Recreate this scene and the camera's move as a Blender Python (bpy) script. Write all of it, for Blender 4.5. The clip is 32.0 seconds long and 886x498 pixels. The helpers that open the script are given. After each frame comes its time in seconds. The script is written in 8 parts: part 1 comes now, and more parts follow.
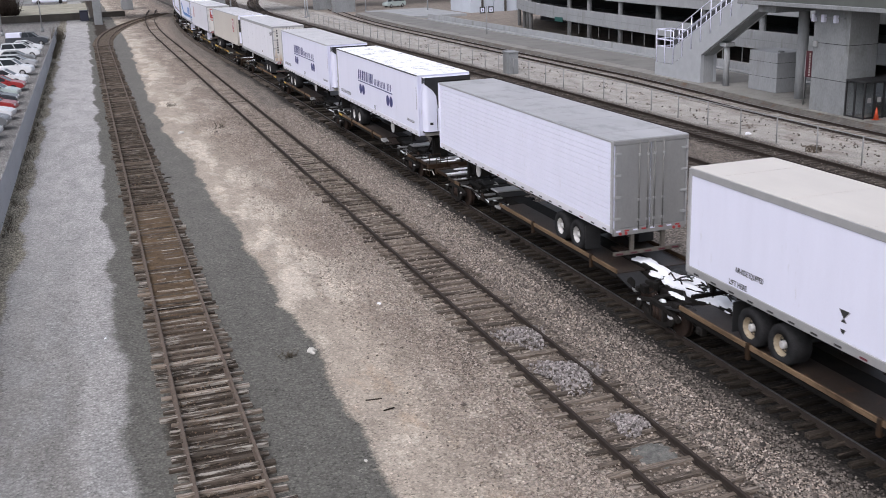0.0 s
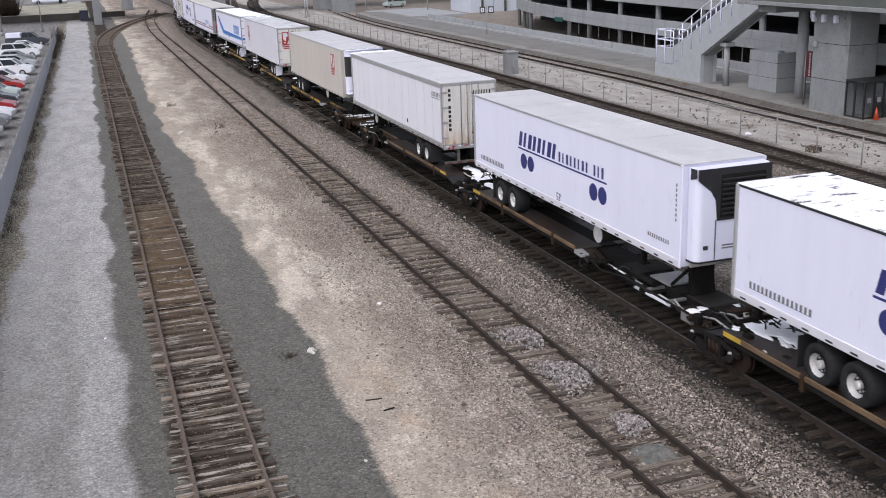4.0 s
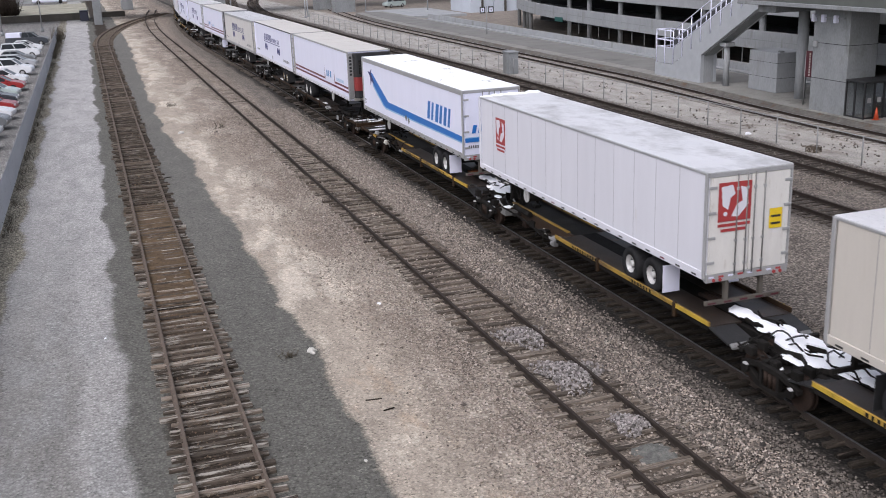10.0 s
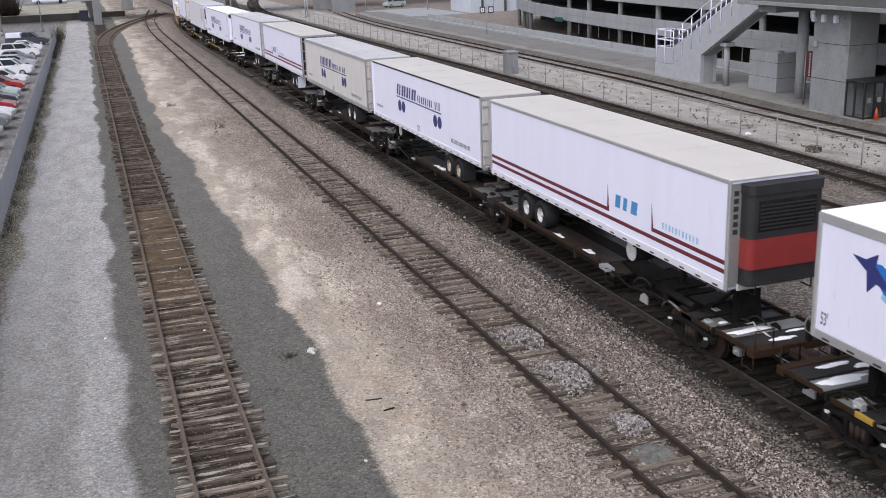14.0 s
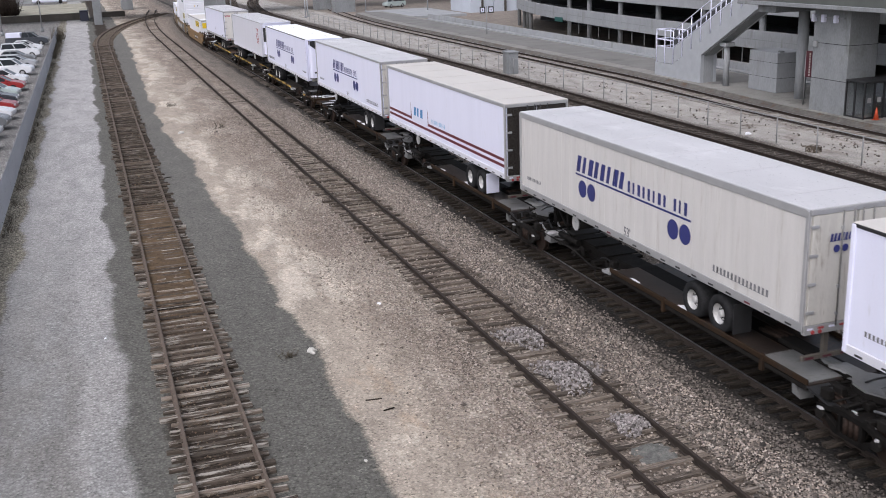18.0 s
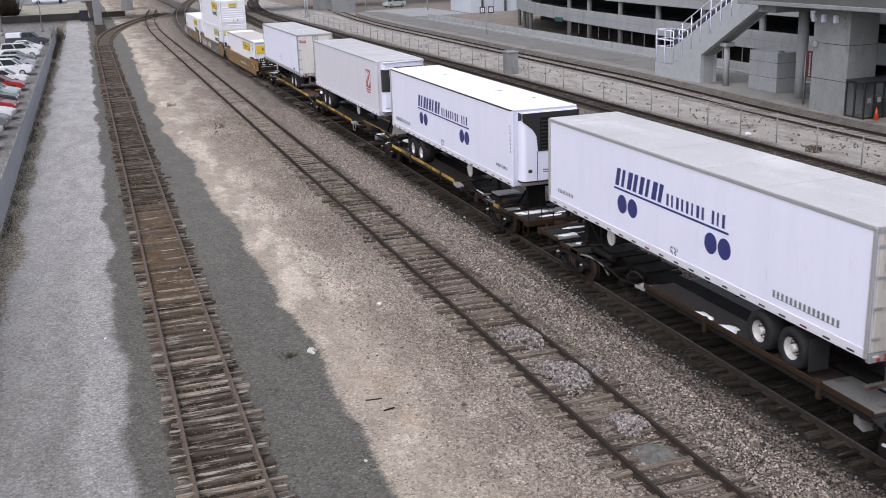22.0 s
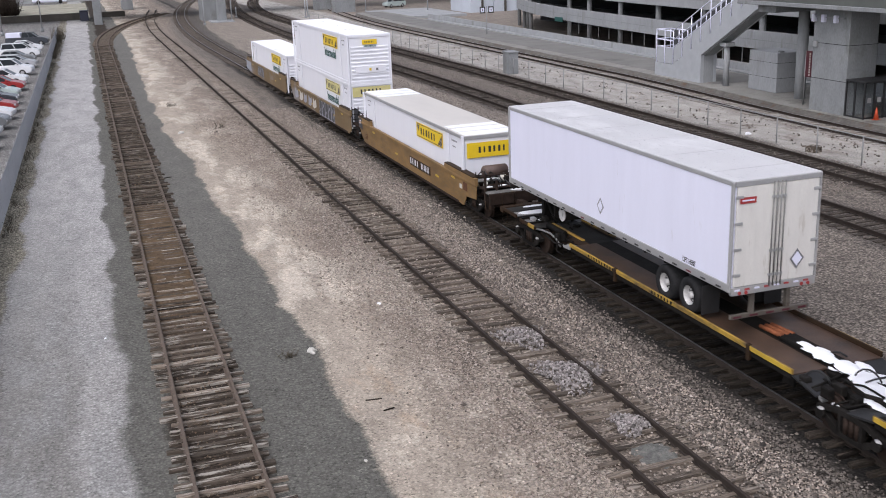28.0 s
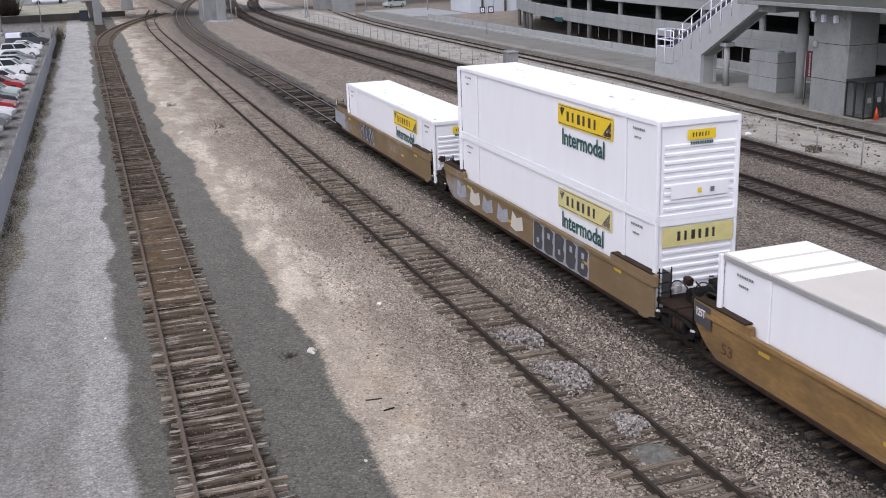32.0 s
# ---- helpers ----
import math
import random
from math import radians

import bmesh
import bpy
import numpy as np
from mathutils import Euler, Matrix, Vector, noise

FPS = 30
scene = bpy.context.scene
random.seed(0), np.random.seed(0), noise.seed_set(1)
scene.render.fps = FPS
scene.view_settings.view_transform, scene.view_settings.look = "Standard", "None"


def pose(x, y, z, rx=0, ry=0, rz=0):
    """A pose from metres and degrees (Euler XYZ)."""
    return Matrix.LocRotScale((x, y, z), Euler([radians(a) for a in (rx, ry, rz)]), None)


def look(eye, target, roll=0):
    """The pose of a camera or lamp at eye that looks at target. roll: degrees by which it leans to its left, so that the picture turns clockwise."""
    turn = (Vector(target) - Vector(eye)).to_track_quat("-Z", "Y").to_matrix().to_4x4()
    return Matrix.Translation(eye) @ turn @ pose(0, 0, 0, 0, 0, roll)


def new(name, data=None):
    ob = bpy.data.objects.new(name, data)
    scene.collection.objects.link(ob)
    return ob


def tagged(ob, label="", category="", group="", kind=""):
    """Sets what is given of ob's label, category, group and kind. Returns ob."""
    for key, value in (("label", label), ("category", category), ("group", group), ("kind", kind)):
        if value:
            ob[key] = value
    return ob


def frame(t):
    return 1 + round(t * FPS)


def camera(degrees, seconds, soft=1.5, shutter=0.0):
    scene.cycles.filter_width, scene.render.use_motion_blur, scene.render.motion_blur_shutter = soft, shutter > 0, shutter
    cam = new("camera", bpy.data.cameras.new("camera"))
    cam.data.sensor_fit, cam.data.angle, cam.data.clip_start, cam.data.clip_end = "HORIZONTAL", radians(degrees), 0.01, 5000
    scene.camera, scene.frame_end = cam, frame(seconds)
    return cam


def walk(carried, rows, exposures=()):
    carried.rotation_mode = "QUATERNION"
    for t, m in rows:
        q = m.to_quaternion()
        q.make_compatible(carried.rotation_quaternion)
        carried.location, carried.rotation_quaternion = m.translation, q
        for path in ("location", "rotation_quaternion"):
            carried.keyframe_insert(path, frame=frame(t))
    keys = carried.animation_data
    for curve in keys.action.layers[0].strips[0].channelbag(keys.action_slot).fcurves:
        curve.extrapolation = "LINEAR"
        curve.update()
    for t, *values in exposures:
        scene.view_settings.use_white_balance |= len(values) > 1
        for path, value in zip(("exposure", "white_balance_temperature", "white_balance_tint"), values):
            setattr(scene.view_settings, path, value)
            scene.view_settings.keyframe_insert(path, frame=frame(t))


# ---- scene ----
YAW, PITCH, ROLL, EYE = 0.3282, 0.2880, 2.034, 10.90
FOV = 46.78
cam = camera(FOV, 32.0, soft=0.95, shutter=0.15)
eye = (0.0, 0.0, EYE)
aim = (math.sin(YAW) * math.cos(PITCH), math.cos(YAW) * math.cos(PITCH), EYE - math.sin(PITCH))
view = look(eye, aim, -ROLL)
walk(cam, [(0.0, view), (32.0, view)], [(0.0, 0.07, 6150, 15), (32.0, 0.07, 6150, 15)])

# ---- daylight: an overcast winter sky ----
SUN_EL, SUN_AZ = radians(52), radians(228)
world = bpy.data.worlds.new("overcast_sky")
scene.world = world
world.use_nodes = True
wn = world.node_tree.nodes
sky = wn.new("ShaderNodeTexSky")
sky.sky_type, sky.sun_disc = "NISHITA", False
sky.sun_elevation, sky.sun_rotation = SUN_EL, SUN_AZ
sky.air_density, sky.dust_density, sky.ozone_density = 1.0, 4.0, 1.0
bg = wn["Background"]
bg.inputs["Strength"].default_value = 0.15
# cloud greys the sky
cloud = wn.new("ShaderNodeHueSaturation")
cloud.inputs["Saturation"].default_value = 0.4
world.node_tree.links.new(sky.outputs["Color"], cloud.inputs["Color"])
world.node_tree.links.new(cloud.outputs["Color"], bg.inputs["Color"])
sun_data = bpy.data.lights.new("sun", "SUN")
sun_data.energy, sun_data.angle, sun_data.color = 1.52, radians(90), (1.0, 0.97, 0.95)
sun = new("sun", sun_data)
toward = Vector((math.sin(SUN_AZ) * math.cos(SUN_EL), math.cos(SUN_AZ) * math.cos(SUN_EL), math.sin(SUN_EL)))
sun.matrix_world = look(toward * 200, (0, 0, 0))


# ---- materials ----
def ramp(nt, fac, stops, mode="LINEAR"):
    n = nt.nodes.new("ShaderNodeValToRGB")
    n.color_ramp.interpolation = mode
    els = n.color_ramp.elements
    while len(els) < len(stops):
        els.new(0.5)
    for e, (pos, c) in zip(els, stops):
        e.position = pos
        e.color = (c, c, c, 1) if isinstance(c, (int, float)) else (*c, 1)
    nt.links.new(fac, n.inputs["Fac"])
    return n.outputs["Color"]


def noise_tex(nt, vec, scale, detail=4, rough=0.6, kind="ShaderNodeTexNoise"):
    n = nt.nodes.new(kind)
    n.inputs["Scale"].default_value = scale
    if kind == "ShaderNodeTexNoise":
        n.inputs["Detail"].default_value, n.inputs["Roughness"].default_value = detail, rough
    nt.links.new(vec, n.inputs["Vector"])
    return n


def mix(nt, fac, a, b, mode="MIX"):
    n = nt.nodes.new("ShaderNodeMix")
    n.data_type, n.blend_type = "RGBA", mode
    for sock, v in ((n.inputs[0], fac), (n.inputs[6], a), (n.inputs[7], b)):
        if isinstance(v, bpy.types.NodeSocket):
            nt.links.new(v, sock)
        elif isinstance(v, (int, float)):
            sock.default_value = v if sock == n.inputs[0] else (v, v, v, 1)
        else:
            sock.default_value = (*v, 1)
    return n.outputs[2]


def calc(nt, op, a, b=0.0):
    n = nt.nodes.new("ShaderNodeMath")
    n.operation = op
    for sock, v in zip(n.inputs, (a, b)):
        if isinstance(v, bpy.types.NodeSocket):
            nt.links.new(v, sock)
        else:
            sock.default_value = v
    return n.outputs[0]


def mat(name, col, rough=0.6, metal=0.0, var=0.12, scale=1.2, fine=30.0, bump=0.15, stain=None, stretch=(1, 1, 1), vary=0.0, depth=0.01, coat=0.0):
    """A weathered surface: a base colour with coarse and fine variation, relief, and stains (colour, amount 0..1, scale)."""
    m = bpy.data.materials.new(name)
    m.use_nodes = True
    nt = m.node_tree
    bsdf = nt.nodes["Principled BSDF"]
    tc = nt.nodes.new("ShaderNodeTexCoord")
    mp = nt.nodes.new("ShaderNodeMapping")
    mp.inputs["Scale"].default_value = stretch
    nt.links.new(tc.outputs["Object"], mp.inputs["Vector"])
    v = mp.outputs["Vector"]
    if vary:
        oi = nt.nodes.new("ShaderNodeObjectInfo")
        sh = nt.nodes.new("ShaderNodeVectorMath")
        sh.operation = "ADD"
        off = nt.nodes.new("ShaderNodeCombineXYZ")
        nt.links.new(calc(nt, "MULTIPLY", oi.outputs["Random"], 37.0), off.inputs["X"])
        nt.links.new(v, sh.inputs[0]), nt.links.new(off.outputs[0], sh.inputs[1])
        v = sh.outputs[0]
    coarse, grain = noise_tex(nt, v, scale), noise_tex(nt, v, fine, 3)
    c = mix(nt, 1.0, col, ramp(nt, coarse.outputs["Fac"], [(0.3, 1 - var), (0.7, 1 + var * 0.6)]), "MULTIPLY")
    c = mix(nt, 1.0, c, ramp(nt, grain.outputs["Fac"], [(0.3, 1 - var * 0.8), (0.7, 1 + var * 0.5)]), "MULTIPLY")
    if vary:
        c = mix(nt, 1.0, c, ramp(nt, oi.outputs["Random"], [(0.0, 1 - vary), (1.0, 1 + vary)]), "MULTIPLY")
    if stain:
        s = noise_tex(nt, v, stain[2], 6, 0.7)
        lo = 0.75 - 0.4 * stain[1]
        c = mix(nt, ramp(nt, s.outputs["Fac"], [(lo, 0.0), (lo + (stain[3] if len(stain) > 3 else 0.14), 1.0)]), c, stain[0])
    nt.links.new(c, bsdf.inputs["Base Color"])
    r = ramp(nt, grain.outputs["Fac"], [(0.3, max(0.05, rough - 0.1)), (0.7, min(1, rough + 0.1))])
    nt.links.new(r, bsdf.inputs["Roughness"])
    bsdf.inputs["Metallic"].default_value = metal
    bsdf.inputs["Coat Weight"].default_value = coat
    if rough >= 0.65:
        bsdf.inputs["Specular IOR Level"].default_value = 0.12
    if bump:
        b = nt.nodes.new("ShaderNodeBump")
        b.inputs["Strength"].default_value, b.inputs["Distance"].default_value = bump, depth
        nt.links.new(grain.outputs["Fac"], b.inputs["Height"])
        nt.links.new(b.outputs["Normal"], bsdf.inputs["Normal"])
    return m


# paints and metals
M_WHITE = mat("white_paint", (0.755, 0.765, 0.89), 0.4, var=0.03, scale=0.6, bump=0.03, stain=((0.5, 0.49, 0.48), 0.3, 0.9), stretch=(3, 3, 0.5))
M_CREAM = mat("cream_paint", (0.55, 0.515, 0.46), 0.45, var=0.05, scale=0.8, bump=0.03, stain=((0.5, 0.46, 0.4), 0.3, 1.3), stretch=(3, 3, 0.5), vary=0.03)
M_PANEL = mat("off_white_panel", (0.655, 0.655, 0.701), 0.42, var=0.04, scale=0.7, bump=0.03, stain=((0.55, 0.53, 0.5), 0.25, 1.1), stretch=(3, 3, 0.5), vary=0.03)
M_PANELWHITE = mat("scuffed_white_panel", (0.745, 0.745, 0.79), 0.42, var=0.04, scale=0.7, bump=0.03, stain=((0.56, 0.54, 0.5), 0.28, 1.1), stretch=(3, 3, 0.5), vary=0.03)
M_CHALK = mat("chalky_streaked_white_paint", (0.6, 0.582, 0.555), 0.5, var=0.07, scale=0.9, bump=0.03, stain=((0.47, 0.44, 0.4), 0.42, 1.2), stretch=(3.5, 3.5, 0.35))
M_RUSTWHITE = mat("rust_streaked_white_paint", (0.66, 0.64, 0.6), 0.55, var=0.08, scale=1.5, stain=((0.45, 0.36, 0.25), 0.5, 1.3, 0.3), stretch=(4, 4, 0.35))

def rust_foot(m, low, high):
    """Rust creeping up from the lower edge of a painted door, in ragged streaks."""
    nt = m.node_tree
    bsdf = nt.nodes["Principled BSDF"]
    src = bsdf.inputs["Base Color"].links[0].from_socket
    tc, mp, sp = nt.nodes.new("ShaderNodeTexCoord"), nt.nodes.new("ShaderNodeMapping"), nt.nodes.new("ShaderNodeSeparateXYZ")
    nt.links.new(tc.outputs["Object"], mp.inputs["Vector"])
    nt.links.new(tc.outputs["Object"], sp.inputs[0])
    mp.inputs["Scale"].default_value = (3.5, 3.5, 0.8)
    rise = calc(nt, "DIVIDE", calc(nt, "SUBTRACT", sp.outputs["Z"], low), high - low)
    n = noise_tex(nt, mp.outputs["Vector"], 1.6, 6, 0.7)
    f = calc(nt, "ADD", calc(nt, "MULTIPLY", calc(nt, "SUBTRACT", n.outputs["Fac"], 0.5), 1.6), calc(nt, "SUBTRACT", 0.75, rise))
    c = mix(nt, ramp(nt, f, [(0.2, 0.0), (0.75, 0.8)]), src, (0.5, 0.34, 0.19))
    c = mix(nt, ramp(nt, f, [(0.6, 0.0), (0.95, 0.9)]), c, (0.2, 0.085, 0.035))
    nt.links.new(c, bsdf.inputs["Base Color"])


rust_foot(M_RUSTWHITE, 1.2, 2.9)
M_GRIMEWHITE = mat("grimy_white_paint", (0.55, 0.53, 0.48), 0.55, var=0.1, scale=1.5, stain=((0.2, 0.16, 0.11), 0.45, 1.4), stretch=(3, 3, 0.4))
M_DOORCREAM = mat("scuffed_cream_door_paint", (0.68, 0.66, 0.62), 0.5, var=0.07, scale=1.2, stain=((0.45, 0.41, 0.35), 0.4, 1.5), stretch=(3, 3, 0.5))
M_STEELDOOR = mat("dull_stainless", (0.36, 0.36, 0.35), 0.42, 0.55, var=0.1, scale=1.0, bump=0.05, stretch=(1, 1, 0.4))
M_DARKDOOR = mat("dirty_stainless", (0.06, 0.053, 0.047), 0.28, 0.5, var=0.2, scale=1.6, bump=0.05, stain=((0.14, 0.1, 0.07), 0.25, 2.0), stretch=(3, 3, 0.5))
M_ALU = mat("aluminium_rail", (0.42, 0.42, 0.42), 0.5, 0.4, var=0.08, scale=2)
M_ROOFALU = mat("wet_aluminium_roof", (0.57, 0.56, 0.565), 0.36, 0.0, var=0.1, scale=0.8, bump=0.0, stain=((0.84, 0.83, 0.835), 0.55, 0.35, 0.25), stretch=(1, 0.5, 1), vary=0.05)
M_ROOFBEIGE = mat("weathered_translucent_roof", (0.62, 0.585, 0.535), 0.4, 0.0, var=0.08, scale=0.6, bump=0.0, stain=((0.72, 0.7, 0.68), 0.42, 0.4), stretch=(1, 0.4, 1))
M_SNOW = mat("snow", (0.88, 0.89, 0.92), 0.7, var=0.03, scale=2, fine=14, bump=0.3, depth=0.03)
M_ROOFSNOW = mat("snow_covered_roof", (0.87, 0.88, 0.9), 0.65, var=0.03, scale=1, bump=0.15, stain=((0.2, 0.2, 0.21), 0.33, 1.4, 0.06), stretch=(1, 0.6, 1), vary=0.01)
M_ROOFSLUSH = mat("thin_slush_roof", (0.66, 0.66, 0.675), 0.45, var=0.07, scale=0.7, bump=0.1, stain=((0.33, 0.325, 0.325), 0.75, 0.75, 0.25), stretch=(0.9, 0.55, 1))
M_ROOFGRIME = mat("grimy_grey_roof", (0.4, 0.4, 0.41), 0.5, var=0.12, scale=0.7, bump=0.1, stain=((0.22, 0.22, 0.225), 0.6, 0.9, 0.2), stretch=(0.9, 0.5, 1))
M_ROOFSPOT = mat("thawing_snow_roof", (0.86, 0.87, 0.89), 0.65, var=0.04, scale=1, bump=0.15, stain=((0.06, 0.06, 0.065), 0.42, 1.5, 0.04), stretch=(0.8, 2.2, 1))
M_TYRE = mat("tyre_rubber", (0.025, 0.025, 0.026), 0.85, var=0.3, scale=5)
M_RODDARK = mat("dull_dark_steel_rod", (0.2, 0.195, 0.185), 0.5, 0.4, var=0.15, scale=4)
M_RIM = mat("dusty_white_rim", (0.55, 0.545, 0.53), 0.5, 0.2, var=0.15, scale=6, stain=((0.25, 0.22, 0.18), 0.3, 5))
M_RIMRUST = mat("rust_brown_rim", (0.36, 0.3, 0.21), 0.6, 0.2, var=0.2, scale=6, stain=((0.2, 0.12, 0.06), 0.4, 5))
M_BLACK = mat("black_frame_paint", (0.02, 0.02, 0.021), 0.6, var=0.3, scale=3, stain=((0.08, 0.068, 0.055), 0.25, 3))
M_UNDER = mat("oily_underframe_steel", (0.016, 0.0145, 0.013), 0.7, 0.1, var=0.4, scale=2.5, stain=((0.055, 0.04, 0.029), 0.28, 2), vary=0.3)
M_YELLOW = mat("worn_yellow_sill_paint", (0.42, 0.26, 0.04), 0.6, var=0.25, scale=1.6, stain=((0.075, 0.05, 0.03), 0.72, 0.9), stretch=(1, 0.5, 1.5), vary=0.15)
M_YELLOWNEW = mat("clean_yellow_sill_paint", (0.5, 0.33, 0.04), 0.5, var=0.2, scale=2, stain=((0.12, 0.08, 0.04), 0.4, 1.5))
M_GIRDER = mat("rust_brown_girder_paint", (0.045, 0.025, 0.014), 0.6, var=0.35, scale=1.2, stain=((0.03, 0.021, 0.015), 0.55, 1.0), stretch=(1, 0.5, 1.4), vary=0.25)
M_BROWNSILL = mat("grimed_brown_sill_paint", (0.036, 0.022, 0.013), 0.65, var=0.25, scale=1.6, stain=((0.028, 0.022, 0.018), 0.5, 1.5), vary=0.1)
M_DECK = mat("wet_rusted_deck_plate", (0.034, 0.025, 0.02), 0.5, 0.0, var=0.4, scale=1.2, stain=((0.1, 0.05, 0.026), 0.42, 0.7))
M_WET = mat("wet_grey_steel_plate", (0.034, 0.032, 0.03), 0.66, 0.0, var=0.35, scale=1.0, bump=0.06, stain=((0.025, 0.02, 0.017), 0.5, 0.9))
M_DECKBROWN = mat("wet_brown_deck_plate", (0.075, 0.045, 0.03), 0.5, 0.0, var=0.4, scale=1.2, stain=((0.03, 0.022, 0.018), 0.5, 0.8))
M_RUSTORANGE = mat("fresh_orange_rust", (0.24, 0.085, 0.04), 0.7, var=0.3, scale=4)
M_SLUSH = mat("grey_slush", (0.42, 0.41, 0.41), 0.35, var=0.2, scale=2, stain=((0.2, 0.19, 0.185), 0.4, 3))
M_SLUSHSTEEL = mat("slush_greyed_steel", (0.2, 0.2, 0.195), 0.4, var=0.25, scale=1.6, stain=((0.07, 0.062, 0.054), 0.5, 1.6))
M_GUARD = mat("grimy_rusted_bumper_steel", (0.13, 0.115, 0.098), 0.6, 0.2, var=0.25, scale=3, stain=((0.07, 0.045, 0.03), 0.45, 2.5))
M_GRITGREEN = mat("damp_green_grey_grit", (0.165, 0.164, 0.15), 0.9, var=0.4, scale=5, fine=26, bump=0.8, stain=((0.25, 0.225, 0.2), 0.45, 4), depth=0.03)
M_TANKRUST = mat("dull_brown_tank_paint", (0.1, 0.068, 0.055), 0.6, var=0.25, scale=3)
M_SILLRUST = mat("rusted_tan_sill_paint", (0.17, 0.115, 0.07), 0.65, var=0.3, scale=1.6, stain=((0.07, 0.045, 0.028), 0.62, 0.9), stretch=(1, 0.5, 1.5), vary=0.15)
M_MUD = mat("rusty_brown_mud", (0.122, 0.084, 0.05), 0.85, var=0.45, scale=2.5, fine=14, bump=0.8, stain=((0.085, 0.062, 0.042), 0.45, 1.8), depth=0.03)
M_WHEELRUST = mat("oily_rusted_wheel_steel", (0.034, 0.023, 0.018), 0.75, var=0.35, scale=4, stain=((0.016, 0.014, 0.012), 0.5, 3))
M_OCHREFADE = mat("faded_grey_ochre_paint", (0.2, 0.142, 0.08), 0.65, var=0.2, scale=0.9, stain=((0.25, 0.235, 0.23), 0.58, 0.6), stretch=(1, 0.6, 1.3))
M_OCHRE = mat("ochre_car_paint", (0.235, 0.14, 0.052), 0.62, var=0.3, scale=1.1, fine=7, stain=((0.085, 0.055, 0.032), 0.66, 0.7, 0.3), stretch=(1, 0.5, 1.6))
M_RUST = mat("dark_rust", (0.13, 0.065, 0.04), 0.8, var=0.3, scale=3)
M_BLUE = mat("navy_lettering", (0.028, 0.035, 0.16), 0.45, var=0.05, bump=0)
M_MIDBLUE = mat("blue_stripe", (0.02, 0.16, 0.5), 0.4, var=0.05, bump=0)
M_SKYBLUE = mat("pale_blue_lettering", (0.3, 0.5, 0.7), 0.45, var=0.05, bump=0)
M_AZURE = mat("azure_lettering", (0.06, 0.24, 0.5), 0.45, var=0.05, bump=0)
M_MAROON = mat("maroon_stripe", (0.13, 0.022, 0.035), 0.45, var=0.08, bump=0)
M_RED = mat("red_decal", (0.36, 0.045, 0.045), 0.45, var=0.06, bump=0)
M_REDUNIT = mat("red_unit_panel", (0.24, 0.028, 0.026), 0.4, var=0.1, scale=3)
M_GREY = mat("grey_lettering", (0.16, 0.16, 0.17), 0.5, var=0.05, bump=0)
M_INK = mat("black_lettering", (0.03, 0.03, 0.03), 0.5, var=0.1, bump=0)
M_TEAL = mat("dark_green_lettering", (0.015, 0.08, 0.07), 0.5, var=0.05, bump=0)
M_SIGNYEL = mat("yellow_sign_panel", (0.75, 0.52, 0.015), 0.45, var=0.06, scale=3, bump=0)
M_SIGNFADE = mat("faded_yellow_sign_panel", (0.6, 0.54, 0.24), 0.5, var=0.1, scale=3, bump=0)
M_GRAFGREY = mat("silver_spray_paint", (0.32, 0.33, 0.38), 0.5, var=0.25, scale=3)
M_GRAFDARK = mat("charcoal_spray_paint", (0.06, 0.06, 0.065), 0.6, var=0.2, scale=3)
M_CONT = mat("white_container_paint", (0.79, 0.795, 0.84), 0.38, var=0.025, scale=0.6, bump=0.02, stain=((0.66, 0.65, 0.63), 0.2, 1.0), stretch=(3, 3, 0.6))
# ground, timber, concrete
def tie_material(name, col, stops, bleach, amount):
    """Split, bleached timber: streaks and cracks along the piece, each piece of another tone."""
    m = mat(name, col, 0.88, var=0.45, scale=3, fine=9, bump=0.9, stretch=(0.5, 5, 5), vary=0.01, depth=0.03)
    nt = m.node_tree
    bsdf = nt.nodes["Principled BSDF"]
    src = bsdf.inputs["Base Color"].links[0].from_socket
    tc, mp, oi = nt.nodes.new("ShaderNodeTexCoord"), nt.nodes.new("ShaderNodeMapping"), nt.nodes.new("ShaderNodeObjectInfo")
    off = nt.nodes.new("ShaderNodeCombineXYZ")
    nt.links.new(calc(nt, "MULTIPLY", oi.outputs["Random"], 91.0), off.inputs["X"])
    nt.links.new(off.outputs[0], mp.inputs["Location"])
    mp.inputs["Scale"].default_value = (0.8, 7, 7)
    nt.links.new(tc.outputs["Object"], mp.inputs["Vector"])
    v = mp.outputs["Vector"]
    lo = 0.72 - 0.4 * amount
    c = mix(nt, 1.0, src, ramp(nt, oi.outputs["Random"], stops), "MULTIPLY")
    c = mix(nt, ramp(nt, noise_tex(nt, v, 1.3, 5, 0.65).outputs["Fac"], [(lo, 0.0), (lo + 0.07, 1.0)]), c, bleach)
    c = mix(nt, 1.0, c, ramp(nt, noise_tex(nt, v, 2.3, 4, 0.7).outputs["Fac"], [(0.36, 0.35), (0.44, 1.0)]), "MULTIPLY")
    nt.links.new(c, bsdf.inputs["Base Color"])
    return m


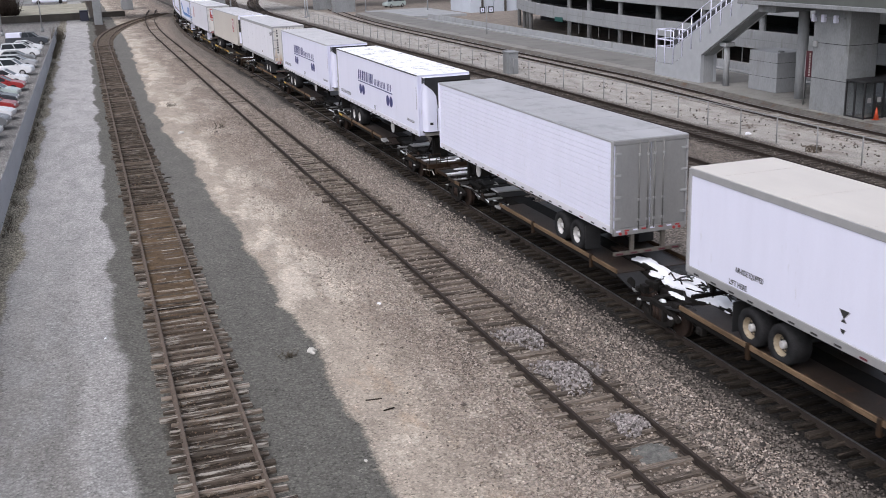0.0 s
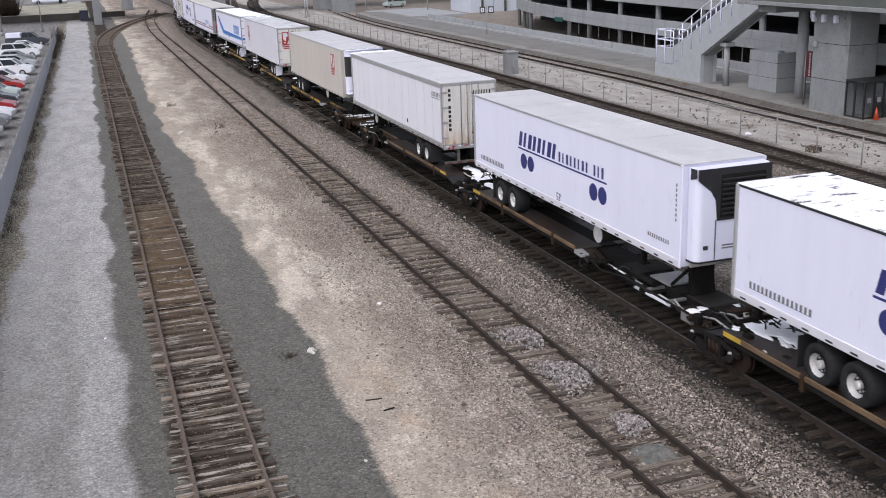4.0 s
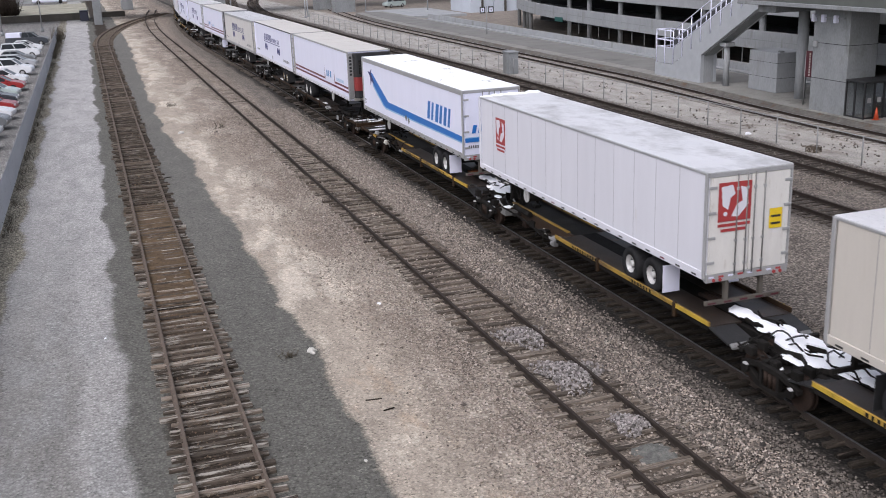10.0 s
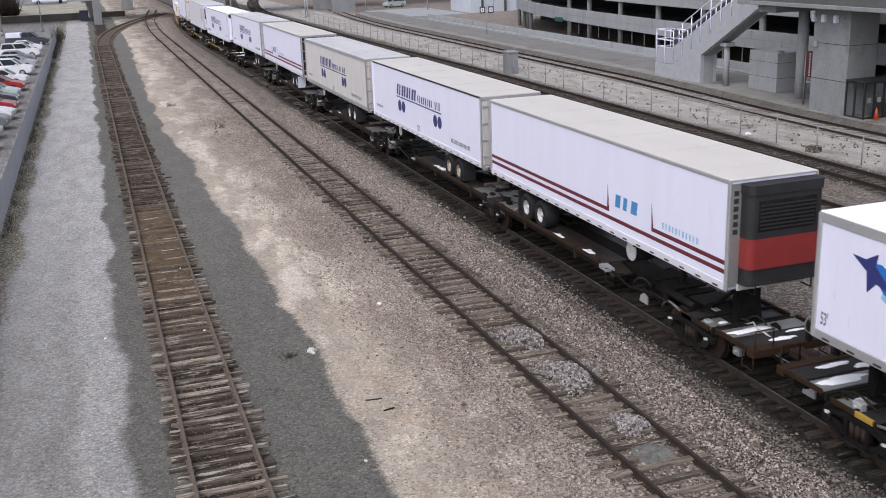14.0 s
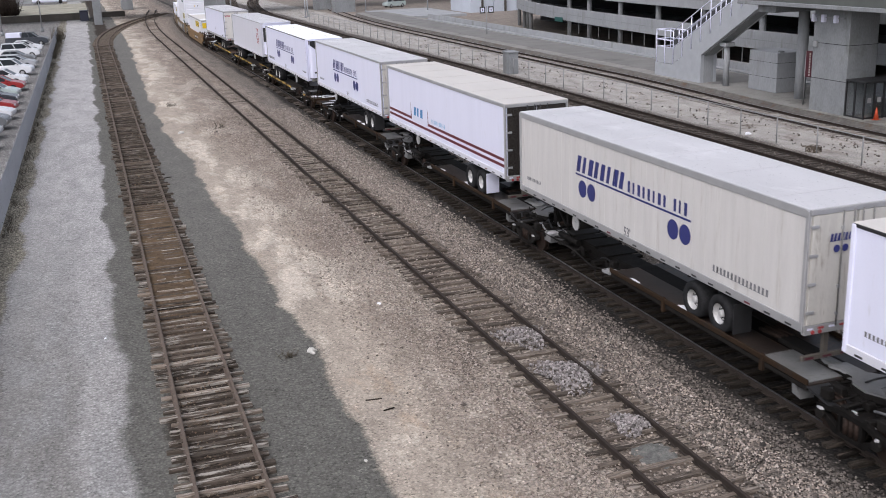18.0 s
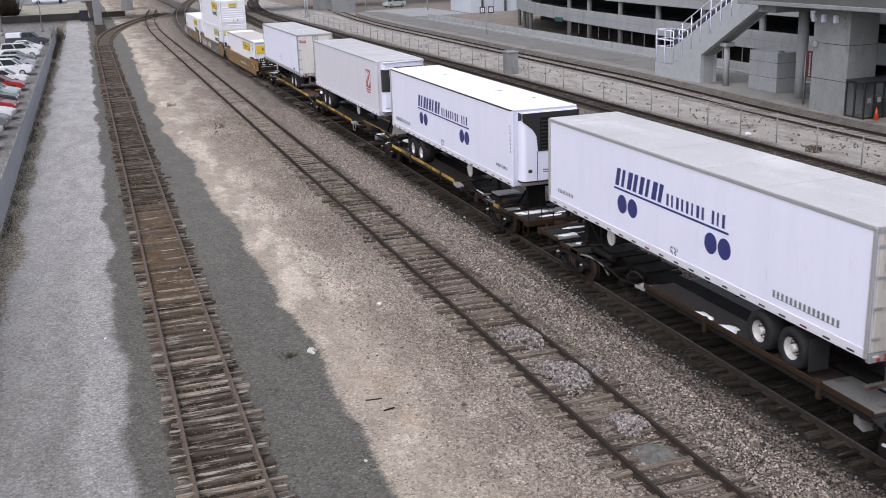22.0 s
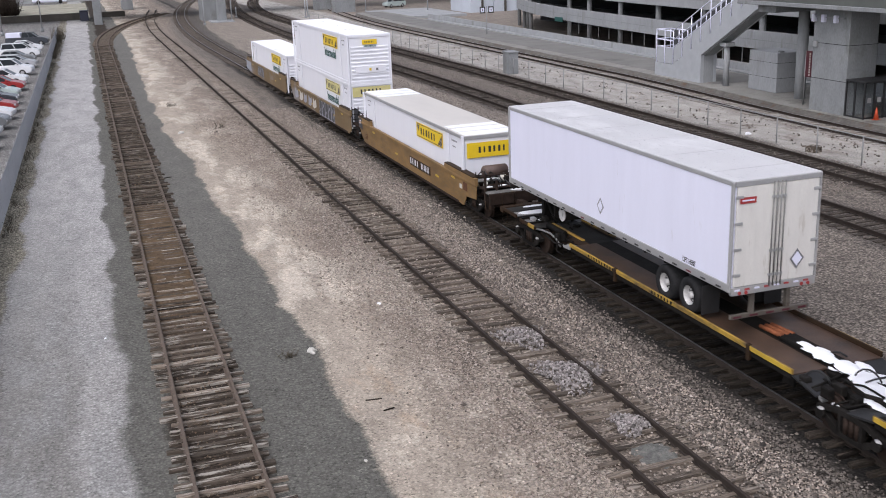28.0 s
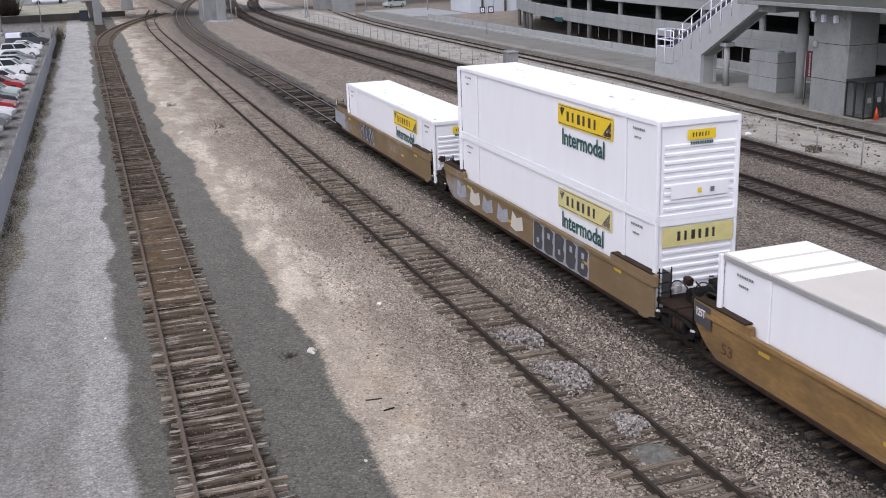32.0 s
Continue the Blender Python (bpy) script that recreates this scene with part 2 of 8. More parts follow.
M_TIE = tie_material("weathered_timber_tie", (0.15, 0.122, 0.096), [(0.0, 0.35), (0.3, 0.8), (0.75, 1.2), (1.0, 2.2)], (0.38, 0.35, 0.305), 0.5)
M_TIEDUST = tie_material("dust_covered_timber_tie", (0.15, 0.124, 0.1), [(0.0, 0.5), (0.5, 0.95), (1.0, 1.4)], (0.3, 0.26, 0.22), 0.45)
M_TIEDARK = tie_material("creosoted_timber_tie", (0.034, 0.028, 0.022), [(0.0, 0.5), (1.0, 1.5)], (0.075, 0.06, 0.048), 0.38)
M_TIEOLD = tie_material("dark_old_timber_tie", (0.1, 0.08, 0.062), [(0.0, 0.5), (0.6, 1.0), (1.0, 1.7)], (0.22, 0.195, 0.165), 0.42)
M_TIEBROWN = tie_material("brown_timber_tie", (0.115, 0.097, 0.082), [(0.0, 0.6), (1.0, 1.4)], (0.17, 0.145, 0.12), 0.45)
M_TIEPALE = tie_material("dusty_pale_timber_tie", (0.27, 0.24, 0.21), [(0.0, 0.8), (1.0, 1.2)], (0.38, 0.35, 0.32), 0.5)
M_RAILDARK = mat("dark_rusted_rail", (0.05, 0.04, 0.034), 0.75, 0.2, var=0.2, scale=4)
M_RAIL = mat("brown_rusted_rail", (0.15, 0.118, 0.095), 0.7, 0.2, var=0.2, scale=4)
M_RAILTOP = mat("polished_rail_head", (0.36, 0.36, 0.37), 0.4, 0.9, var=0.1, scale=6)
M_CONC = mat("weathered_concrete", (0.252, 0.262, 0.266), 0.8, var=0.18, scale=0.55, fine=12, bump=0.2, stain=((0.165, 0.168, 0.158), 0.56, 0.7, 0.22), stretch=(1, 1, 0.5), vary=0.08)
M_WALLDARK = mat("dark_weathered_wall", (0.09, 0.083, 0.073), 0.9, var=0.3, scale=0.4)
M_SIGNRED = mat("dark_red_sign_paint", (0.075, 0.012, 0.02), 0.5, var=0.1)
M_CONCPALE = mat("pale_concrete", (0.315, 0.325, 0.33), 0.8, var=0.12, scale=0.5, fine=10, bump=0.15, stain=((0.2, 0.2, 0.188), 0.5, 0.9, 0.2), stretch=(1, 1, 0.3), vary=0.05)
M_GALV = mat("painted_grey_steel", (0.43, 0.447, 0.465), 0.5, 0.2, var=0.08, scale=1.5)
M_PARAPET = mat("dark_green_grey_panel", (0.1, 0.108, 0.098), 0.6, var=0.15, scale=0.8, stain=((0.15, 0.155, 0.14), 0.4, 1.0))
M_SHADEPANEL = mat("garage_shade_panel", (0.07, 0.072, 0.075), 0.7, var=0.15, scale=2)
M_GALVDARK = mat("galvanised_post", (0.3, 0.3, 0.3), 0.55, 0.4, var=0.1, scale=3)
# near-black: holds the garage's inner shade, and also draws concrete joints
M_DARK = mat("interior_shade_and_joint_dark", (0.042, 0.042, 0.044), 0.9, var=0.2, scale=0.5)
M_PLAT = mat("worn_platform_concrete", (0.26, 0.252, 0.232), 0.88, var=0.2, scale=0.35, fine=9, bump=0.3, stain=((0.15, 0.142, 0.128), 0.5, 0.3))
M_BANK = mat("soil_and_broken_concrete", (0.135, 0.126, 0.114), 0.95, var=0.3, scale=1.5, fine=9, bump=0.6, stain=((0.11, 0.075, 0.055), 0.55, 0.9), depth=0.04)
M_ASPHALT = mat("asphalt", (0.2, 0.196, 0.186), 0.9, var=0.15, scale=0.4, fine=20, bump=0.3, stain=((0.13, 0.127, 0.12), 0.45, 0.3))
M_FABRIC = mat("grey_fence_fabric", (0.43, 0.445, 0.47), 0.8, var=0.1, scale=0.6, fine=14, bump=0.2, stretch=(1, 0.3, 1))
M_CONE = mat("orange_cone_plastic", (0.5, 0.07, 0.02), 0.5, var=0.05)
M_COOLWHITE = mat("pale_blue_white_panel", (0.5, 0.54, 0.6), 0.6, var=0.1, scale=0.3)
M_VERGE = mat("winter_grass", (0.34, 0.325, 0.26), 0.95, var=0.3, scale=0.3, fine=6, bump=0.4)
M_BLUEDARK = mat("dark_blue_paint", (0.018, 0.02, 0.036), 0.5, var=0.1)
M_HEDGE = mat("bare_dark_twigs", (0.035, 0.027, 0.022), 0.9, var=0.3, scale=3)
M_FOLIAGE = mat("dry_weeds", (0.1, 0.087, 0.066), 0.9, var=0.3, scale=8)


def glass(name, col=(0.03, 0.035, 0.04), rough=0.06):
    m = bpy.data.materials.new(name)
    m.use_nodes = True
    b = m.node_tree.nodes["Principled BSDF"]
    b.inputs["Base Color"].default_value, b.inputs["Roughness"].default_value = (*col, 1), rough
    b.inputs["Specular IOR Level"].default_value = 0.6
    return m


M_GLASS = glass("tinted_car_glass")
M_CLEAR = glass("smoky_shelter_glass", (0.8, 0.83, 0.84))
M_CLEAR.node_tree.nodes["Principled BSDF"].inputs["Transmission Weight"].default_value = 1.0
M_CLEAR.node_tree.nodes["Principled BSDF"].inputs["IOR"].default_value = 1.2
CAR_PAINT = {}


def car_paint(name, col):
    if name not in CAR_PAINT:
        CAR_PAINT[name] = mat(name + "_car_paint", col, 0.3, 0.0, var=0.04, scale=2, bump=0, coat=0.5)
    return CAR_PAINT[name]


def ground_material():
    """Bands of different stone and dirt that run along the tracks, with ragged borders."""
    m = bpy.data.materials.new("gravel_and_dirt")
    m.use_nodes = True
    nt = m.node_tree
    bsdf = nt.nodes["Principled BSDF"]
    geo = nt.nodes.new("ShaderNodeNewGeometry")
    pos = geo.outputs["Position"]
    sep = nt.nodes.new("ShaderNodeSeparateXYZ")
    nt.links.new(pos, sep.inputs[0])
    along = nt.nodes.new("ShaderNodeMapping")
    along.inputs["Scale"].default_value = (1.0, 0.38, 1.0)
    nt.links.new(pos, along.inputs["Vector"])
    run_y = along.outputs["Vector"]
    n1, n2, n3 = noise_tex(nt, run_y, 0.22, 5, 0.65), noise_tex(nt, run_y, 1.4, 5, 0.65), noise_tex(nt, pos, 9.0, 3, 0.7)
    edge = nt.nodes.new("ShaderNodeMapping")
    edge.inputs["Scale"].default_value = (0.22, 1.0, 1.0)
    nt.links.new(pos, edge.inputs["Vector"])
    w1, w2 = noise_tex(nt, edge.outputs["Vector"], 0.2, 3, 0.5), noise_tex(nt, edge.outputs["Vector"], 1.3, 4, 0.6)
    wob = calc(nt, "ADD", calc(nt, "MULTIPLY", calc(nt, "SUBTRACT", w1.outputs["Fac"], 0.5), 2.0), calc(nt, "MULTIPLY", calc(nt, "SUBTRACT", w2.outputs["Fac"], 0.5), 0.55))
    wob = calc(nt, "ADD", wob, calc(nt, "MULTIPLY", calc(nt, "SUBTRACT", noise_tex(nt, pos, 6.0, 4, 0.8).outputs["Fac"], 0.5), 0.55))
    # the borders near the siding drift sideways with it
    left = ramp(nt, calc(nt, "MULTIPLY", sep.outputs["X"], 0.1), [(0.6, 1.0), (0.85, 0.0)])
    lean = calc(nt, "MULTIPLY", calc(nt, "MULTIPLY", calc(nt, "MINIMUM", sep.outputs["Y"], 190.0), 0.0105), left)
    x = calc(nt, "SUBTRACT", calc(nt, "ADD", sep.outputs["X"], calc(nt, "MULTIPLY", wob, 0.75)), lean)
    # beyond the straight the bands bend with the main line
    curve = calc(nt, "MINIMUM", calc(nt, "DIVIDE", calc(nt, "POWER", calc(nt, "MAXIMUM", calc(nt, "SUBTRACT", sep.outputs["Y"], 125.0), 0.0), 2.0), 1450.0), 6.0)
    inner = ramp(nt, calc(nt, "MULTIPLY", x, 0.02), [(0.2, 0.0), (0.26, 1.0), (0.5, 1.0), (0.58, 0.0)])
    x = calc(nt, "SUBTRACT", x, calc(nt, "MULTIPLY", curve, inner))
    # the pale dirt spreads towards the siding farther along
    spread = ramp(nt, calc(nt, "MULTIPLY", sep.outputs["Y"], 0.005), [(0.2, 0.0), (0.25, 0.35), (0.3, 0.5), (0.345, 1.0), (0.45, 0.9), (0.7, 0.45)])
    spread = calc(nt, "MULTIPLY", spread, ramp(nt, calc(nt, "MULTIPLY", x, 0.1), [(0.28, 0.0), (0.34, 1.0), (0.62, 1.0), (0.9, 0.0)]))
    x = calc(nt, "ADD", x, calc(nt, "MULTIPLY", spread, 1.15))
    fac = calc(nt, "DIVIDE", calc(nt, "ADD", x, 12.0), 72.0)
    # main-track bed: dark stained stone, shade under the train put into its colour
    LOT, WEED, WORN, ROAD, DARK, SOIL = (0.3, 0.292, 0.278), (0.3, 0.275, 0.215), (0.255, 0.246, 0.228), (0.35, 0.338, 0.32), (0.142, 0.1375, 0.12), (0.045, 0.034, 0.025)
    TAN, BEIGE, BED, OILSHADE, BROWN, PALE = (0.42, 0.362, 0.295), (0.345, 0.288, 0.236), (0.21, 0.183, 0.156), (0.042, 0.037, 0.032), (0.24, 0.208, 0.177), (0.395, 0.374, 0.342)
    DIM = (0.14, 0.121, 0.106)
    marks = [(-5.1, LOT), (-4.8, WEED), (-3.9, WEED), (-3.7, WORN), (-1.75, WORN), (-1.35, ROAD), (-0.55, ROAD), (-0.28, DARK), (0.55, DARK), (0.8, SOIL), (2.35, SOIL), (2.6, DARK), (4.84, DARK), (5.0, TAN), (7.0, TAN), (8.4, BEIGE), (11.8, BEIGE), (13.0, BED), (13.95, BED), (14.4, OILSHADE),
             (17.4, OILSHADE), (18.2, BED), (19.6, BROWN), (26.4, BROWN), (26.7, DIM), (29.4, DIM), (29.9, BROWN), (31.9, BROWN), (32.2, DIM), (34.8, DIM), (35.5, PALE), (42.5, PALE), (43.5, BROWN), (47.0, BROWN)]
    # fine steps on the near side of the yard, coarse ones beyond
    near_fac = calc(nt, "DIVIDE", calc(nt, "ADD", x, 6.0), 14.0)
    c = mix(nt, calc(nt, "GREATER_THAN", x, 7.0), ramp(nt, near_fac, [((a + 6) / 14, k) for a, k in marks if a < 7.5]), ramp(nt, fac, [((a + 12) / 72, k) for a, k in marks if a > 4.9]))
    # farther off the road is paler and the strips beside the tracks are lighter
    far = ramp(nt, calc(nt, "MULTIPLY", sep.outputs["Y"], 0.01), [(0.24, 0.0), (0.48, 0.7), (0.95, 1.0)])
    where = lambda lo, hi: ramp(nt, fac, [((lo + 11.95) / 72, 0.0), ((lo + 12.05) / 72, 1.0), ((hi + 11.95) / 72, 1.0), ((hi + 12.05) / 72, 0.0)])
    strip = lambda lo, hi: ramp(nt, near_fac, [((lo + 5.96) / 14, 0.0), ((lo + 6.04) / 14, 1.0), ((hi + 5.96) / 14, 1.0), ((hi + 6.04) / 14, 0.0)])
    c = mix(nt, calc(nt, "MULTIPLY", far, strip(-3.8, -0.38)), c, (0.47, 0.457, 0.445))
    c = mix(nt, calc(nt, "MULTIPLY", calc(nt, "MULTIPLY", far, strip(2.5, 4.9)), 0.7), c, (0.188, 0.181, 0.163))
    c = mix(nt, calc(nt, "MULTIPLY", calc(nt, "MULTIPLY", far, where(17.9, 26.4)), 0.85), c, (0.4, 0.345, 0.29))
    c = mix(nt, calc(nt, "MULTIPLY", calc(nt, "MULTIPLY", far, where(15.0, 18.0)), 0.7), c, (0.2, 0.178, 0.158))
    # ballast beside the main track: colour darker near, lighter farther off
    near_dark = ramp(nt, calc(nt, "MULTIPLY", sep.outputs["Y"], 0.01), [(0.15, 0.6), (0.27, 0.8), (0.4, 1.15)])
    # ground under loose stones darkened: shade between them is put into the colour
    gap_shade = ramp(nt, calc(nt, "MULTIPLY", sep.outputs["Y"], 0.01), [(0.15, 0.74), (0.35, 0.84), (0.8, 1.0)])
    c = mix(nt, ramp(nt, fac, [((7.0 + 12) / 72, 0.0), ((9.0 + 12) / 72, 1.0), ((15.0 + 12) / 72, 1.0), ((15.3 + 12) / 72, 0.0)]), c, mix(nt, 1.0, c, gap_shade, "MULTIPLY"))
    c = mix(nt, where(12.2, 15.5), c, mix(nt, 1.0, c, near_dark, "MULTIPLY"))
    # rusty dirt between the rails of the siding, dark soil patches at the low fence
    dirt = ramp(nt, calc(nt, "MULTIPLY", sep.outputs["Y"], 0.01), [(0.29, 0.0), (0.34, 0.8), (0.44, 0.8), (0.52, 0.0)])
    c = mix(nt, calc(nt, "MULTIPLY", dirt, strip(0.7, 2.4)), c, (0.17, 0.105, 0.05))
    soil = ramp(nt, noise_tex(nt, run_y, 0.8, 5, 0.7).outputs["Fac"], [(0.54, 0.0), (0.6, 0.75)])
    c = mix(nt, calc(nt, "MULTIPLY", soil, where(35.4, 44.0)), c, (0.25, 0.22, 0.19))
    # lighter washed dirt drifting over the beige stone
    wash = ramp(nt, noise_tex(nt, run_y, 0.36, 6, 0.68).outputs["Fac"], [(0.5, 0.0), (0.55, 0.7)])
    band = ramp(nt, fac, [((4.9 + 12) / 72, 0.0), ((5.3 + 12) / 72, 1.0), ((9.0 + 12) / 72, 0.55), ((12.5 + 12) / 72, 0.0)])
    c = mix(nt, calc(nt, "MULTIPLY", wash, band), c, (0.68, 0.61, 0.51))
    rusty = ramp(nt, noise_tex(nt, run_y, 0.5, 6, 0.7).outputs["Fac"], [(0.58, 0.0), (0.66, 0.3)])
    c = mix(nt, calc(nt, "MULTIPLY", rusty, band), c, (0.42, 0.27, 0.15))
    # wheel ruts on the access road
    rut = ramp(nt, noise_tex(nt, run_y, 0.8, 5, 0.7).outputs["Fac"], [(0.48, 0.0), (0.56, 0.5)])
    roadband = ramp(nt, fac, [((-4.2 + 12) / 72, 0.0), ((-3.4 + 12) / 72, 1.0), ((-0.6 + 12) / 72, 1.0), ((-0.2 + 12) / 72, 0.0)])
    c = mix(nt, calc(nt, "MULTIPLY", rut, roadband), c, (0.32, 0.317, 0.305))
    # single stones
    vor = noise_tex(nt, pos, 12.5, kind="ShaderNodeTexVoronoi")
    vsep = nt.nodes.new("ShaderNodeSeparateColor")
    nt.links.new(vor.outputs["Color"], vsep.inputs[0])
    stone = ramp(nt, vsep.outputs[0], [(0.0, 0.5), (0.5, 1.0), (1.0, 1.55)])
    stony = ramp(nt, fac, [((-4 + 12) / 72, 0.95), ((-3.6 + 12) / 72, 0.3), ((-0.2 + 12) / 72, 0.45), ((0.4 + 12) / 72, 0.4), ((4.9 + 12) / 72, 0.4), ((5.4 + 12) / 72, 0.2), ((8.0 + 12) / 72, 0.5), ((9.5 + 12) / 72, 0.9), ((35 + 12) / 72, 0.9), ((36 + 12) / 72, 0.12)])
    c = mix(nt, stony, c, mix(nt, 1.0, c, stone, "MULTIPLY"))
    # dark cell edges paint in the shade between stones
    gap = ramp(nt, vor.outputs["Distance"], [(0.25, 1.0), (0.75, 0.32)])
    c = mix(nt, stony, c, mix(nt, 1.0, c, gap, "MULTIPLY"))
    big = ramp(nt, n2.outputs["Fac"], [(0.3, 0.76), (0.7, 1.18)])
    rough = ramp(nt, fac, [((-4 + 12) / 72, 1.0), ((-3.6 + 12) / 72, 0.45), ((4.8 + 12) / 72, 0.5), ((5.2 + 12) / 72, 1.0)])
    c = mix(nt, rough, c, mix(nt, 1.0, c, big, "MULTIPLY"))
    c = mix(nt, 1.0, c, ramp(nt, n3.outputs["Fac"], [(0.3, 0.88), (0.7, 1.1)]), "MULTIPLY")
    fleck = noise_tex(nt, pos, 21.0, kind="ShaderNodeTexVoronoi")
    fsep = nt.nodes.new("ShaderNodeSeparateColor")
    nt.links.new(fleck.outputs["Color"], fsep.inputs[0])
    coarse = ramp(nt, fac, [((-4 + 12) / 72, 0.6), ((4.9 + 12) / 72, 0.8), ((9 + 12) / 72, 1.0), ((35 + 12) / 72, 1.0), ((35.6 + 12) / 72, 0.25)])
    c = mix(nt, coarse, c, mix(nt, 1.0, c, ramp(nt, fsep.outputs[0], [(0.0, 0.5), (0.05, 0.55), (0.08, 1.0), (0.95, 1.0), (0.97, 1.45)]), "MULTIPLY"))
    grit = noise_tex(nt, pos, 26.0, 3, 0.75)
    c = mix(nt, coarse, c, mix(nt, 1.0, c, ramp(nt, grit.outputs["Fac"], [(0.3, 0.75), (0.55, 1.0), (0.72, 1.26)]), "MULTIPLY"))
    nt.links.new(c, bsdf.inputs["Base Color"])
    bsdf.inputs["Roughness"].default_value = 0.92
    bsdf.inputs["Specular IOR Level"].default_value = 0.2
    b = nt.nodes.new("ShaderNodeBump")
    b.inputs["Strength"].default_value, b.inputs["Distance"].default_value = 0.7, 0.04
    nt.links.new(mix(nt, 0.5, vor.outputs["Distance"], n3.outputs["Fac"]), b.inputs["Height"])
    nt.links.new(b.outputs["Normal"], bsdf.inputs["Normal"])
    return m


M_GROUND = ground_material()


def stone_material(name, cols, near_dark=False):
    m = bpy.data.materials.new(name)
    m.use_nodes = True
    nt = m.node_tree
    geo = nt.nodes.new("ShaderNodeNewGeometry")
    c = ramp(nt, geo.outputs["Random Per Island"], [(i / (len(cols) - 1), k) for i, k in enumerate(cols)])
    # stones darker at small Y, lighter farther along
    if near_dark:
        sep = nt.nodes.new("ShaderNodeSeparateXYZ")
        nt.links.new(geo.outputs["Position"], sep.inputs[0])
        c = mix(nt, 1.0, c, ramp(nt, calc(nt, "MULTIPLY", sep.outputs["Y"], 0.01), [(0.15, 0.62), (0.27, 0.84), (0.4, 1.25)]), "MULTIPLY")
    nt.links.new(c, nt.nodes["Principled BSDF"].inputs["Base Color"])
    nt.nodes["Principled BSDF"].inputs["Roughness"].default_value = 0.9
    return m


M_STONES = stone_material("mixed_ballast_stones", [(0.075, 0.062, 0.052), (0.29, 0.24, 0.195), (0.4, 0.34, 0.285), (0.17, 0.142, 0.118), (0.52, 0.46, 0.4)])
M_STONESDIRT = stone_material("rusty_dirt_clods", [(0.09, 0.062, 0.04), (0.16, 0.11, 0.07), (0.11, 0.08, 0.055), (0.22, 0.17, 0.12)])
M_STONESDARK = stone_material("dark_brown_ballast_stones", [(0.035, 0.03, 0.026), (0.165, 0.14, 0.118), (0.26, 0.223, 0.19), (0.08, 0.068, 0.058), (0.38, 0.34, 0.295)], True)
M_STONESFAR = stone_material("brown_ballast_stones", [(0.05, 0.042, 0.037), (0.18, 0.154, 0.132), (0.27, 0.232, 0.2), (0.1, 0.086, 0.074), (0.36, 0.32, 0.28)])
M_STONESGREY = stone_material("grey_ballast_stones", [(0.045, 0.04, 0.036), (0.33, 0.3, 0.285), (0.1, 0.09, 0.083), (0.46, 0.42, 0.4), (0.18, 0.16, 0.15)])


# ---- mesh helpers ----
def box(bm, x0, x1, y0, y1, z0, z1, bev=0.0, m=None):
    r = bmesh.ops.create_cube(bm, size=1.0, matrix=(m or Matrix()) @ Matrix.Translation(((x0 + x1) / 2, (y0 + y1) / 2, (z0 + z1) / 2)) @ Matrix.Diagonal((x1 - x0, y1 - y0, z1 - z0, 1)))
    if bev:
        bmesh.ops.bevel(bm, geom=list({e for v in r["verts"] for e in v.link_edges}), offset=bev, segments=1, affect="EDGES")


def cyl(bm, p0, p1, r, n=12, r2=None):
    a, b = Vector(p0), Vector(p1)
    m = Matrix.Translation((a + b) / 2) @ (b - a).to_track_quat("Z", "Y").to_matrix().to_4x4()
    res = bmesh.ops.create_cone(bm, cap_ends=True, segments=n, radius1=r, radius2=r if r2 is None else r2, depth=(b - a).length, matrix=m)
    for f in {f for v in res["verts"] for f in v.link_faces}:
        f.smooth = len(f.verts) == 4


def tube(bm, pts, r, n=6):
    """One bent pipe through the points."""
    pts = [Vector(p) for p in pts]
    rings = []
    for i, p in enumerate(pts):
        d = (pts[min(i + 1, len(pts) - 1)] - pts[max(i - 1, 0)]).normalized()
        q = d.to_track_quat("Z", "Y")
        rings.append([bm.verts.new(p + q @ Vector((r * math.cos(2 * math.pi * k / n), r * math.sin(2 * math.pi * k / n), 0))) for k in range(n)])
    for a, b in zip(rings, rings[1:]):
        for k in range(n):
            bm.faces.new((a[k], a[(k + 1) % n], b[(k + 1) % n], b[k])).smooth = True
    bm.faces.new(rings[0][::-1])
    bm.faces.new(rings[-1])


def prism(bm, poly, place, thick):
    """A flat shape (u, v), given depth; place(u, v, w) gives its point in space."""
    front = [bm.verts.new(place(u, v, thick)) for u, v in poly]
    back = [bm.verts.new(place(u, v, 0.0)) for u, v in poly]
    bm.faces.new(front)
    bm.faces.new(back[::-1])
    for i in range(len(poly)):
        j = (i + 1) % len(poly)
        bm.faces.new((front[i], back[i], back[j], front[j]))


def disc(u, v, r, n=20):
    return [(u + r * math.cos(2 * math.pi * i / n), v + r * math.sin(2 * math.pi * i / n)) for i in range(n)]


def rect(u0, u1, v0, v1, lean=0.0):
    return [(u0, v0), (u1, v0), (u1 + lean, v1), (u0 + lean, v1)]


def finish(bm):
    bmesh.ops.recalc_face_normals(bm, faces=bm.faces)
    me = bpy.data.meshes.new("mesh")
    bm.to_mesh(me)
    bm.free()
    return me


def part(name, bm, material, parent, label=""):
    me = finish(bm) if isinstance(bm, bmesh.types.BMesh) else bm
    if not me.materials:
        me.materials.append(material)
    ob = new(name, me)
    ob.parent = parent
    return tagged(ob, label)


def thing(name, bm, material, label, category, kind="", group="", at=None):
    ob = new(name, finish(bm) if isinstance(bm, bmesh.types.BMesh) else bm)
    ob.data.materials.append(material)
    if at is not None:
        ob.matrix_basis = at
    return tagged(ob, label, category, group, kind)


def empty(name, label, category, kind="", group="", at=None):
    ob = new(name)
    ob.empty_display_size = 0.3
    if at is not None:
        ob.matrix_basis = at
    return tagged(ob, label, category, group, kind)


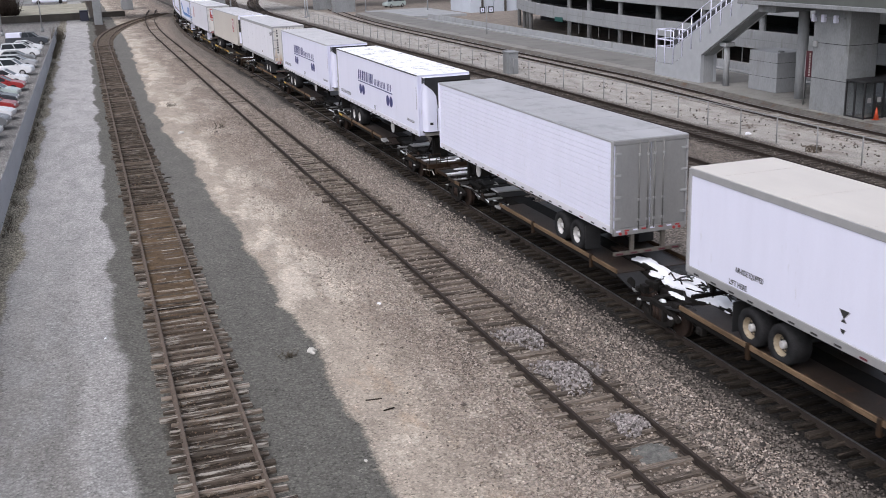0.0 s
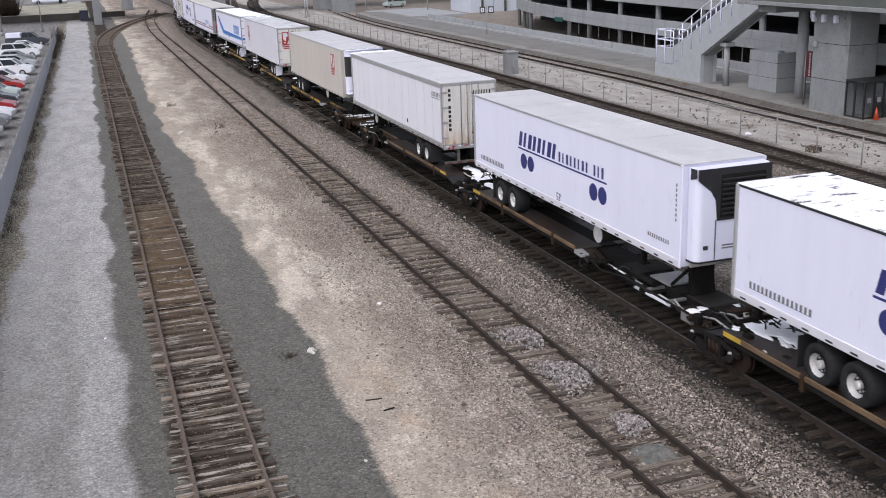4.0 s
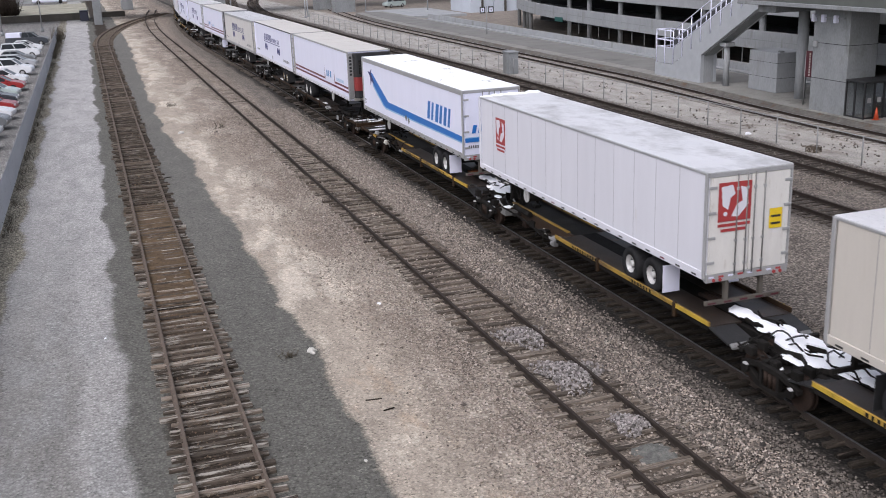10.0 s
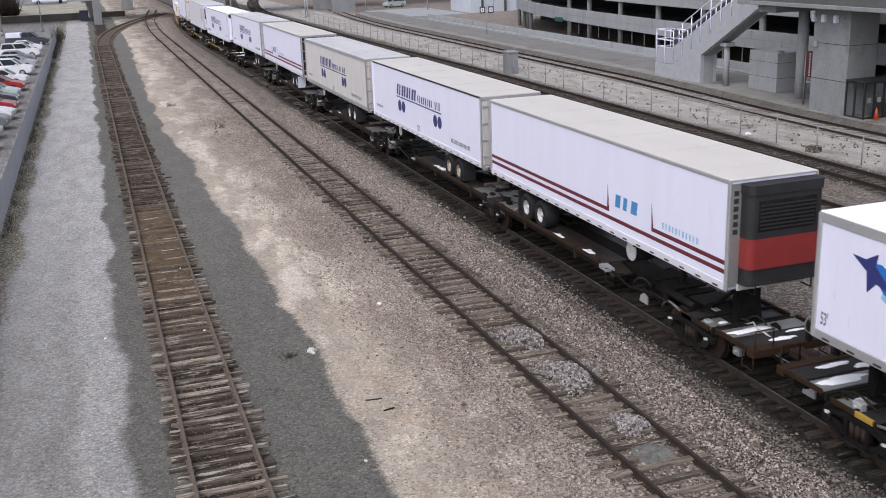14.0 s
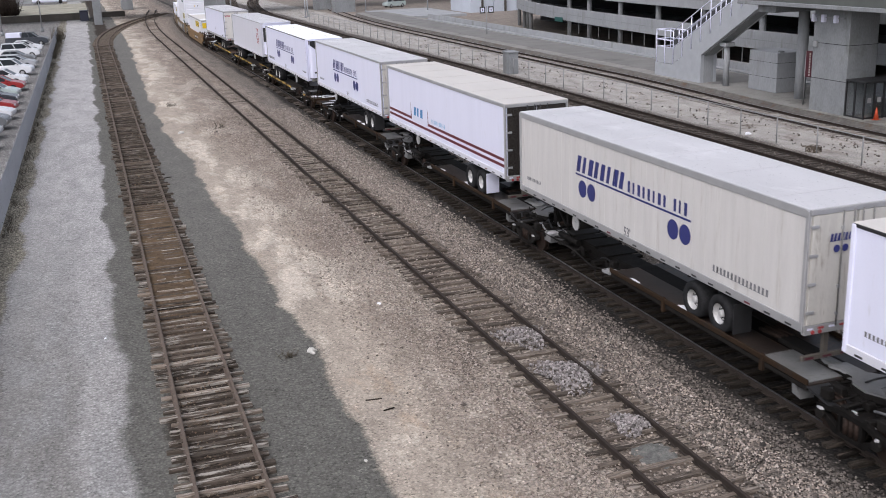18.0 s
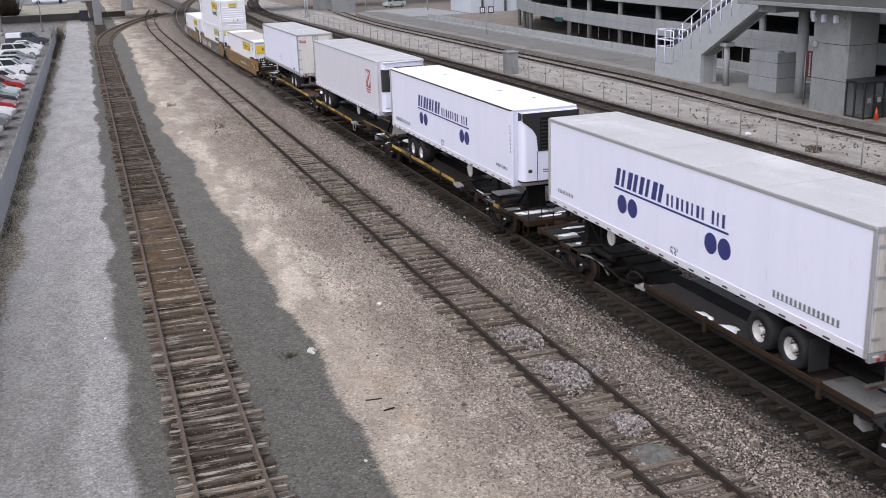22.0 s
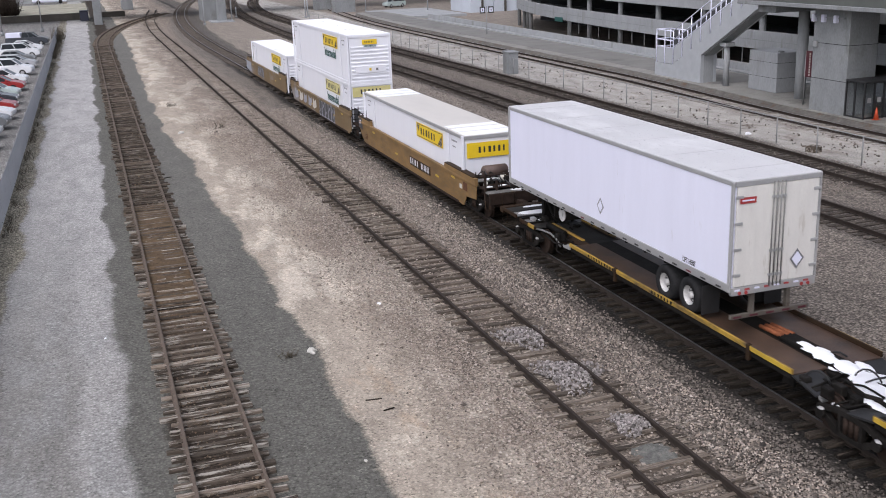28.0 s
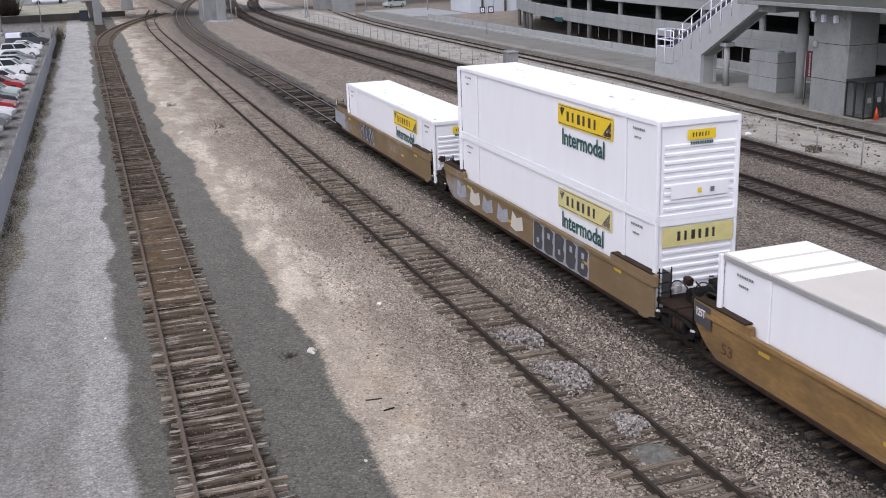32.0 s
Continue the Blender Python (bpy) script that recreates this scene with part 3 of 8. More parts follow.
def sheet(verts, faces):
    me = bpy.data.meshes.new("mesh")
    me.from_pydata(verts, [], faces)
    me.update()
    return me


LETTERS = {}


def lettering(txt, size):
    """A mesh of the words in the built-in font, 4 mm thick."""
    if (txt, size) not in LETTERS:
        cu = bpy.data.curves.new("words", "FONT")
        cu.body, cu.size, cu.extrude, cu.resolution_u, cu.offset = txt, size, 0.003, 2, 0.014 * size
        ob = new("words", cu)
        LETTERS[txt, size] = bpy.data.meshes.new_from_object(ob.evaluated_get(bpy.context.evaluated_depsgraph_get()))
        bpy.data.objects.remove(ob)
        bpy.data.curves.remove(cu)
    return LETTERS[txt, size].copy()


for words, high in (("AIR-RIDE EQUIPPED", 0.2), ("LIFT HERE", 0.2), ("53'", 0.42), ("53", 0.42), ("Intermodal", 0.78), ("125T", 0.3), ("Intermodal", 0.2)):
    lettering(words, high)

# ---- the plan of the tracks ----
def bend(y, y0, r2):
    return max(0.0, y - y0) ** 2 / r2


def ease(y, y0, y1):
    u = min(1.0, max(0.0, (y - y0) / (y1 - y0)))
    return u * u * (3 - 2 * u)


def track_x(k, y):
    """The centre line of a track: metres to the right of the camera at the distance y."""
    if k == 1:
        return 1.74 + 0.0072 * y + bend(y, 140, 430)
    if k == 2:
        return 10.84 + 0.0007 * y + bend(y, 150, 1450)
    if k == 3:
        return 15.9 - 0.014 * max(0.0, y - 90) + bend(y, 125, 1450)
    if k == 4:
        return 28.2 - 1.2 * ease(y, 80, 135) + bend(y, 140, 1580)
    if k == 5:
        return 33.5 - 0.9 * ease(y, 80, 135) + bend(y, 172, 830)
    return 40.95 + 1.2 * ease(y, 50, 78) + bend(y, 135, 900)


GROUND_Z = -0.2
xs = np.concatenate([[-900, -200, -60, -25], np.arange(-12, 45, 0.6), [60, 100, 250, 900]])
ys = np.concatenate([[-300, -60, -10], np.arange(5, 60, 0.6), np.arange(60, 140, 1.5), np.arange(140, 260, 6), [300, 400, 700, 1500]])
gv = []
for yy in ys:
    for xx in xs:
        zz = GROUND_Z
        if -12 < xx < 45 and 0 < yy < 250:
            h = noise.noise((xx * 0.35, yy * 0.35, 0)) * 0.05 + noise.noise((xx * 1.3, yy * 1.3, 5)) * 0.02
            near = min(abs(xx - track_x(k, yy)) for k in (1, 2, 3, 4, 5))
            zz += h * min(1.0, max(0.0, near - 1.2)) - (0.02 if near < 1.5 else 0.0)
        gv.append((float(xx), float(yy), zz))
nx = len(xs)
gf = [(j * nx + i, j * nx + i + 1, (j + 1) * nx + i + 1, (j + 1) * nx + i) for j in range(len(ys) - 1) for i in range(nx - 1)]
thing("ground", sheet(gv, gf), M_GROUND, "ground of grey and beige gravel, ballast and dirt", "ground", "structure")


def rail_line(k, off, y0, y1, z0, z1, w, steps):
    """A bar that follows a track at a sideways offset."""
    v, f = [], []
    for i in range(steps + 1):
        y = y0 + (y1 - y0) * i / steps
        x = track_x(k, y) + off
        v += [(x - w, y, z0), (x + w, y, z0), (x + w, y, z1), (x - w, y, z1)]
        if i:
            a, b = 4 * (i - 1), 4 * i
            f += [(a, b, b + 1, a + 1), (a + 1, b + 1, b + 2, a + 2), (a + 2, b + 2, b + 3, a + 3), (a + 3, b + 3, b, a)]
    f += [(0, 1, 2, 3), (4 * steps + 3, 4 * steps + 2, 4 * steps + 1, 4 * steps)]
    return v, f


def merged(*pieces):
    v, f = [], []
    for a, b in pieces:
        f += [tuple(i + len(v) for i in q) for q in b]
        v += a
    return sheet(v, f)


def tie_mesh_of(material, half=1.22):
    bm = bmesh.new()
    box(bm, -half, half, -0.1, 0.1, -0.16, 0.0, 0.016)
    me = finish(bm)
    me.materials.append(material)
    return me


TIE_BROWN, TIE_OLD = tie_mesh_of(M_TIEBROWN), tie_mesh_of(M_TIEOLD, 1.16)
TIE, TIE_DUST, TIE_DARK, TIE_PALE = tie_mesh_of(M_TIE, 1.16), tie_mesh_of(M_TIEDUST), tie_mesh_of(M_TIEDARK, 1.32), tie_mesh_of(M_TIEPALE)


def track(k, label, far, ties, spacing, shiny, tie_mesh, rail_mat, jitter, tie_top):
    t = empty("railroad_track_%d" % k, label, "railway track", "structure")
    steps = 60
    for off in (-0.7525, 0.7525):
        me = merged(rail_line(k, off, 4, far, -0.165, -0.15, 0.07, steps), rail_line(k, off, 4, far, -0.15, -0.04, 0.012, steps), rail_line(k, off, 4, far, -0.04, 0.0, 0.036, steps))
        r = part("rail", me, rail_mat, t)
        if shiny:
            part("rail_head", merged(rail_line(k, off, 4, far, 0.0, 0.003, 0.03, steps)), M_RAILTOP, r, "polished running surface")
    rng = random.Random(k)
    y, made, rest = 8.0, 0, []
    while y < far:
        x = track_x(k, y)
        slope = math.atan2(track_x(k, y + 1) - track_x(k, y - 1), 2.0)
        turn = -slope + rng.gauss(0, 0.012 * jitter)
        px, pz = x + rng.gauss(0, 0.05 * jitter), tie_top - (0.085 * ease(y, 42, 66) if k == 2 else 0.0) + rng.gauss(0, 0.012 * jitter)
        if made < ties:
            ob = new("tie", TIE_OLD if k == 1 and y > 34 + rng.uniform(-9, 14) else TIE_BROWN if k == 3 and y > 45 + rng.uniform(0, 60) else tie_mesh)
            ob.parent = t
            ob.matrix_basis = Matrix.Translation((px, y, pz)) @ Matrix.Rotation(turn, 4, "Z") @ Matrix.Rotation(rng.gauss(0, 0.006 * jitter), 4, "Y") @ Matrix.Diagonal((1 + rng.uniform(-0.07, 0.04) * jitter, rng.uniform(0.72, 1.08), 1, 1))
            made += 1
        else:
            c, s = math.cos(turn), math.sin(turn)
            q = [(px + c * a - s * b, y + s * a + c * b, z) for z in (pz - 0.1, pz) for a, b in ((-1.3, -0.115), (1.3, -0.115), (1.3, 0.115), (-1.3, 0.115))]
            rest.append((q, [(4, 5, 6, 7), (0, 1, 5, 4), (1, 2, 6, 5), (2, 3, 7, 6), (3, 0, 4, 7)]))
        y += spacing * (1 + rng.gauss(0, 0.07 * jitter))
    if rest:
        tagged(part("distant_ties", merged(*rest), M_TIEBROWN if k == 3 else M_TIEOLD if k == 1 else tie_mesh.materials[0], t), "far timber ties", kind="stuff")
    return t


def snow_drift(rng, x0, x1, y0, y1, z, high):
    """One lump of snow with a ragged outline and a rounded, uneven top."""
    bm = bmesh.new()
    off, n, rows = rng.uniform(0, 50), 20, []
    for r, k in ((1.0, -0.25), (0.96, 0.3), (0.8, 0.7), (0.5, 0.95)):
        row = []
        for i in range(n):
            a = 2 * math.pi * i / n
            c, s = math.cos(a), math.sin(a)
            e = r * (1 + 0.55 * noise.noise((c * 1.4 + off, s * 1.4, 3)) + 0.25 * noise.noise((c * 4 + off, s * 4, 7)))
            up = k * (1 + 0.5 * noise.noise((c * r * 2 + off, s * r * 2, 11)))
            row.append(bm.verts.new(((x0 + x1) / 2 + e * c * (x1 - x0) / 2, (y0 + y1) / 2 + e * s * (y1 - y0) / 2, z + high * up)))
        rows.append(row)
    top = bm.verts.new(((x0 + x1) / 2, (y0 + y1) / 2, z + high))
    for p, q in zip(rows, rows[1:]):
        for i in range(n):
            bm.faces.new((p[i], p[(i + 1) % n], q[(i + 1) % n], q[i])).smooth = True
    for i in range(n):
        bm.faces.new((rows[-1][i], rows[-1][(i + 1) % n], top)).smooth = True
    return bm


# ---- the train ----
MOVERS = []
HW = 1.3
DECK = 0.94


def wheel_mesh():
    bm = bmesh.new()
    prof = [(0.30, 0.46), (0.28, 0.0), (0.47, 0.0), (0.52, 0.05), (0.52, 0.51), (0.47, 0.56), (0.30, 0.56)]
    n = 20
    rings = [[bm.verts.new((h, r * math.cos(2 * math.pi * i / n), r * math.sin(2 * math.pi * i / n))) for i in range(n)] for r, h in prof]
    for a, b in zip(rings, rings[1:]):
        for i in range(n):
            f = bm.faces.new((a[i], a[(i + 1) % n], b[(i + 1) % n], b[i]))
            f.smooth = True
    return finish(bm)


def turned(prof, n=18):
    """A ring or disc turned about the x axis from a profile (radius, depth)."""
    bm = bmesh.new()
    rings = [[bm.verts.new((h, r * math.cos(2 * math.pi * i / n), r * math.sin(2 * math.pi * i / n))) for i in range(n)] for r, h in prof]
    for a, b in zip(rings, rings[1:]):
        for i in range(n):
            bm.faces.new((a[i], a[(i + 1) % n], b[(i + 1) % n], b[i])).smooth = True
    bm.faces.new(rings[-1])
    return bm


def rim_mesh():
    bm = turned([(0.315, 0.04), (0.305, 0.015), (0.285, 0.015), (0.265, 0.06), (0.245, 0.1), (0.235, 0.17)])
    for i in range(8):
        a = 2 * math.pi * i / 8
        c = Vector((0.17, 0.165 * math.cos(a), 0.165 * math.sin(a)))
        cyl(bm, c, c + Vector((-0.03, 0, 0)), 0.03, 6)
    return finish(bm)


WHEEL, RIM, RIM2 = wheel_mesh(), rim_mesh(), rim_mesh()
# DISH is a black disc that paints the shade inside a wheel
DISH = finish(turned([(0.225, 0.163), (0.11, 0.166)]))
HUB = finish(turned([(0.1, 0.165), (0.1, 0.05), (0.075, 0.03)], 12))
WHEEL.materials.append(M_TYRE), RIM.materials.append(M_RIM), RIM2.materials.append(M_RIMRUST), DISH.materials.append(M_BLACK), HUB.materials.append(M_RIM)


def road_wheels(parent, y, z, rim):
    for side in (-1, 1):
        m = pose(side * 1.26, y, z, 0, 0, 0 if side < 0 else 180)
        w = part("wheel", WHEEL, M_TYRE, parent)
        w.matrix_basis = m
        part("rim", rim, M_RIM, w, "dusty steel wheel rim")
        part("brake_drum", DISH, M_BLACK, w, "black disc for the shade inside the wheel")
        part("hub", HUB, M_RIM, w)
    bm = bmesh.new()
    cyl(bm, (-0.9, y, z), (0.9, y, z), 0.09, 8)
    part("axle", bm, M_BLACK, parent)


def side(L, zb):
    return lambda u, v, w: (-HW - 0.004 - w, L / 2 - u, zb + v)


def near_face(L, zb):
    return lambda u, v, w: (-HW + u, -L / 2 - 0.03 - w, zb + v)


def decal(name, polys, place, material, parent, label="", thick=0.004):
    bm = bmesh.new()
    for q in polys:
        prism(bm, q, place, thick)
    return part(name, bm, material, parent, label)


def words(txt, size, parent, material, u, v, L, zb, label, narrow=1.0, face="side"):
    ob = part("lettering", lettering(txt, size), material, parent, label)
    if face == "side":
        ob.matrix_basis = Matrix(((0, 0, -1, -HW - 0.006), (-narrow, 0, 0, L / 2 - u), (0, 1, 0, zb + v), (0, 0, 0, 1)))
    else:
        ob.matrix_basis = Matrix(((narrow, 0, 0, -HW + u), (0, 0, -1, -L / 2 - 0.05), (0, 1, 0, zb + v), (0, 0, 0, 1)))
    return ob


def letter_bars(u0, u1, v0, v1, n, lean=0.0, fill=0.62):
    """One comb of n plain bars that stands for a row of letters."""
    step, line = (u1 - u0) / n, 0.06 * (v1 - v0)
    top = []
    for i in range(n):
        a = u0 + i * step
        k = 0.0
        top += [(a, v0 + line), (a + lean, v1 - k), (a + step * fill + lean, v1 - k), (a + step * fill, v0 + line)]
    return [top + [(top[-1][0], v0), (u0, v0)]]


def name_blocks(u0, u1, v0, v1, n, lean=0.0, fill=0.6):
    """A row of n plain blocks that stands for a name."""
    step = (u1 - u0) / n
    return [rect(u0 + i * step, u0 + (i + fill * (1.0, 0.75, 1.15, 0.9)[i % 4]) * step, v0, v1, lean) for i in range(n)]


def pieces(name, polys, place, material, parent, label=""):
    for q in polys:
        decal(name, [q], place, material, parent, label)


def shipper_logo(ob, L, zb, u, web_far, web_near, code, dv, k=1.0):
    """A navy two-part name with a rule under it and two pairs of discs, as plain shapes."""
    p = lambda a, b, c: side(L, zb + dv)(a, b, c)
    pieces("logo_bar", name_blocks(u + 0.05, u + 3.3 * k, 1.58, 2.12, 8, 0.13, 0.62), p, M_BLUE, ob, "heavy navy blue shape")
    pieces("logo_bar", name_blocks(u + 3.45 * k, u + 5.75 * k, 1.58, 1.92, 8, 0, 0.45) + name_blocks(u + 6.0 * k, u + 6.8 * k, 1.58, 1.94, 3, 0, 0.45), p, M_BLUE, ob, "light navy blue shape")
    decal("rule", [rect(u, u + 6.88 * k, 1.455, 1.515)], p, M_BLUE, ob)
    for c in (0.5, 1.12, 5.99 * k, 5.99 * k + 0.61):
        decal("disc", [disc(u + c, 1.05, 0.285, 24)], p, M_BLUE, ob)
    words("53'", 0.42, ob, M_GREY, u + 3.25, 0.18 + dv, L, zb, "grey length mark", 0.8)
    if web_far:
        decal("lettering", letter_bars(0.7, 3.1, 0.38, 0.56, 15, 0, 0.5), p, M_GREY, ob, "small grey lettering, unreadable")
    if web_near:
        decal("lettering", letter_bars(12.5, 14.9, 0.42, 0.6, 15, 0, 0.5), p, M_GREY, ob, "small grey lettering, unreadable")
    if code:
        decal("lettering", letter_bars(code, code + 1.2, 0.5, 0.62, 10, 0, 0.5), p, M_GREY, ob, "small grey number, unreadable")


def square_logo(ob, place, u, v, w, h):
    decal("logo", [rect(u, u + w, v, v + h)], place, M_RED, ob, "red square mark")
    proud = lambda a, b, c: place(u + a * w, v + b * h, c + 0.004)
    decal("logo_shape", [[(0.08, 0.9), (0.12, 0.42), (0.3, 0.3), (0.36, 0.6), (0.5, 0.7), (0.42, 0.93)]], proud, M_PANEL, ob, "white leaf shape on the red mark")
    decal("logo_shape", [[(0.4, 0.12), (0.62, 0.1), (0.92, 0.4), (0.86, 0.82), (0.66, 0.88), (0.74, 0.5), (0.56, 0.42)]], proud, M_PANEL, ob, "white leaf shape on the red mark")
    decal("logo_shape", [disc(0.22, 0.2, 0.06, 12)], proud, M_PANEL, ob)
    for lo, hi, vv in ((0.0, 1.0, 0.06), (0.1, 0.9, 0.2)):
        decal("lettering", [rect(u + lo * w, u + hi * w, v - vv - 0.08, v - vv)], place, M_RED, ob, "small red lettering, unreadable")


def trailer(name, label, near, far, doors_near, skin, roof, style="smooth", unit="", door=None, top_rail=0.16, rim=None, bottom=None, panels=13, tandem=3.3, deck=0.94, white_flap=False, rods=(0.12, 0.42)):
    """A box semi-trailer: its origin lies on the deck, its near end at -L/2."""
    L, zb, zt = far - near, 1.21, 4.12
    ob = empty(name, label, "trailer", group="trailers on the train")
    h = L / 2
    e = -1 if doors_near else 1
    bm = bmesh.new()
    box(bm, -HW + 0.03, HW - 0.03, -h + 0.05, h - 0.05, zb, zt - 0.03, 0.02)
    part("body", bm, skin, ob)
    # side sheets
    if style == "panels":
        step = (L - 0.3) / panels
        for i in range(panels):
            bm = bmesh.new()
            y0 = -h + 0.15 + i * step
            box(bm, -HW - 0.002, -HW + 0.03, y0 + 0.007, y0 + step - 0.007, zb + 0.2, zt - top_rail, 0.003)
            part("side_panel", bm, skin, ob)
            if i:
                bm = bmesh.new()
                box(bm, -HW, -HW + 0.03, y0 - 0.012, y0 + 0.012, zb + 0.2, zt - top_rail)
                part("seam_strip", bm, M_GREY, ob)
    elif style == "corrugated":
        for i in range(15):
            bm = bmesh.new()
            z0 = zb + 0.2 + i * (zt - top_rail - zb - 0.2) / 15
            box(bm, -HW - 0.012, -HW + 0.03, -h + 0.1, h - 0.1, z0 + 0.005, z0 + (zt - top_rail - zb - 0.2) / 15 - 0.005, 0.008)
            part("side_slat", bm, skin, ob)
    else:
        bm = bmesh.new()
        box(bm, -HW - 0.002, -HW + 0.03, -h + 0.1, h - 0.1, zb + 0.2, zt - top_rail, 0.004)
        part("side_panel", bm, skin, ob)
    if style == "ribbed":
        for i in range(26):
            y0 = -h + 0.35 + i * (L - 0.7) / 25
            bm = bmesh.new()
            box(bm, -HW - 0.008, -HW, y0 - 0.012, y0 + 0.012, zb + 0.2, zt - top_rail)
            part("rib", bm, skin, ob)
    bm = bmesh.new()
    box(bm, HW - 0.03, HW + 0.002, -h + 0.1, h - 0.1, zb + 0.2, zt - top_rail)
    part("side_panel", bm, skin, ob)
    for s in (-1, 1):
        bm = bmesh.new()
        box(bm, s * HW - 0.025, s * HW + 0.025, -h + 0.02, h - 0.02, zt - top_rail, zt - 0.02, 0.012)
        part("top_rail", bm, M_BLACK if unit == "grille" and roof is not M_ROOFALU or roof is M_ROOFBEIGE and top_rail <= 0.1 else M_ALU, ob)
        bm = bmesh.new()
        box(bm, s * HW - 0.03, s * HW + 0.022, -h + 0.02, h - 0.02, zb - 0.02, zb + 0.2, 0.012)
        rail = part("bottom_rail", bm, bottom or M_PANEL, ob, "scuffed metal bottom rail")
        if s < 0:
            for i in range(20):
                y0 = -h + 0.5 + i * (L - 1.0) / 19
                bm = bmesh.new()
                box(bm, -HW - 0.032, -HW - 0.018, y0 - 0.12, y0 + 0.12, zb + 0.02, zb + 0.07)
                part("reflector", bm, M_MAROON if i % 9 == 2 else M_INK, rail, "strip of conspicuity tape")
    bm = bmesh.new()
    box(bm, -HW - 0.01, HW + 0.01, -h, h, zt - 0.03, zt, 0.015)
    part("roof", bm, roof, ob)
    for i in range(6):
        y0 = -h + L * (i + 0.5) / 6
        bm = bmesh.new()
        box(bm, -HW + 0.1, HW - 0.1, y0 - 0.02, y0 + 0.02, zt, zt + 0.006)
        part("roof_bow", bm, roof, ob)
    # corner posts
    for s in (-1, 1):
        for y in (-h, h):
            bm = bmesh.new()
            box(bm, s * HW - 0.05, s * HW + 0.012, y - 0.005 if y < 0 else y - 0.11, y + 0.11 if y < 0 else y + 0.005, zb, zt - 0.03, 0.015)
            part("corner_post", bm, M_ALU if (top_rail > 0.1 or y * e > 0) else skin, ob)
    # rear doors
    yd = e * h
    face = lambda d0, d1: (min(yd + e * d0, yd + e * d1), max(yd + e * d0, yd + e * d1))
    for z0, z1, nm in ((zt - 0.15, zt - 0.03, "door_header"), (zb - 0.1, zb + 0.12, "rear_sill")):
        bm = bmesh.new()
        box(bm, -HW + 0.02, HW - 0.02, *face(-0.1, 0.02), z0, z1, 0.01)
        part(nm, bm, door or skin if door is M_STEELDOOR else M_ALU, ob)
    for s in (-1, 1):
        bm = bmesh.new()
        box(bm, min(s * 0.02, s * 1.22), max(s * 0.02, s * 1.22), *face(-0.06, 0.01), zb + 0.13, zt - 0.16, 0.012)
        d = part("rear_door", bm, door or skin, ob)
        for x in rods:
            bm = bmesh.new()
            ya = yd + e * 0.035
            cyl(bm, (s * x, ya, zb + 0.05), (s * x, ya, zt - 0.1), 0.018, 8)
            part("lock_rod", bm, M_RODDARK if door is not M_DARKDOOR else M_BLACK, d, "dark steel lock rod")
            for zc in (zb + 0.35, zb + 1.0, zt - 0.5):
                bm = bmesh.new()
                box(bm, s * x - 0.045, s * x + 0.045, *face(0.008, 0.05), zc - 0.04, zc + 0.04, 0.008)
                part("rod_keeper", bm, M_ALU, d)
        for i in range(4):
            bm = bmesh.new()
            z0 = zb + 0.45 + i * 0.68
            box(bm, min(s * 1.05, s * 1.28), max(s * 1.05, s * 1.28), *face(0.01, 0.035), z0 - 0.04, z0 + 0.04, 0.008)
            part("hinge", bm, M_ALU, d)
    if doors_near:
        for i in range(8):
            bm = bmesh.new()
            x0 = -1.2 + i * 0.3
            box(bm, x0, x0 + 0.16, *face(0.02, 0.026), zb + 0.02, zb + 0.07)
            part("reflector", bm, M_RED if i % 2 else M_WHITE, ob, "strip of red and white tape")
        for s in (-1, 1):
            for x in (0.85, 1.05):
                bm = bmesh.new()
                cyl(bm, (s * x, yd, zb - 0.04), (s * x, yd + e * 0.04, zb - 0.04), 0.05, 10)
                part("tail_lamp", bm, M_RED, ob, "round red tail lamp")
    # under-ride guard
    bm = bmesh.new()
    box(bm, -1.2, 1.2, *face(-0.18, -0.08), 0.42, 0.54, 0.01)
    for x in (-0.55, 0.55):
        box(bm, x - 0.06, x + 0.06, *face(-0.2, -0.09), 0.5, zb - 0.02)
        box(bm, x - 0.04, x + 0.04, *face(-0.9, -0.15), 0.95, zb - 0.02)
    guard = part("rear_bumper", bm, M_GUARD if doors_near else M_UNDER, ob, "steel under-ride guard")
    if doors_near:
        for x in (-1.0, -0.5, 0.0, 0.5, 1.0):
            bm = bmesh.new()
            box(bm, x - 0.12, x + 0.12, *sorted((yd - e * 0.081, yd - e * 0.074)), 0.45, 0.5)
            part("reflector", bm, M_SIGNRED, guard, "grimy red reflective tape")
    # tandem
    ya = yd - e * tandem
    bm = bmesh.new()
    for x in (-0.5, 0.5):
        box(bm, x - 0.07, x + 0.07, ya - 2.2, ya + 1.9, zb - 0.3, zb - 0.02, 0.01)
    for dy in (-1.4, 0.0, 1.3):
        box(bm, -0.9, 0.9, ya + dy - 0.06, ya + dy + 0.06, zb - 0.25, zb - 0.05)
    part("bogie_frame", bm, M_BLACK, ob)
    for dy in (0.62, -0.62):
        road_wheels(ob, ya + dy, 0.52, rim or RIM)
    for s in (-1, 1):
        bm = bmesh.new()
        yf = ya + e * 1.3
        box(bm, min(s * 0.72, s * 1.28), max(s * 0.72, s * 1.28), yf - 0.012, yf + 0.012, 0.18, 1.0, 0.006)
        part("mud_flap", bm, M_WHITE if white_flap else M_BLACK, ob)
    # landing gear
    yl = -e * (h - 2.9)
    for s in (-1, 1):
        bm = bmesh.new()
        box(bm, s * 0.75 - 0.07, s * 0.75 + 0.07, yl - 0.07, yl + 0.07, 0.5, zb, 0.01)
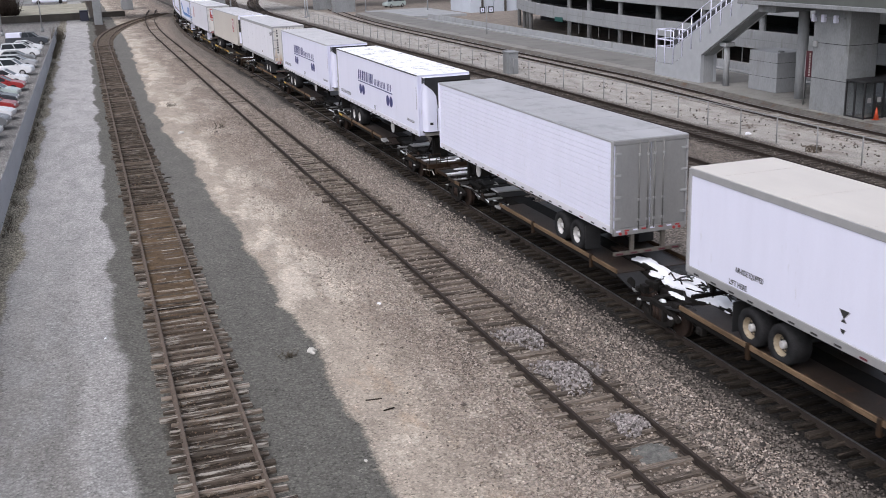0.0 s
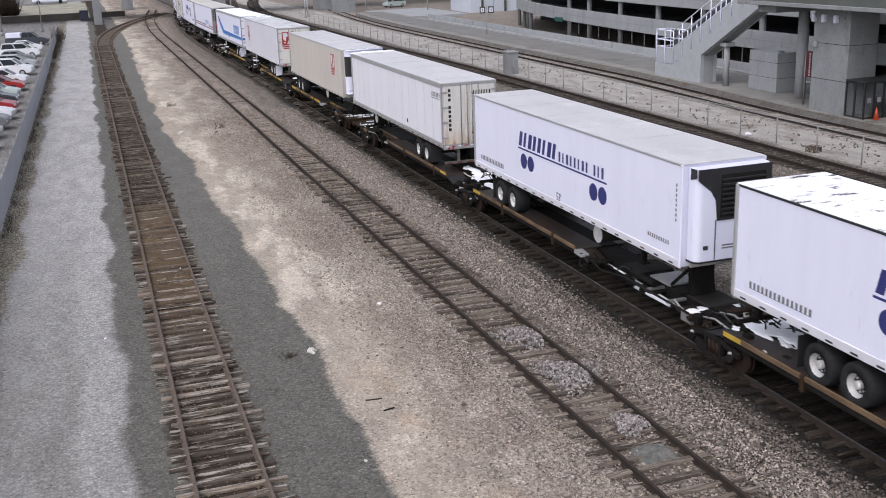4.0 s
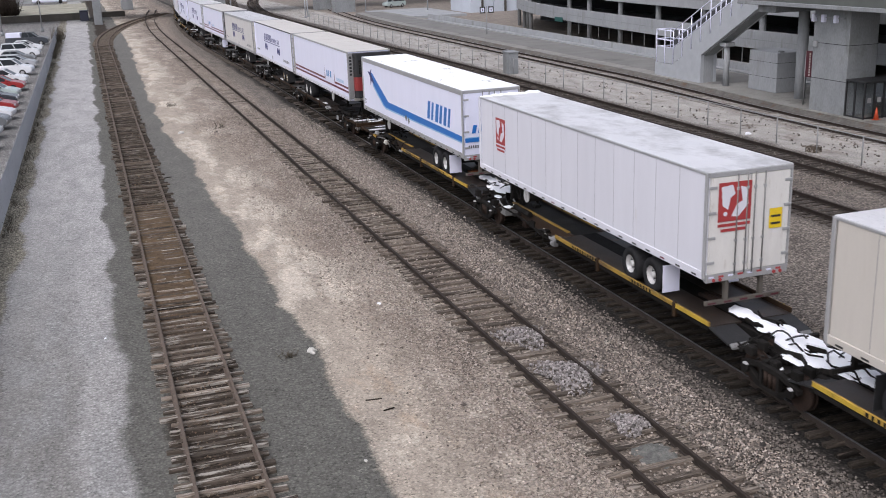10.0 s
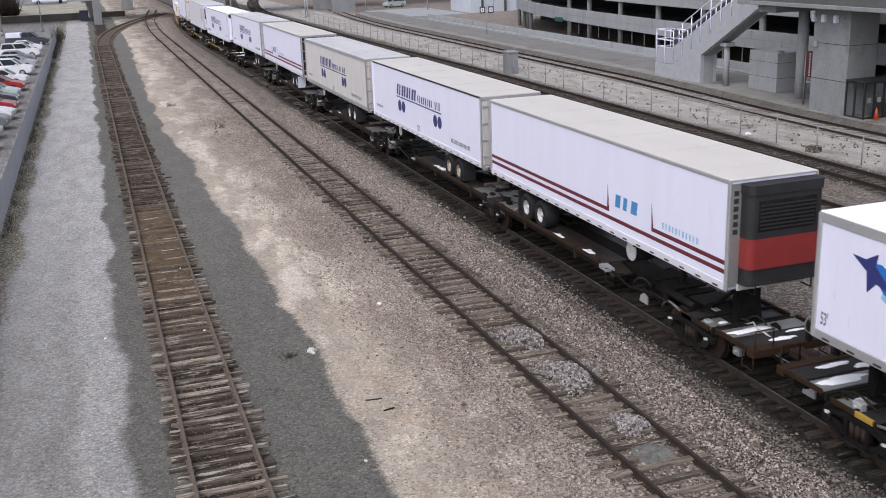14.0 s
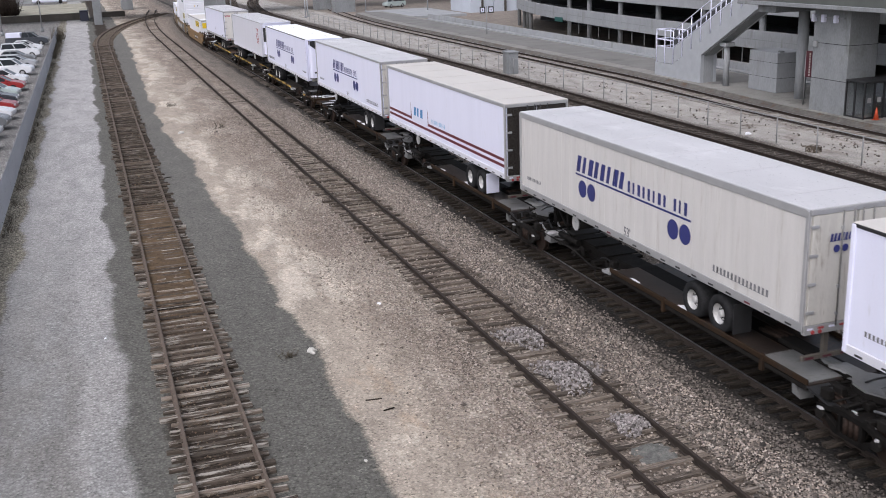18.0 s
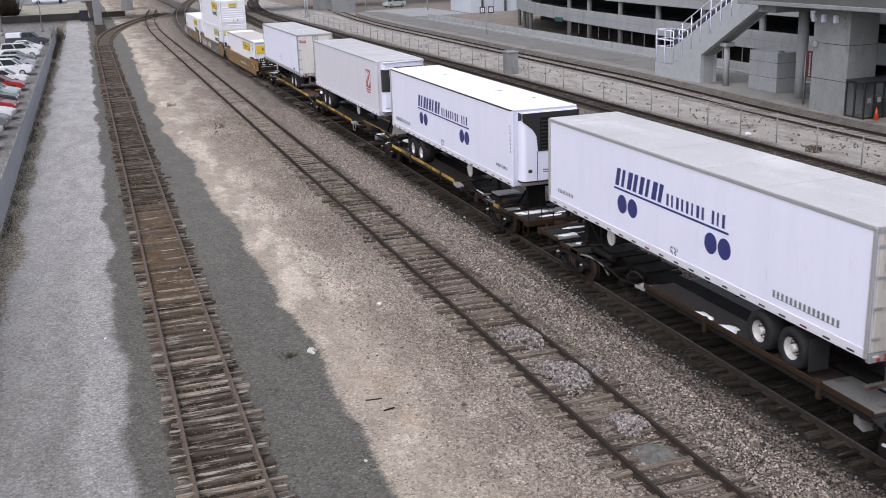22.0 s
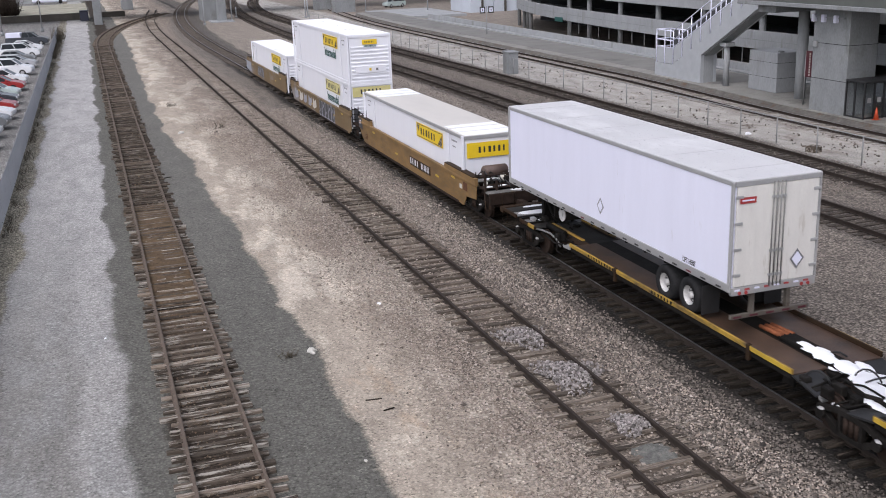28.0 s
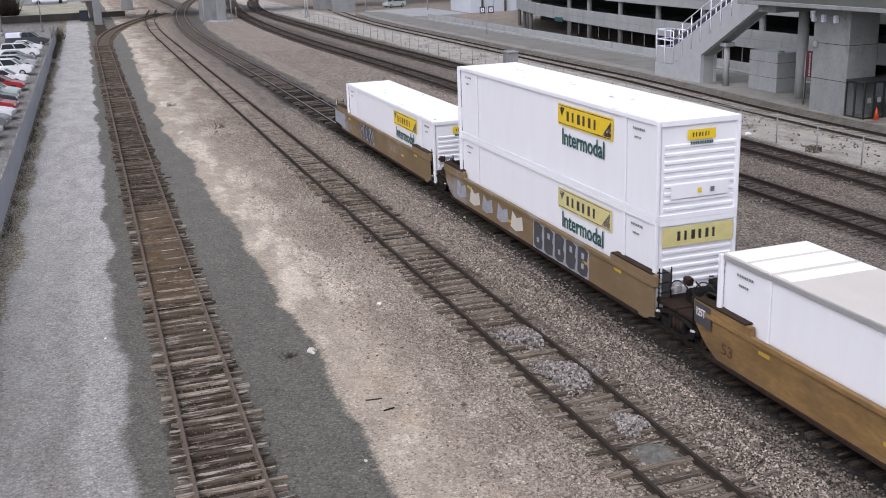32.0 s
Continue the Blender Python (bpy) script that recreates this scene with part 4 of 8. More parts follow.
        box(bm, s * 0.75 - 0.13, s * 0.75 + 0.13, yl - 0.13, yl + 0.13, 0.46, 0.5)
        cyl(bm, (s * 0.75, yl, 0.75), (s * 0.4, yl - e * 0.8, zb - 0.05), 0.03, 6)
        part("landing_leg", bm, M_UNDER, ob)
    bm = bmesh.new()
    cyl(bm, (-0.7, yl, 0.85), (0.7, yl, 0.85), 0.025, 6)
    part("leg_brace", bm, M_UNDER, ob)
    for i in range(12):
        y0 = -h + 1.0 + i * (L - 2) / 11
        bm = bmesh.new()
        box(bm, -HW + 0.04, HW - 0.04, y0 - 0.04, y0 + 0.04, zb - 0.11, zb - 0.001)
        part("crossmember", bm, M_UNDER, ob)
    bm = bmesh.new()
    yk = -e * (h - 0.95)
    box(bm, -0.6, 0.6, yk - 0.6, yk + 0.6, zb - 0.14, zb - 0.112)
    cyl(bm, (0, yk, zb - 0.24), (0, yk, zb - 0.14), 0.045, 10)
    part("kingpin_plate", bm, M_UNDER, ob)
    if unit:
        reefer_unit(ob, -e, h, zb, zt, unit)
        bm = bmesh.new()
        yt = -e * (h - 5.2)
        cyl(bm, (-1.1, yt, 0.86), (1.1, yt, 0.86), 0.3, 18)
        tank = part("fuel_tank", bm, M_UNDER, ob, "round fuel tank across the frame")
        bm = bmesh.new()
        cyl(bm, (-1.14, yt, 0.86), (-1.1, yt, 0.86), 0.3, 20, 0.27)
        part("tank_end", bm, M_RIM, tank, "pale round end of the tank")
    elif doors_near:
        bm = bmesh.new()
        cyl(bm, (-1.05, -e * (h - 4.1), 0.86), (1.05, -e * (h - 4.1), 0.86), 0.24, 16)
        tank = part("air_tank", bm, M_UNDER, ob, "dark air tank across the frame")
        bm = bmesh.new()
        cyl(bm, (-1.1, -e * (h - 4.1), 0.86), (-1.05, -e * (h - 4.1), 0.86), 0.25, 18, 0.22)
        cyl(bm, (-1.13, -e * (h - 4.1), 0.86), (-1.1, -e * (h - 4.1), 0.86), 0.08, 10)
        part("tank_end", bm, M_RIM, tank, "pale round end of the tank")
    MOVERS.append((ob, (near + far) / 2, deck))
    return ob, L, zb


def rounded(bm, x0, x1, y0, y1, z0, z1, r, e):
    """A box whose two upright edges on the side e are rounded off."""
    n = 5
    back, front = (y0, y1) if e > 0 else (y1, y0)
    pts = [(x0, back)]
    for i in range(n + 1):
        a = math.pi / 2 * i / n
        pts.append((x0 + r * (1 - math.cos(a)), front - e * r * (1 - math.sin(a))))
    for i in range(n + 1):
        a = math.pi / 2 * (1 - i / n)
        pts.append((x1 - r * (1 - math.cos(a)), front - e * r * (1 - math.sin(a))))
    pts.append((x1, back))
    prism(bm, pts, lambda u, v, w: (u, v, z0 + w), z1 - z0)


def reefer_unit(ob, e, h, zb, zt, kind):
    """The cooling unit on a trailer's nose."""
    y0, y1 = sorted((e * h, e * (h + 0.42)))
    fy = e * (h + 0.42)
    sgn = lambda a: sorted((fy - e * 0.02, fy + e * a))
    front = lambda a, b, c: (a, fy + e * (c + 0.002), b)
    XA, XB, Z0, Z1 = -1.14, 1.2, zb + 0.24, zt - 0.1
    if kind == "black":
        XA = -1.02
    u = None
    for z0, z1, mt, nm, lab, grow in ((Z0, zb + 0.62, M_BLACK, "lower_cover", "black moulded cover", -0.03), (zb + 0.62, zb + 1.42, M_REDUNIT, "band", "broad red band", 0.0), (zb + 1.42, Z1 - 0.25, M_BLACK, "upper_cover", "black moulded cover", 0.0), (Z1 - 0.25, Z1, M_BLACK, "top_cover", "black moulded cover", 0.03)) if kind == "black" else ((Z0, Z1, M_WHITE, "cooling_unit", "moulded trailer refrigeration unit", 0.0),):
        bm = bmesh.new()
        rounded(bm, XA - grow, XB + grow, y0 - (grow if e < 0 else 0), y1 + (grow if e > 0 else 0), z0, z1, 0.2, e)
        if u is None:
            u = part("cooling_unit", bm, mt, ob, lab)
        else:
            part(nm, bm, mt, u, lab)
    bm = bmesh.new()
    rounded(bm, XA - 0.02, XB + 0.02, y0 - (0.02 if e < 0 else 0), y1 + (0.02 if e > 0 else 0), Z0 - 0.05, Z0, 0.2, e)
    part("bottom_trim", bm, M_BLACK, u)
    if kind == "black":
        bm = bmesh.new()
        box(bm, XA + 0.25, XB - 0.25, *sgn(0.012), zb + 1.6, Z1 - 0.4, 0.01)
        g = part("grille", bm, M_UNDER, u, "black louvred grille")
        for i in range(7):
            bm = bmesh.new()
            z0 = zb + 1.66 + i * 0.1
            box(bm, XA + 0.3, XB - 0.3, *sgn(0.03), z0, z0 + 0.04)
            part("louvre", bm, M_BLACK, g)
        for x in (-0.75, 0.95):
            bm = bmesh.new()
            cyl(bm, (x, fy, Z0 - 0.3), (x, fy, Z0), 0.022, 6)
            cyl(bm, (x, fy, Z0 - 0.3), (x, fy - e * 0.4, Z0 - 0.3), 0.022, 6)
            part("guard_rail", bm, M_UNDER, u)
        bm = bmesh.new()
        box(bm, -HW + 0.01, XA, *sorted((e * (h + 0.004), e * (h + 0.03))), zb + 0.1, zt - 0.1)
        part("nose_panel", bm, M_STEELDOOR, ob, "soot-streaked steel nose panel")
    elif kind == "grille":
        bm = bmesh.new()
        prism(bm, [(XA + 0.02, Z1), (XB - 0.02, Z1), (XB - 0.02, Z0), (XB - 0.12, Z0), (XB - 0.12, zb + 1.36), (-0.5, zb + 1.36), (-0.56, zt - 0.98), (-0.72, zt - 0.72), (XA + 0.02, zt - 0.4)], front, 0.025)
        part("shroud", bm, M_BLACK, u, "black moulded shroud")
        bm = bmesh.new()
        prism(bm, [(y0 + 0.03, Z1), (y1 - 0.1, Z1), (y1 - 0.1, zt - 0.42), (y0 + 0.03, zt - 0.34)], lambda a, b, c: (XA - c, a, b), 0.012)
        part("shroud", bm, M_BLACK, u)
        bm = bmesh.new()
        box(bm, -0.42, XB - 0.2, *sgn(0.035), zb + 1.45, zt - 0.28, 0.01)
        g = part("grille", bm, M_UNDER, u, "black louvred grille")
        for i in range(8):
            bm = bmesh.new()
            z0 = zb + 1.5 + i * 0.135
            prism(bm, [(0.03, 0.0), (0.08, 0.03), (0.08, 0.06), (0.03, 0.07)], lambda a, b, c: (-0.38 + c, fy + e * a, z0 + b), XB + 0.14)
            part("louvre", bm, M_BLACK, g)
        bm = bmesh.new()
        box(bm, -0.545, -0.52, *sgn(0.012), Z0 + 0.02, zb + 1.38)
        part("door_gap", bm, M_BLACK, u)
        bm = bmesh.new()
        box(bm, 0.36, 0.375, *sgn(0.008), Z0 + 0.02, zb + 1.36)
        part("door_gap", bm, M_GREY, u)
        for x, z in ((-0.82, zb + 0.62), (0.72, zb + 0.46)):
            bm = bmesh.new()
            box(bm, x - 0.08, x + 0.08, *sgn(0.014), z - 0.06, z + 0.06, 0.01)
            part("vent", bm, M_INK, u, "small black vent")
        for r in (0.06, 0.12, 0.18):
            bm = bmesh.new()
            prism(bm, [(0.3 + q * math.cos(a), zb + 0.92 + q * 0.7 * math.sin(a)) for q, sweep in ((r, range(9)), (r - 0.022, range(8, -1, -1))) for a in [math.pi * (0.6 + 0.1 * k) for k in sweep]], front, 0.008)
            part("mark", bm, M_GREY, u, "grey arc of a mark")
        pieces("lettering", [rect(-0.3, 0.3, zb + 0.62, zb + 0.66), rect(-0.3, 0.34, zb + 0.54, zb + 0.58)], front, M_GREY, u, "small grey lettering, unreadable")
    else:
        bm = bmesh.new()
        rounded(bm, XA - 0.012, -0.62, y0 - (0.012 if e < 0 else -0.1), y1 + (0.012 if e > 0 else -0.1), zb + 1.3, zt - 0.42, 0.2, e)
        part("grille", bm, M_BLACK, u, "black side grille")
        bm = bmesh.new()
        box(bm, -0.5, XB - 0.1, *sgn(0.02), zt - 0.44, zt - 0.3, 0.02)
        part("name_band", bm, M_BLACK, u, "black band with a pale bar")
        bm = bmesh.new()
        box(bm, -0.3, 0.7, *sgn(0.026), zt - 0.39, zt - 0.35)
        part("name_bar", bm, M_GREY, u)
        if kind == "red":
            square_logo(ob, lambda a, b, c: (a, fy + e * (0.006 + c), zb + b), -0.2, 1.62, 0.36, 0.32)
            bm = bmesh.new()
            box(bm, -0.1, 0.1, *sgn(0.012), zb + 2.04, zb + 2.2)
            part("window", bm, M_GREY, u)
        for a0, a1, b0, b1 in ((0.17, 0.185, Z0, zb + 1.35), (XA + 0.1, XB - 0.1, zb + 1.34, zb + 1.355), (XA + 0.1, XB - 0.1, zb + 0.42, zb + 0.45)):
            bm = bmesh.new()
            box(bm, a0, a1, *sgn(0.008), b0, b1)
            part("door_gap", bm, M_GREY, u)
        pieces("lettering", [rect(-0.6, 0.05, zb + 0.55, zb + 0.62)], front, M_INK, u, "small black lettering, unreadable")
        bm = bmesh.new()
        cyl(bm, (XA, fy + e * 0.07, Z0 + 0.02), (XB, fy + e * 0.07, Z0 + 0.02), 0.03, 8)
        for x in (XA, XB):
            cyl(bm, (x, fy + e * 0.07, Z0 + 0.02), (x, e * h, Z0 + 0.02), 0.03, 8)
        part("guard_rail", bm, M_WHITE, u, "white guard rail")
        bm = bmesh.new()
        cyl(bm, (XA, fy + e * 0.03, Z1 + 0.05), (XB, fy + e * 0.03, Z1 + 0.05), 0.045, 8)
        for x in (-1.05, -0.35, 0.35, 1.1):
            cyl(bm, (x, fy + e * 0.03, Z1 + 0.05), (x * 0.85, e * (h + 0.02), Z1 + 0.06), 0.04, 8)
        part("guard_rail", bm, M_WHITE, u, "white guard rail")
    bm = bmesh.new()
    box(bm, -1.05, 1.05, *sorted((e * (h + 0.002), e * (h + 0.06))), zb - 0.02, Z0 - 0.06, 0.02)
    part("lower_housing", bm, M_GRIMEWHITE, u, "grimy lower nose plate")


OVERHANG = 0.25  # the loads sit this far off the centre line of the main track


def rail_truck(parent, y):
    """A four-wheel railway bogie."""
    bm = bmesh.new()
    box(bm, -0.95, 0.95, y - 0.22, y + 0.22, 0.42, 0.66, 0.03)
    t = part("truck", bm, M_UNDER, parent, "cast steel railway bogie")
    t.location.x = -OVERHANG
    for s in (-1, 1):
        bm = bmesh.new()
        x0, x1 = sorted((s * 0.93, s * 1.07))
        for arm in ([(-1.1, 0.48), (-1.1, 0.6), (-0.4, 0.76), (0.4, 0.76), (1.1, 0.6), (1.1, 0.48), (0.4, 0.64), (-0.4, 0.64)], [(-1.0, 0.5), (-0.82, 0.5), (-0.36, 0.26), (-0.36, 0.14), (-0.5, 0.14)], [(1.0, 0.5), (0.5, 0.14), (0.36, 0.14), (0.36, 0.26), (0.82, 0.5)], [(-0.4, 0.14), (-0.4, 0.24), (0.4, 0.24), (0.4, 0.14)], [(-0.38, 0.24), (-0.38, 0.64), (-0.29, 0.64), (-0.29, 0.24)], [(0.29, 0.24), (0.29, 0.64), (0.38, 0.64), (0.38, 0.24)]):
            prism(bm, arm, lambda a, b, c: (x0 + c, y + a, b), x1 - x0)
        part("side_frame", bm, M_UNDER, t)
        for dy in (-0.18, 0.0, 0.18):
            bm = bmesh.new()
            cyl(bm, (s * 1.0, y + dy, 0.24), (s * 1.0, y + dy, 0.62), 0.07, 8)
            part("spring", bm, M_WHEELRUST, t)
        for dy in (-0.89, 0.89):
            bm = bmesh.new()
            cyl(bm, (s * 0.7, y + dy, 0.42), (s * 0.84, y + dy, 0.42), 0.42, 24)
            cyl(bm, (s * 0.66, y + dy, 0.42), (s * 0.7, y + dy, 0.42), 0.45, 24)
            part("wheel", bm, M_WHEELRUST, t, "rust-brown steel wheel")
            bm = bmesh.new()
            cyl(bm, (s * 1.07, y + dy, 0.46), (s * 1.16, y + dy, 0.46), 0.13, 12)
            ab = part("axle_box", bm, M_UNDER, t)
            if s < 0:
                lump = random.Random(int(abs(y + dy) * 100))
                part("snow", snow_drift(lump, -1.18, -1.08, y + dy - lump.uniform(0.04, 0.12), y + dy + 0.06, 0.58, 0.04), M_SLUSH, ab, "snow caught on the axle box")
    for dy in (-0.89, 0.89):
        bm = bmesh.new()
        cyl(bm, (-0.7, y + dy, 0.42), (0.7, y + dy, 0.42), 0.08, 10)
        part("axle", bm, M_WHEELRUST, t)
    return t


def rigging(ob, rng, x, y, z, i):
    """One dark piece of brake gear: a valve, a bent pipe, a hose or a bracket."""
    bm = bmesh.new()
    kind = i % 4
    k = rng.random()
    steel = M_ALU if k < 0.11 else M_GRIMEWHITE if k < 0.19 else M_WHEELRUST if k < 0.4 else M_UNDER
    if kind == 0:
        box(bm, x - 0.1, x + 0.1, y - 0.14, y + 0.14, z - 0.12, z + 0.12, 0.03)
        cyl(bm, (x - 0.16, y, z), (x + 0.16, y, z), 0.05, 8)
        part("valve", bm, steel, ob)
    elif kind == 1:
        turn = rng.choice((-1, 1))
        tube(bm, [(x + rng.uniform(-0.1, 0.1), y + turn * 0.3 * k, z + rng.uniform(-0.1, 0.12)) for k in range(5)], 0.026)
        part("pipe", bm, steel, ob)
    elif kind == 2:
        tube(bm, [(x + 0.05 * k, y + 0.3 * math.cos(math.pi * k / 6), z - 0.1 + 0.3 * math.sin(math.pi * k / 6)) for k in range(7)], 0.024)
        part("hose", bm, M_BLACK, ob)
    else:
        prism(bm, [(-0.2, -0.14), (0.24, -0.14), (0.18, 0.06), (0.02, 0.16), (-0.2, 0.1)], lambda u, v, w: (x + w, y + u, z + v), 0.05)
        part("bracket", bm, steel, ob)


def coupled_end(ob, rng, end, s, sill, yellow):
    """The free end of a spine car: platform frames, end sill with steps and rails, coupler, and a bogie under it."""
    at = lambda u: end + s * u
    rail_truck(ob, at(2.85))
    bm = bmesh.new()
    box(bm, -0.2, 0.2, min(at(-0.5), at(0.5)), max(at(-0.5), at(0.5)), 0.62, 0.84, 0.03)
    box(bm, -0.14, 0.14, min(at(-0.62), at(-0.42)), max(at(-0.62), at(-0.42)), 0.58, 0.88, 0.04)
    part("coupler", bm, M_WHEELRUST, ob, "rusty coupler")
    y0, y1 = sorted((at(0.0), at(0.3)))
    bm = bmesh.new()
    box(bm, -1.28, 1.28, y0, y1, 0.72, 0.94, 0.015)
    part("end_sill", bm, M_BROWNSILL, ob, "brown end sill")
    for x in (-1.3, 1.24):
        for u0, u1, z, mt in ((0.3, 1.65, 0.84, M_BROWNSILL), (1.95, 3.35, 0.78, M_BROWNSILL), (2.75, 3.3, 0.785, sill)):
            y0, y1 = sorted((at(u0), at(u1)))
            w = 0.006 if mt is sill else 0.0
            bm = bmesh.new()
            box(bm, x - w, x + 0.06 + w, y0, y1, z, z + 0.13 + w, 0.01)
            part("edge_bar", bm, mt, ob, "platform edge bar")
    for j, (x0, x1, u0, u1, z, mt) in enumerate(((-1.24, 1.2, 0.32, 0.95, 0.88, M_WET), (-1.24, 1.2, 1.05, 1.62, 0.87, M_SLUSHSTEEL), (-1.24, -0.3, 1.98, 2.62, 0.8, M_SLUSHSTEEL), (-1.24, -0.45, 2.7, 3.32, 0.8, M_WET), (-0.5, 0.5, 1.7, 3.4, 0.84, M_UNDER), (0.45, 1.2, 2.0, 3.3, 0.8, M_DECK))):
        y0, y1 = sorted((at(u0), at(u1)))
        bm = bmesh.new()
        box(bm, x0, x1, y0, y1, z, z + 0.035, 0.008)
        part("platform_plate", bm, mt, ob, "wet steel platform plate")
    for u in (1.0, 1.72, 1.9, 2.66):
        bm = bmesh.new()
        box(bm, -1.24, 1.24, min(at(u - 0.04), at(u + 0.04)), max(at(u - 0.04), at(u + 0.04)), 0.7, 0.9, 0.01)
        part("platform_beam", bm, M_UNDER, ob)
    # strips of snow lying on the plates
    for x0, x1, u0, u1, z in ((-0.5, 0.4, 0.42, 0.6, 0.915), (-1.1, 0.3, 1.12, 1.5, 0.9), (0.3, 0.95, 0.72, 0.88, 0.915), (-0.8, -0.5, 2.15, 2.28, 0.83)):
        y0, y1 = sorted((at(u0 + rng.uniform(-0.06, 0.06)), at(u1 + rng.uniform(-0.06, 0.06))))
        bm = snow_drift(rng, x0, x1, y0, y1, z, 0.04)
        part("snow", bm, M_SNOW, ob, "strip of snow on the platform")
    # end rail, brake wheel stand and corner step
    for x in (-1.2, 1.2):
        bm = bmesh.new()
        tube(bm, [(x, at(0.06), 0.9), (x, at(0.06), 1.42), (x * 0.55, at(0.06), 1.42), (x * 0.55, at(0.06), 0.9)], 0.022)
        part("end_rail", bm, M_BROWNSILL, ob, "bent end handrail")
        bm = bmesh.new()
        tube(bm, [(x, at(0.1), 0.75), (x, at(0.1), 0.36), (x, at(0.55), 0.36), (x, at(0.55), 0.75)], 0.022)
        part("step", bm, M_BROWNSILL, ob, "bent corner step")
    bm = bmesh.new()
    box(bm, 0.35, 0.5, min(at(0.0), at(0.14)), max(at(0.0), at(0.14)), 0.9, 1.45, 0.02)
    st = part("brake_stand", bm, M_UNDER, ob, "hand brake stand")
    bm = bmesh.new()
    ring = [(0.42 + 0.24 * math.cos(q), at(-0.04), 1.42 + 0.24 * math.sin(q)) for q in [i * math.pi / 8 for i in range(17)]]
    tube(bm, ring, 0.018)
    part("brake_wheel", bm, M_GALVDARK, st, "hand brake wheel")
    bm = bmesh.new()
    tube(bm, [(-0.5, at(0.02), 0.75), (-0.52, at(-0.22), 0.5), (-0.4, at(-0.45), 0.34), (-0.25, at(-0.55), 0.4)], 0.035)
    part("air_hose", bm, M_BLACK, ob, "hanging air hose")
    # pale strap that curves down behind the bogie
    for x in (-1.2, 1.2):
        bm = bmesh.new()
        tube(bm, [(x, at(3.3), 0.8), (x * 0.97, at(3.7), 0.86), (x * 0.9, at(4.2), 0.86), (x * 0.84, at(4.6), 0.74), (x * 0.8, at(4.85), 0.5)], 0.036, 7)
        part("strap", bm, M_SLUSHSTEEL, ob, "pale curved strap behind the bogie")
    for i in range(8):
        rigging(ob, rng, rng.uniform(-1.15, 0.3), at(rng.uniform(1.7, 4.6)), rng.uniform(0.62, 0.95), i)


def spine_car(near, far, t_near, t_far, doors_near, yellow, snowy, seed, DECK, girder, coupled_near, coupled_far, bolster):
    """An articulated spine car unit that carries one trailer; a coupled end has a bogie and a platform of its own."""
    c = (near + far) / 2
    a, b = near - c, far - c
    rng = random.Random(seed)
    ob = empty("spine_car", "spine flatcar with rusted tan sills, snow on its end" if seed < 105 else "spine flatcar with worn yellow sills, snow on its end" if yellow else "grimy brown spine flatcar with a wheel deck and hitch", "flatcar", group="spine cars of the train")
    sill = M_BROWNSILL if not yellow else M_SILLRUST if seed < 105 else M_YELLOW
    bm = bmesh.new()
    box(bm, -0.36, 0.36, a + 0.75, b - 0.75, 0.45, DECK - 0.06, 0.02)
    box(bm, -0.46, 0.46, a + 0.75, b - 0.75, 0.41, 0.45)
    part("spine", bm, M_UNDER, ob, "dark steel centre beam")
    d0, d1 = (t_near - c - (2.6 if seed == 115 else 0.3), t_near - c + 9.2) if doors_near else (t_far - c - 9.2, t_far - c + 0.3)
    d0, d1 = max(d0, a + 0.35), min(d1, b - 0.35)
    k = 1 if doors_near else -1
    e_in = d1 if doors_near else d0
    for x0, x1 in ((-1.27, -0.3), (0.3, 1.27)):
        bm = bmesh.new()
        box(bm, x0, x1, d0, d1, DECK - 0.05, DECK)
        part("deck_plate", bm, M_DECK if seed != 115 else M_DECKBROWN, ob, "rusty steel wheel deck")
    bm = bmesh.new()
    box(bm, -0.3, 0.3, d0, d1, DECK - 0.055, DECK - 0.01)
    part("deck_plate", bm, M_UNDER, ob)
    for s in (-1, 1):
        bm = bmesh.new()
        x0, x1 = sorted((s * 1.27, s * 1.33))
        box(bm, x0, x1, d0, d1, DECK - 0.01, DECK + 0.13, 0.012)
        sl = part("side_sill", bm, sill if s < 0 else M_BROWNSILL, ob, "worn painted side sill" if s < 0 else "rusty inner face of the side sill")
        bm = bmesh.new()
        x0, x1 = sorted((s * 1.22, s * 1.3))
        box(bm, x0, x1, d0 + 0.05, d1 - 0.05, DECK - 0.16, DECK - 0.035, 0.01)
        part("sill_web", bm, M_UNDER, sl, "brown web below the sill")
        if s < 0:
            place = lambda u, v, w: (-1.332 - w, d1 - u, DECK - 0.03 + v)
            if yellow and seed > 104:
                pieces("marking", name_blocks(1.4, 3.2, 0.04, 0.14, 10, 0, 0.45) + name_blocks(5.4, 6.6, 0.04, 0.14, 7, 0, 0.45), place, M_UNDER, sl, "dark car number, unreadable")
            for y in (d0 + 1.7, d1 - 3.2):
                bm = bmesh.new()
                box(bm, -1.37, -1.26, y - 0.07, y + 0.07, DECK - 0.28, DECK + 0.16, 0.02)
                part("tie_down", bm, M_BROWNSILL, sl, "chain tie-down bracket")
    for i in range(6):
        y = d0 + 0.4 + i * (d1 - d0 - 0.8) / 5
        bm = bmesh.new()
        box(bm, -1.22, 1.22, y - 0.07, y + 0.07, DECK - 0.22, DECK - 0.055)
        part("crossbearer", bm, M_UNDER, ob)
    # the outer end of the deck: a dark sloping plate on each side, the sill freshly painted
    e_out = d0 if doors_near else d1
    for s in (-1, 1):
        bm = bmesh.new()
        x0, x1 = sorted((s * 0.5, s * 1.3))
        prism(bm, [(k * 0.04, -0.02), (k * 0.04, -0.07), (-k * 0.85, -0.24), (-k * 0.85, -0.19)], lambda u, v, w: (x0 + w, e_out + u, DECK + v), x1 - x0)
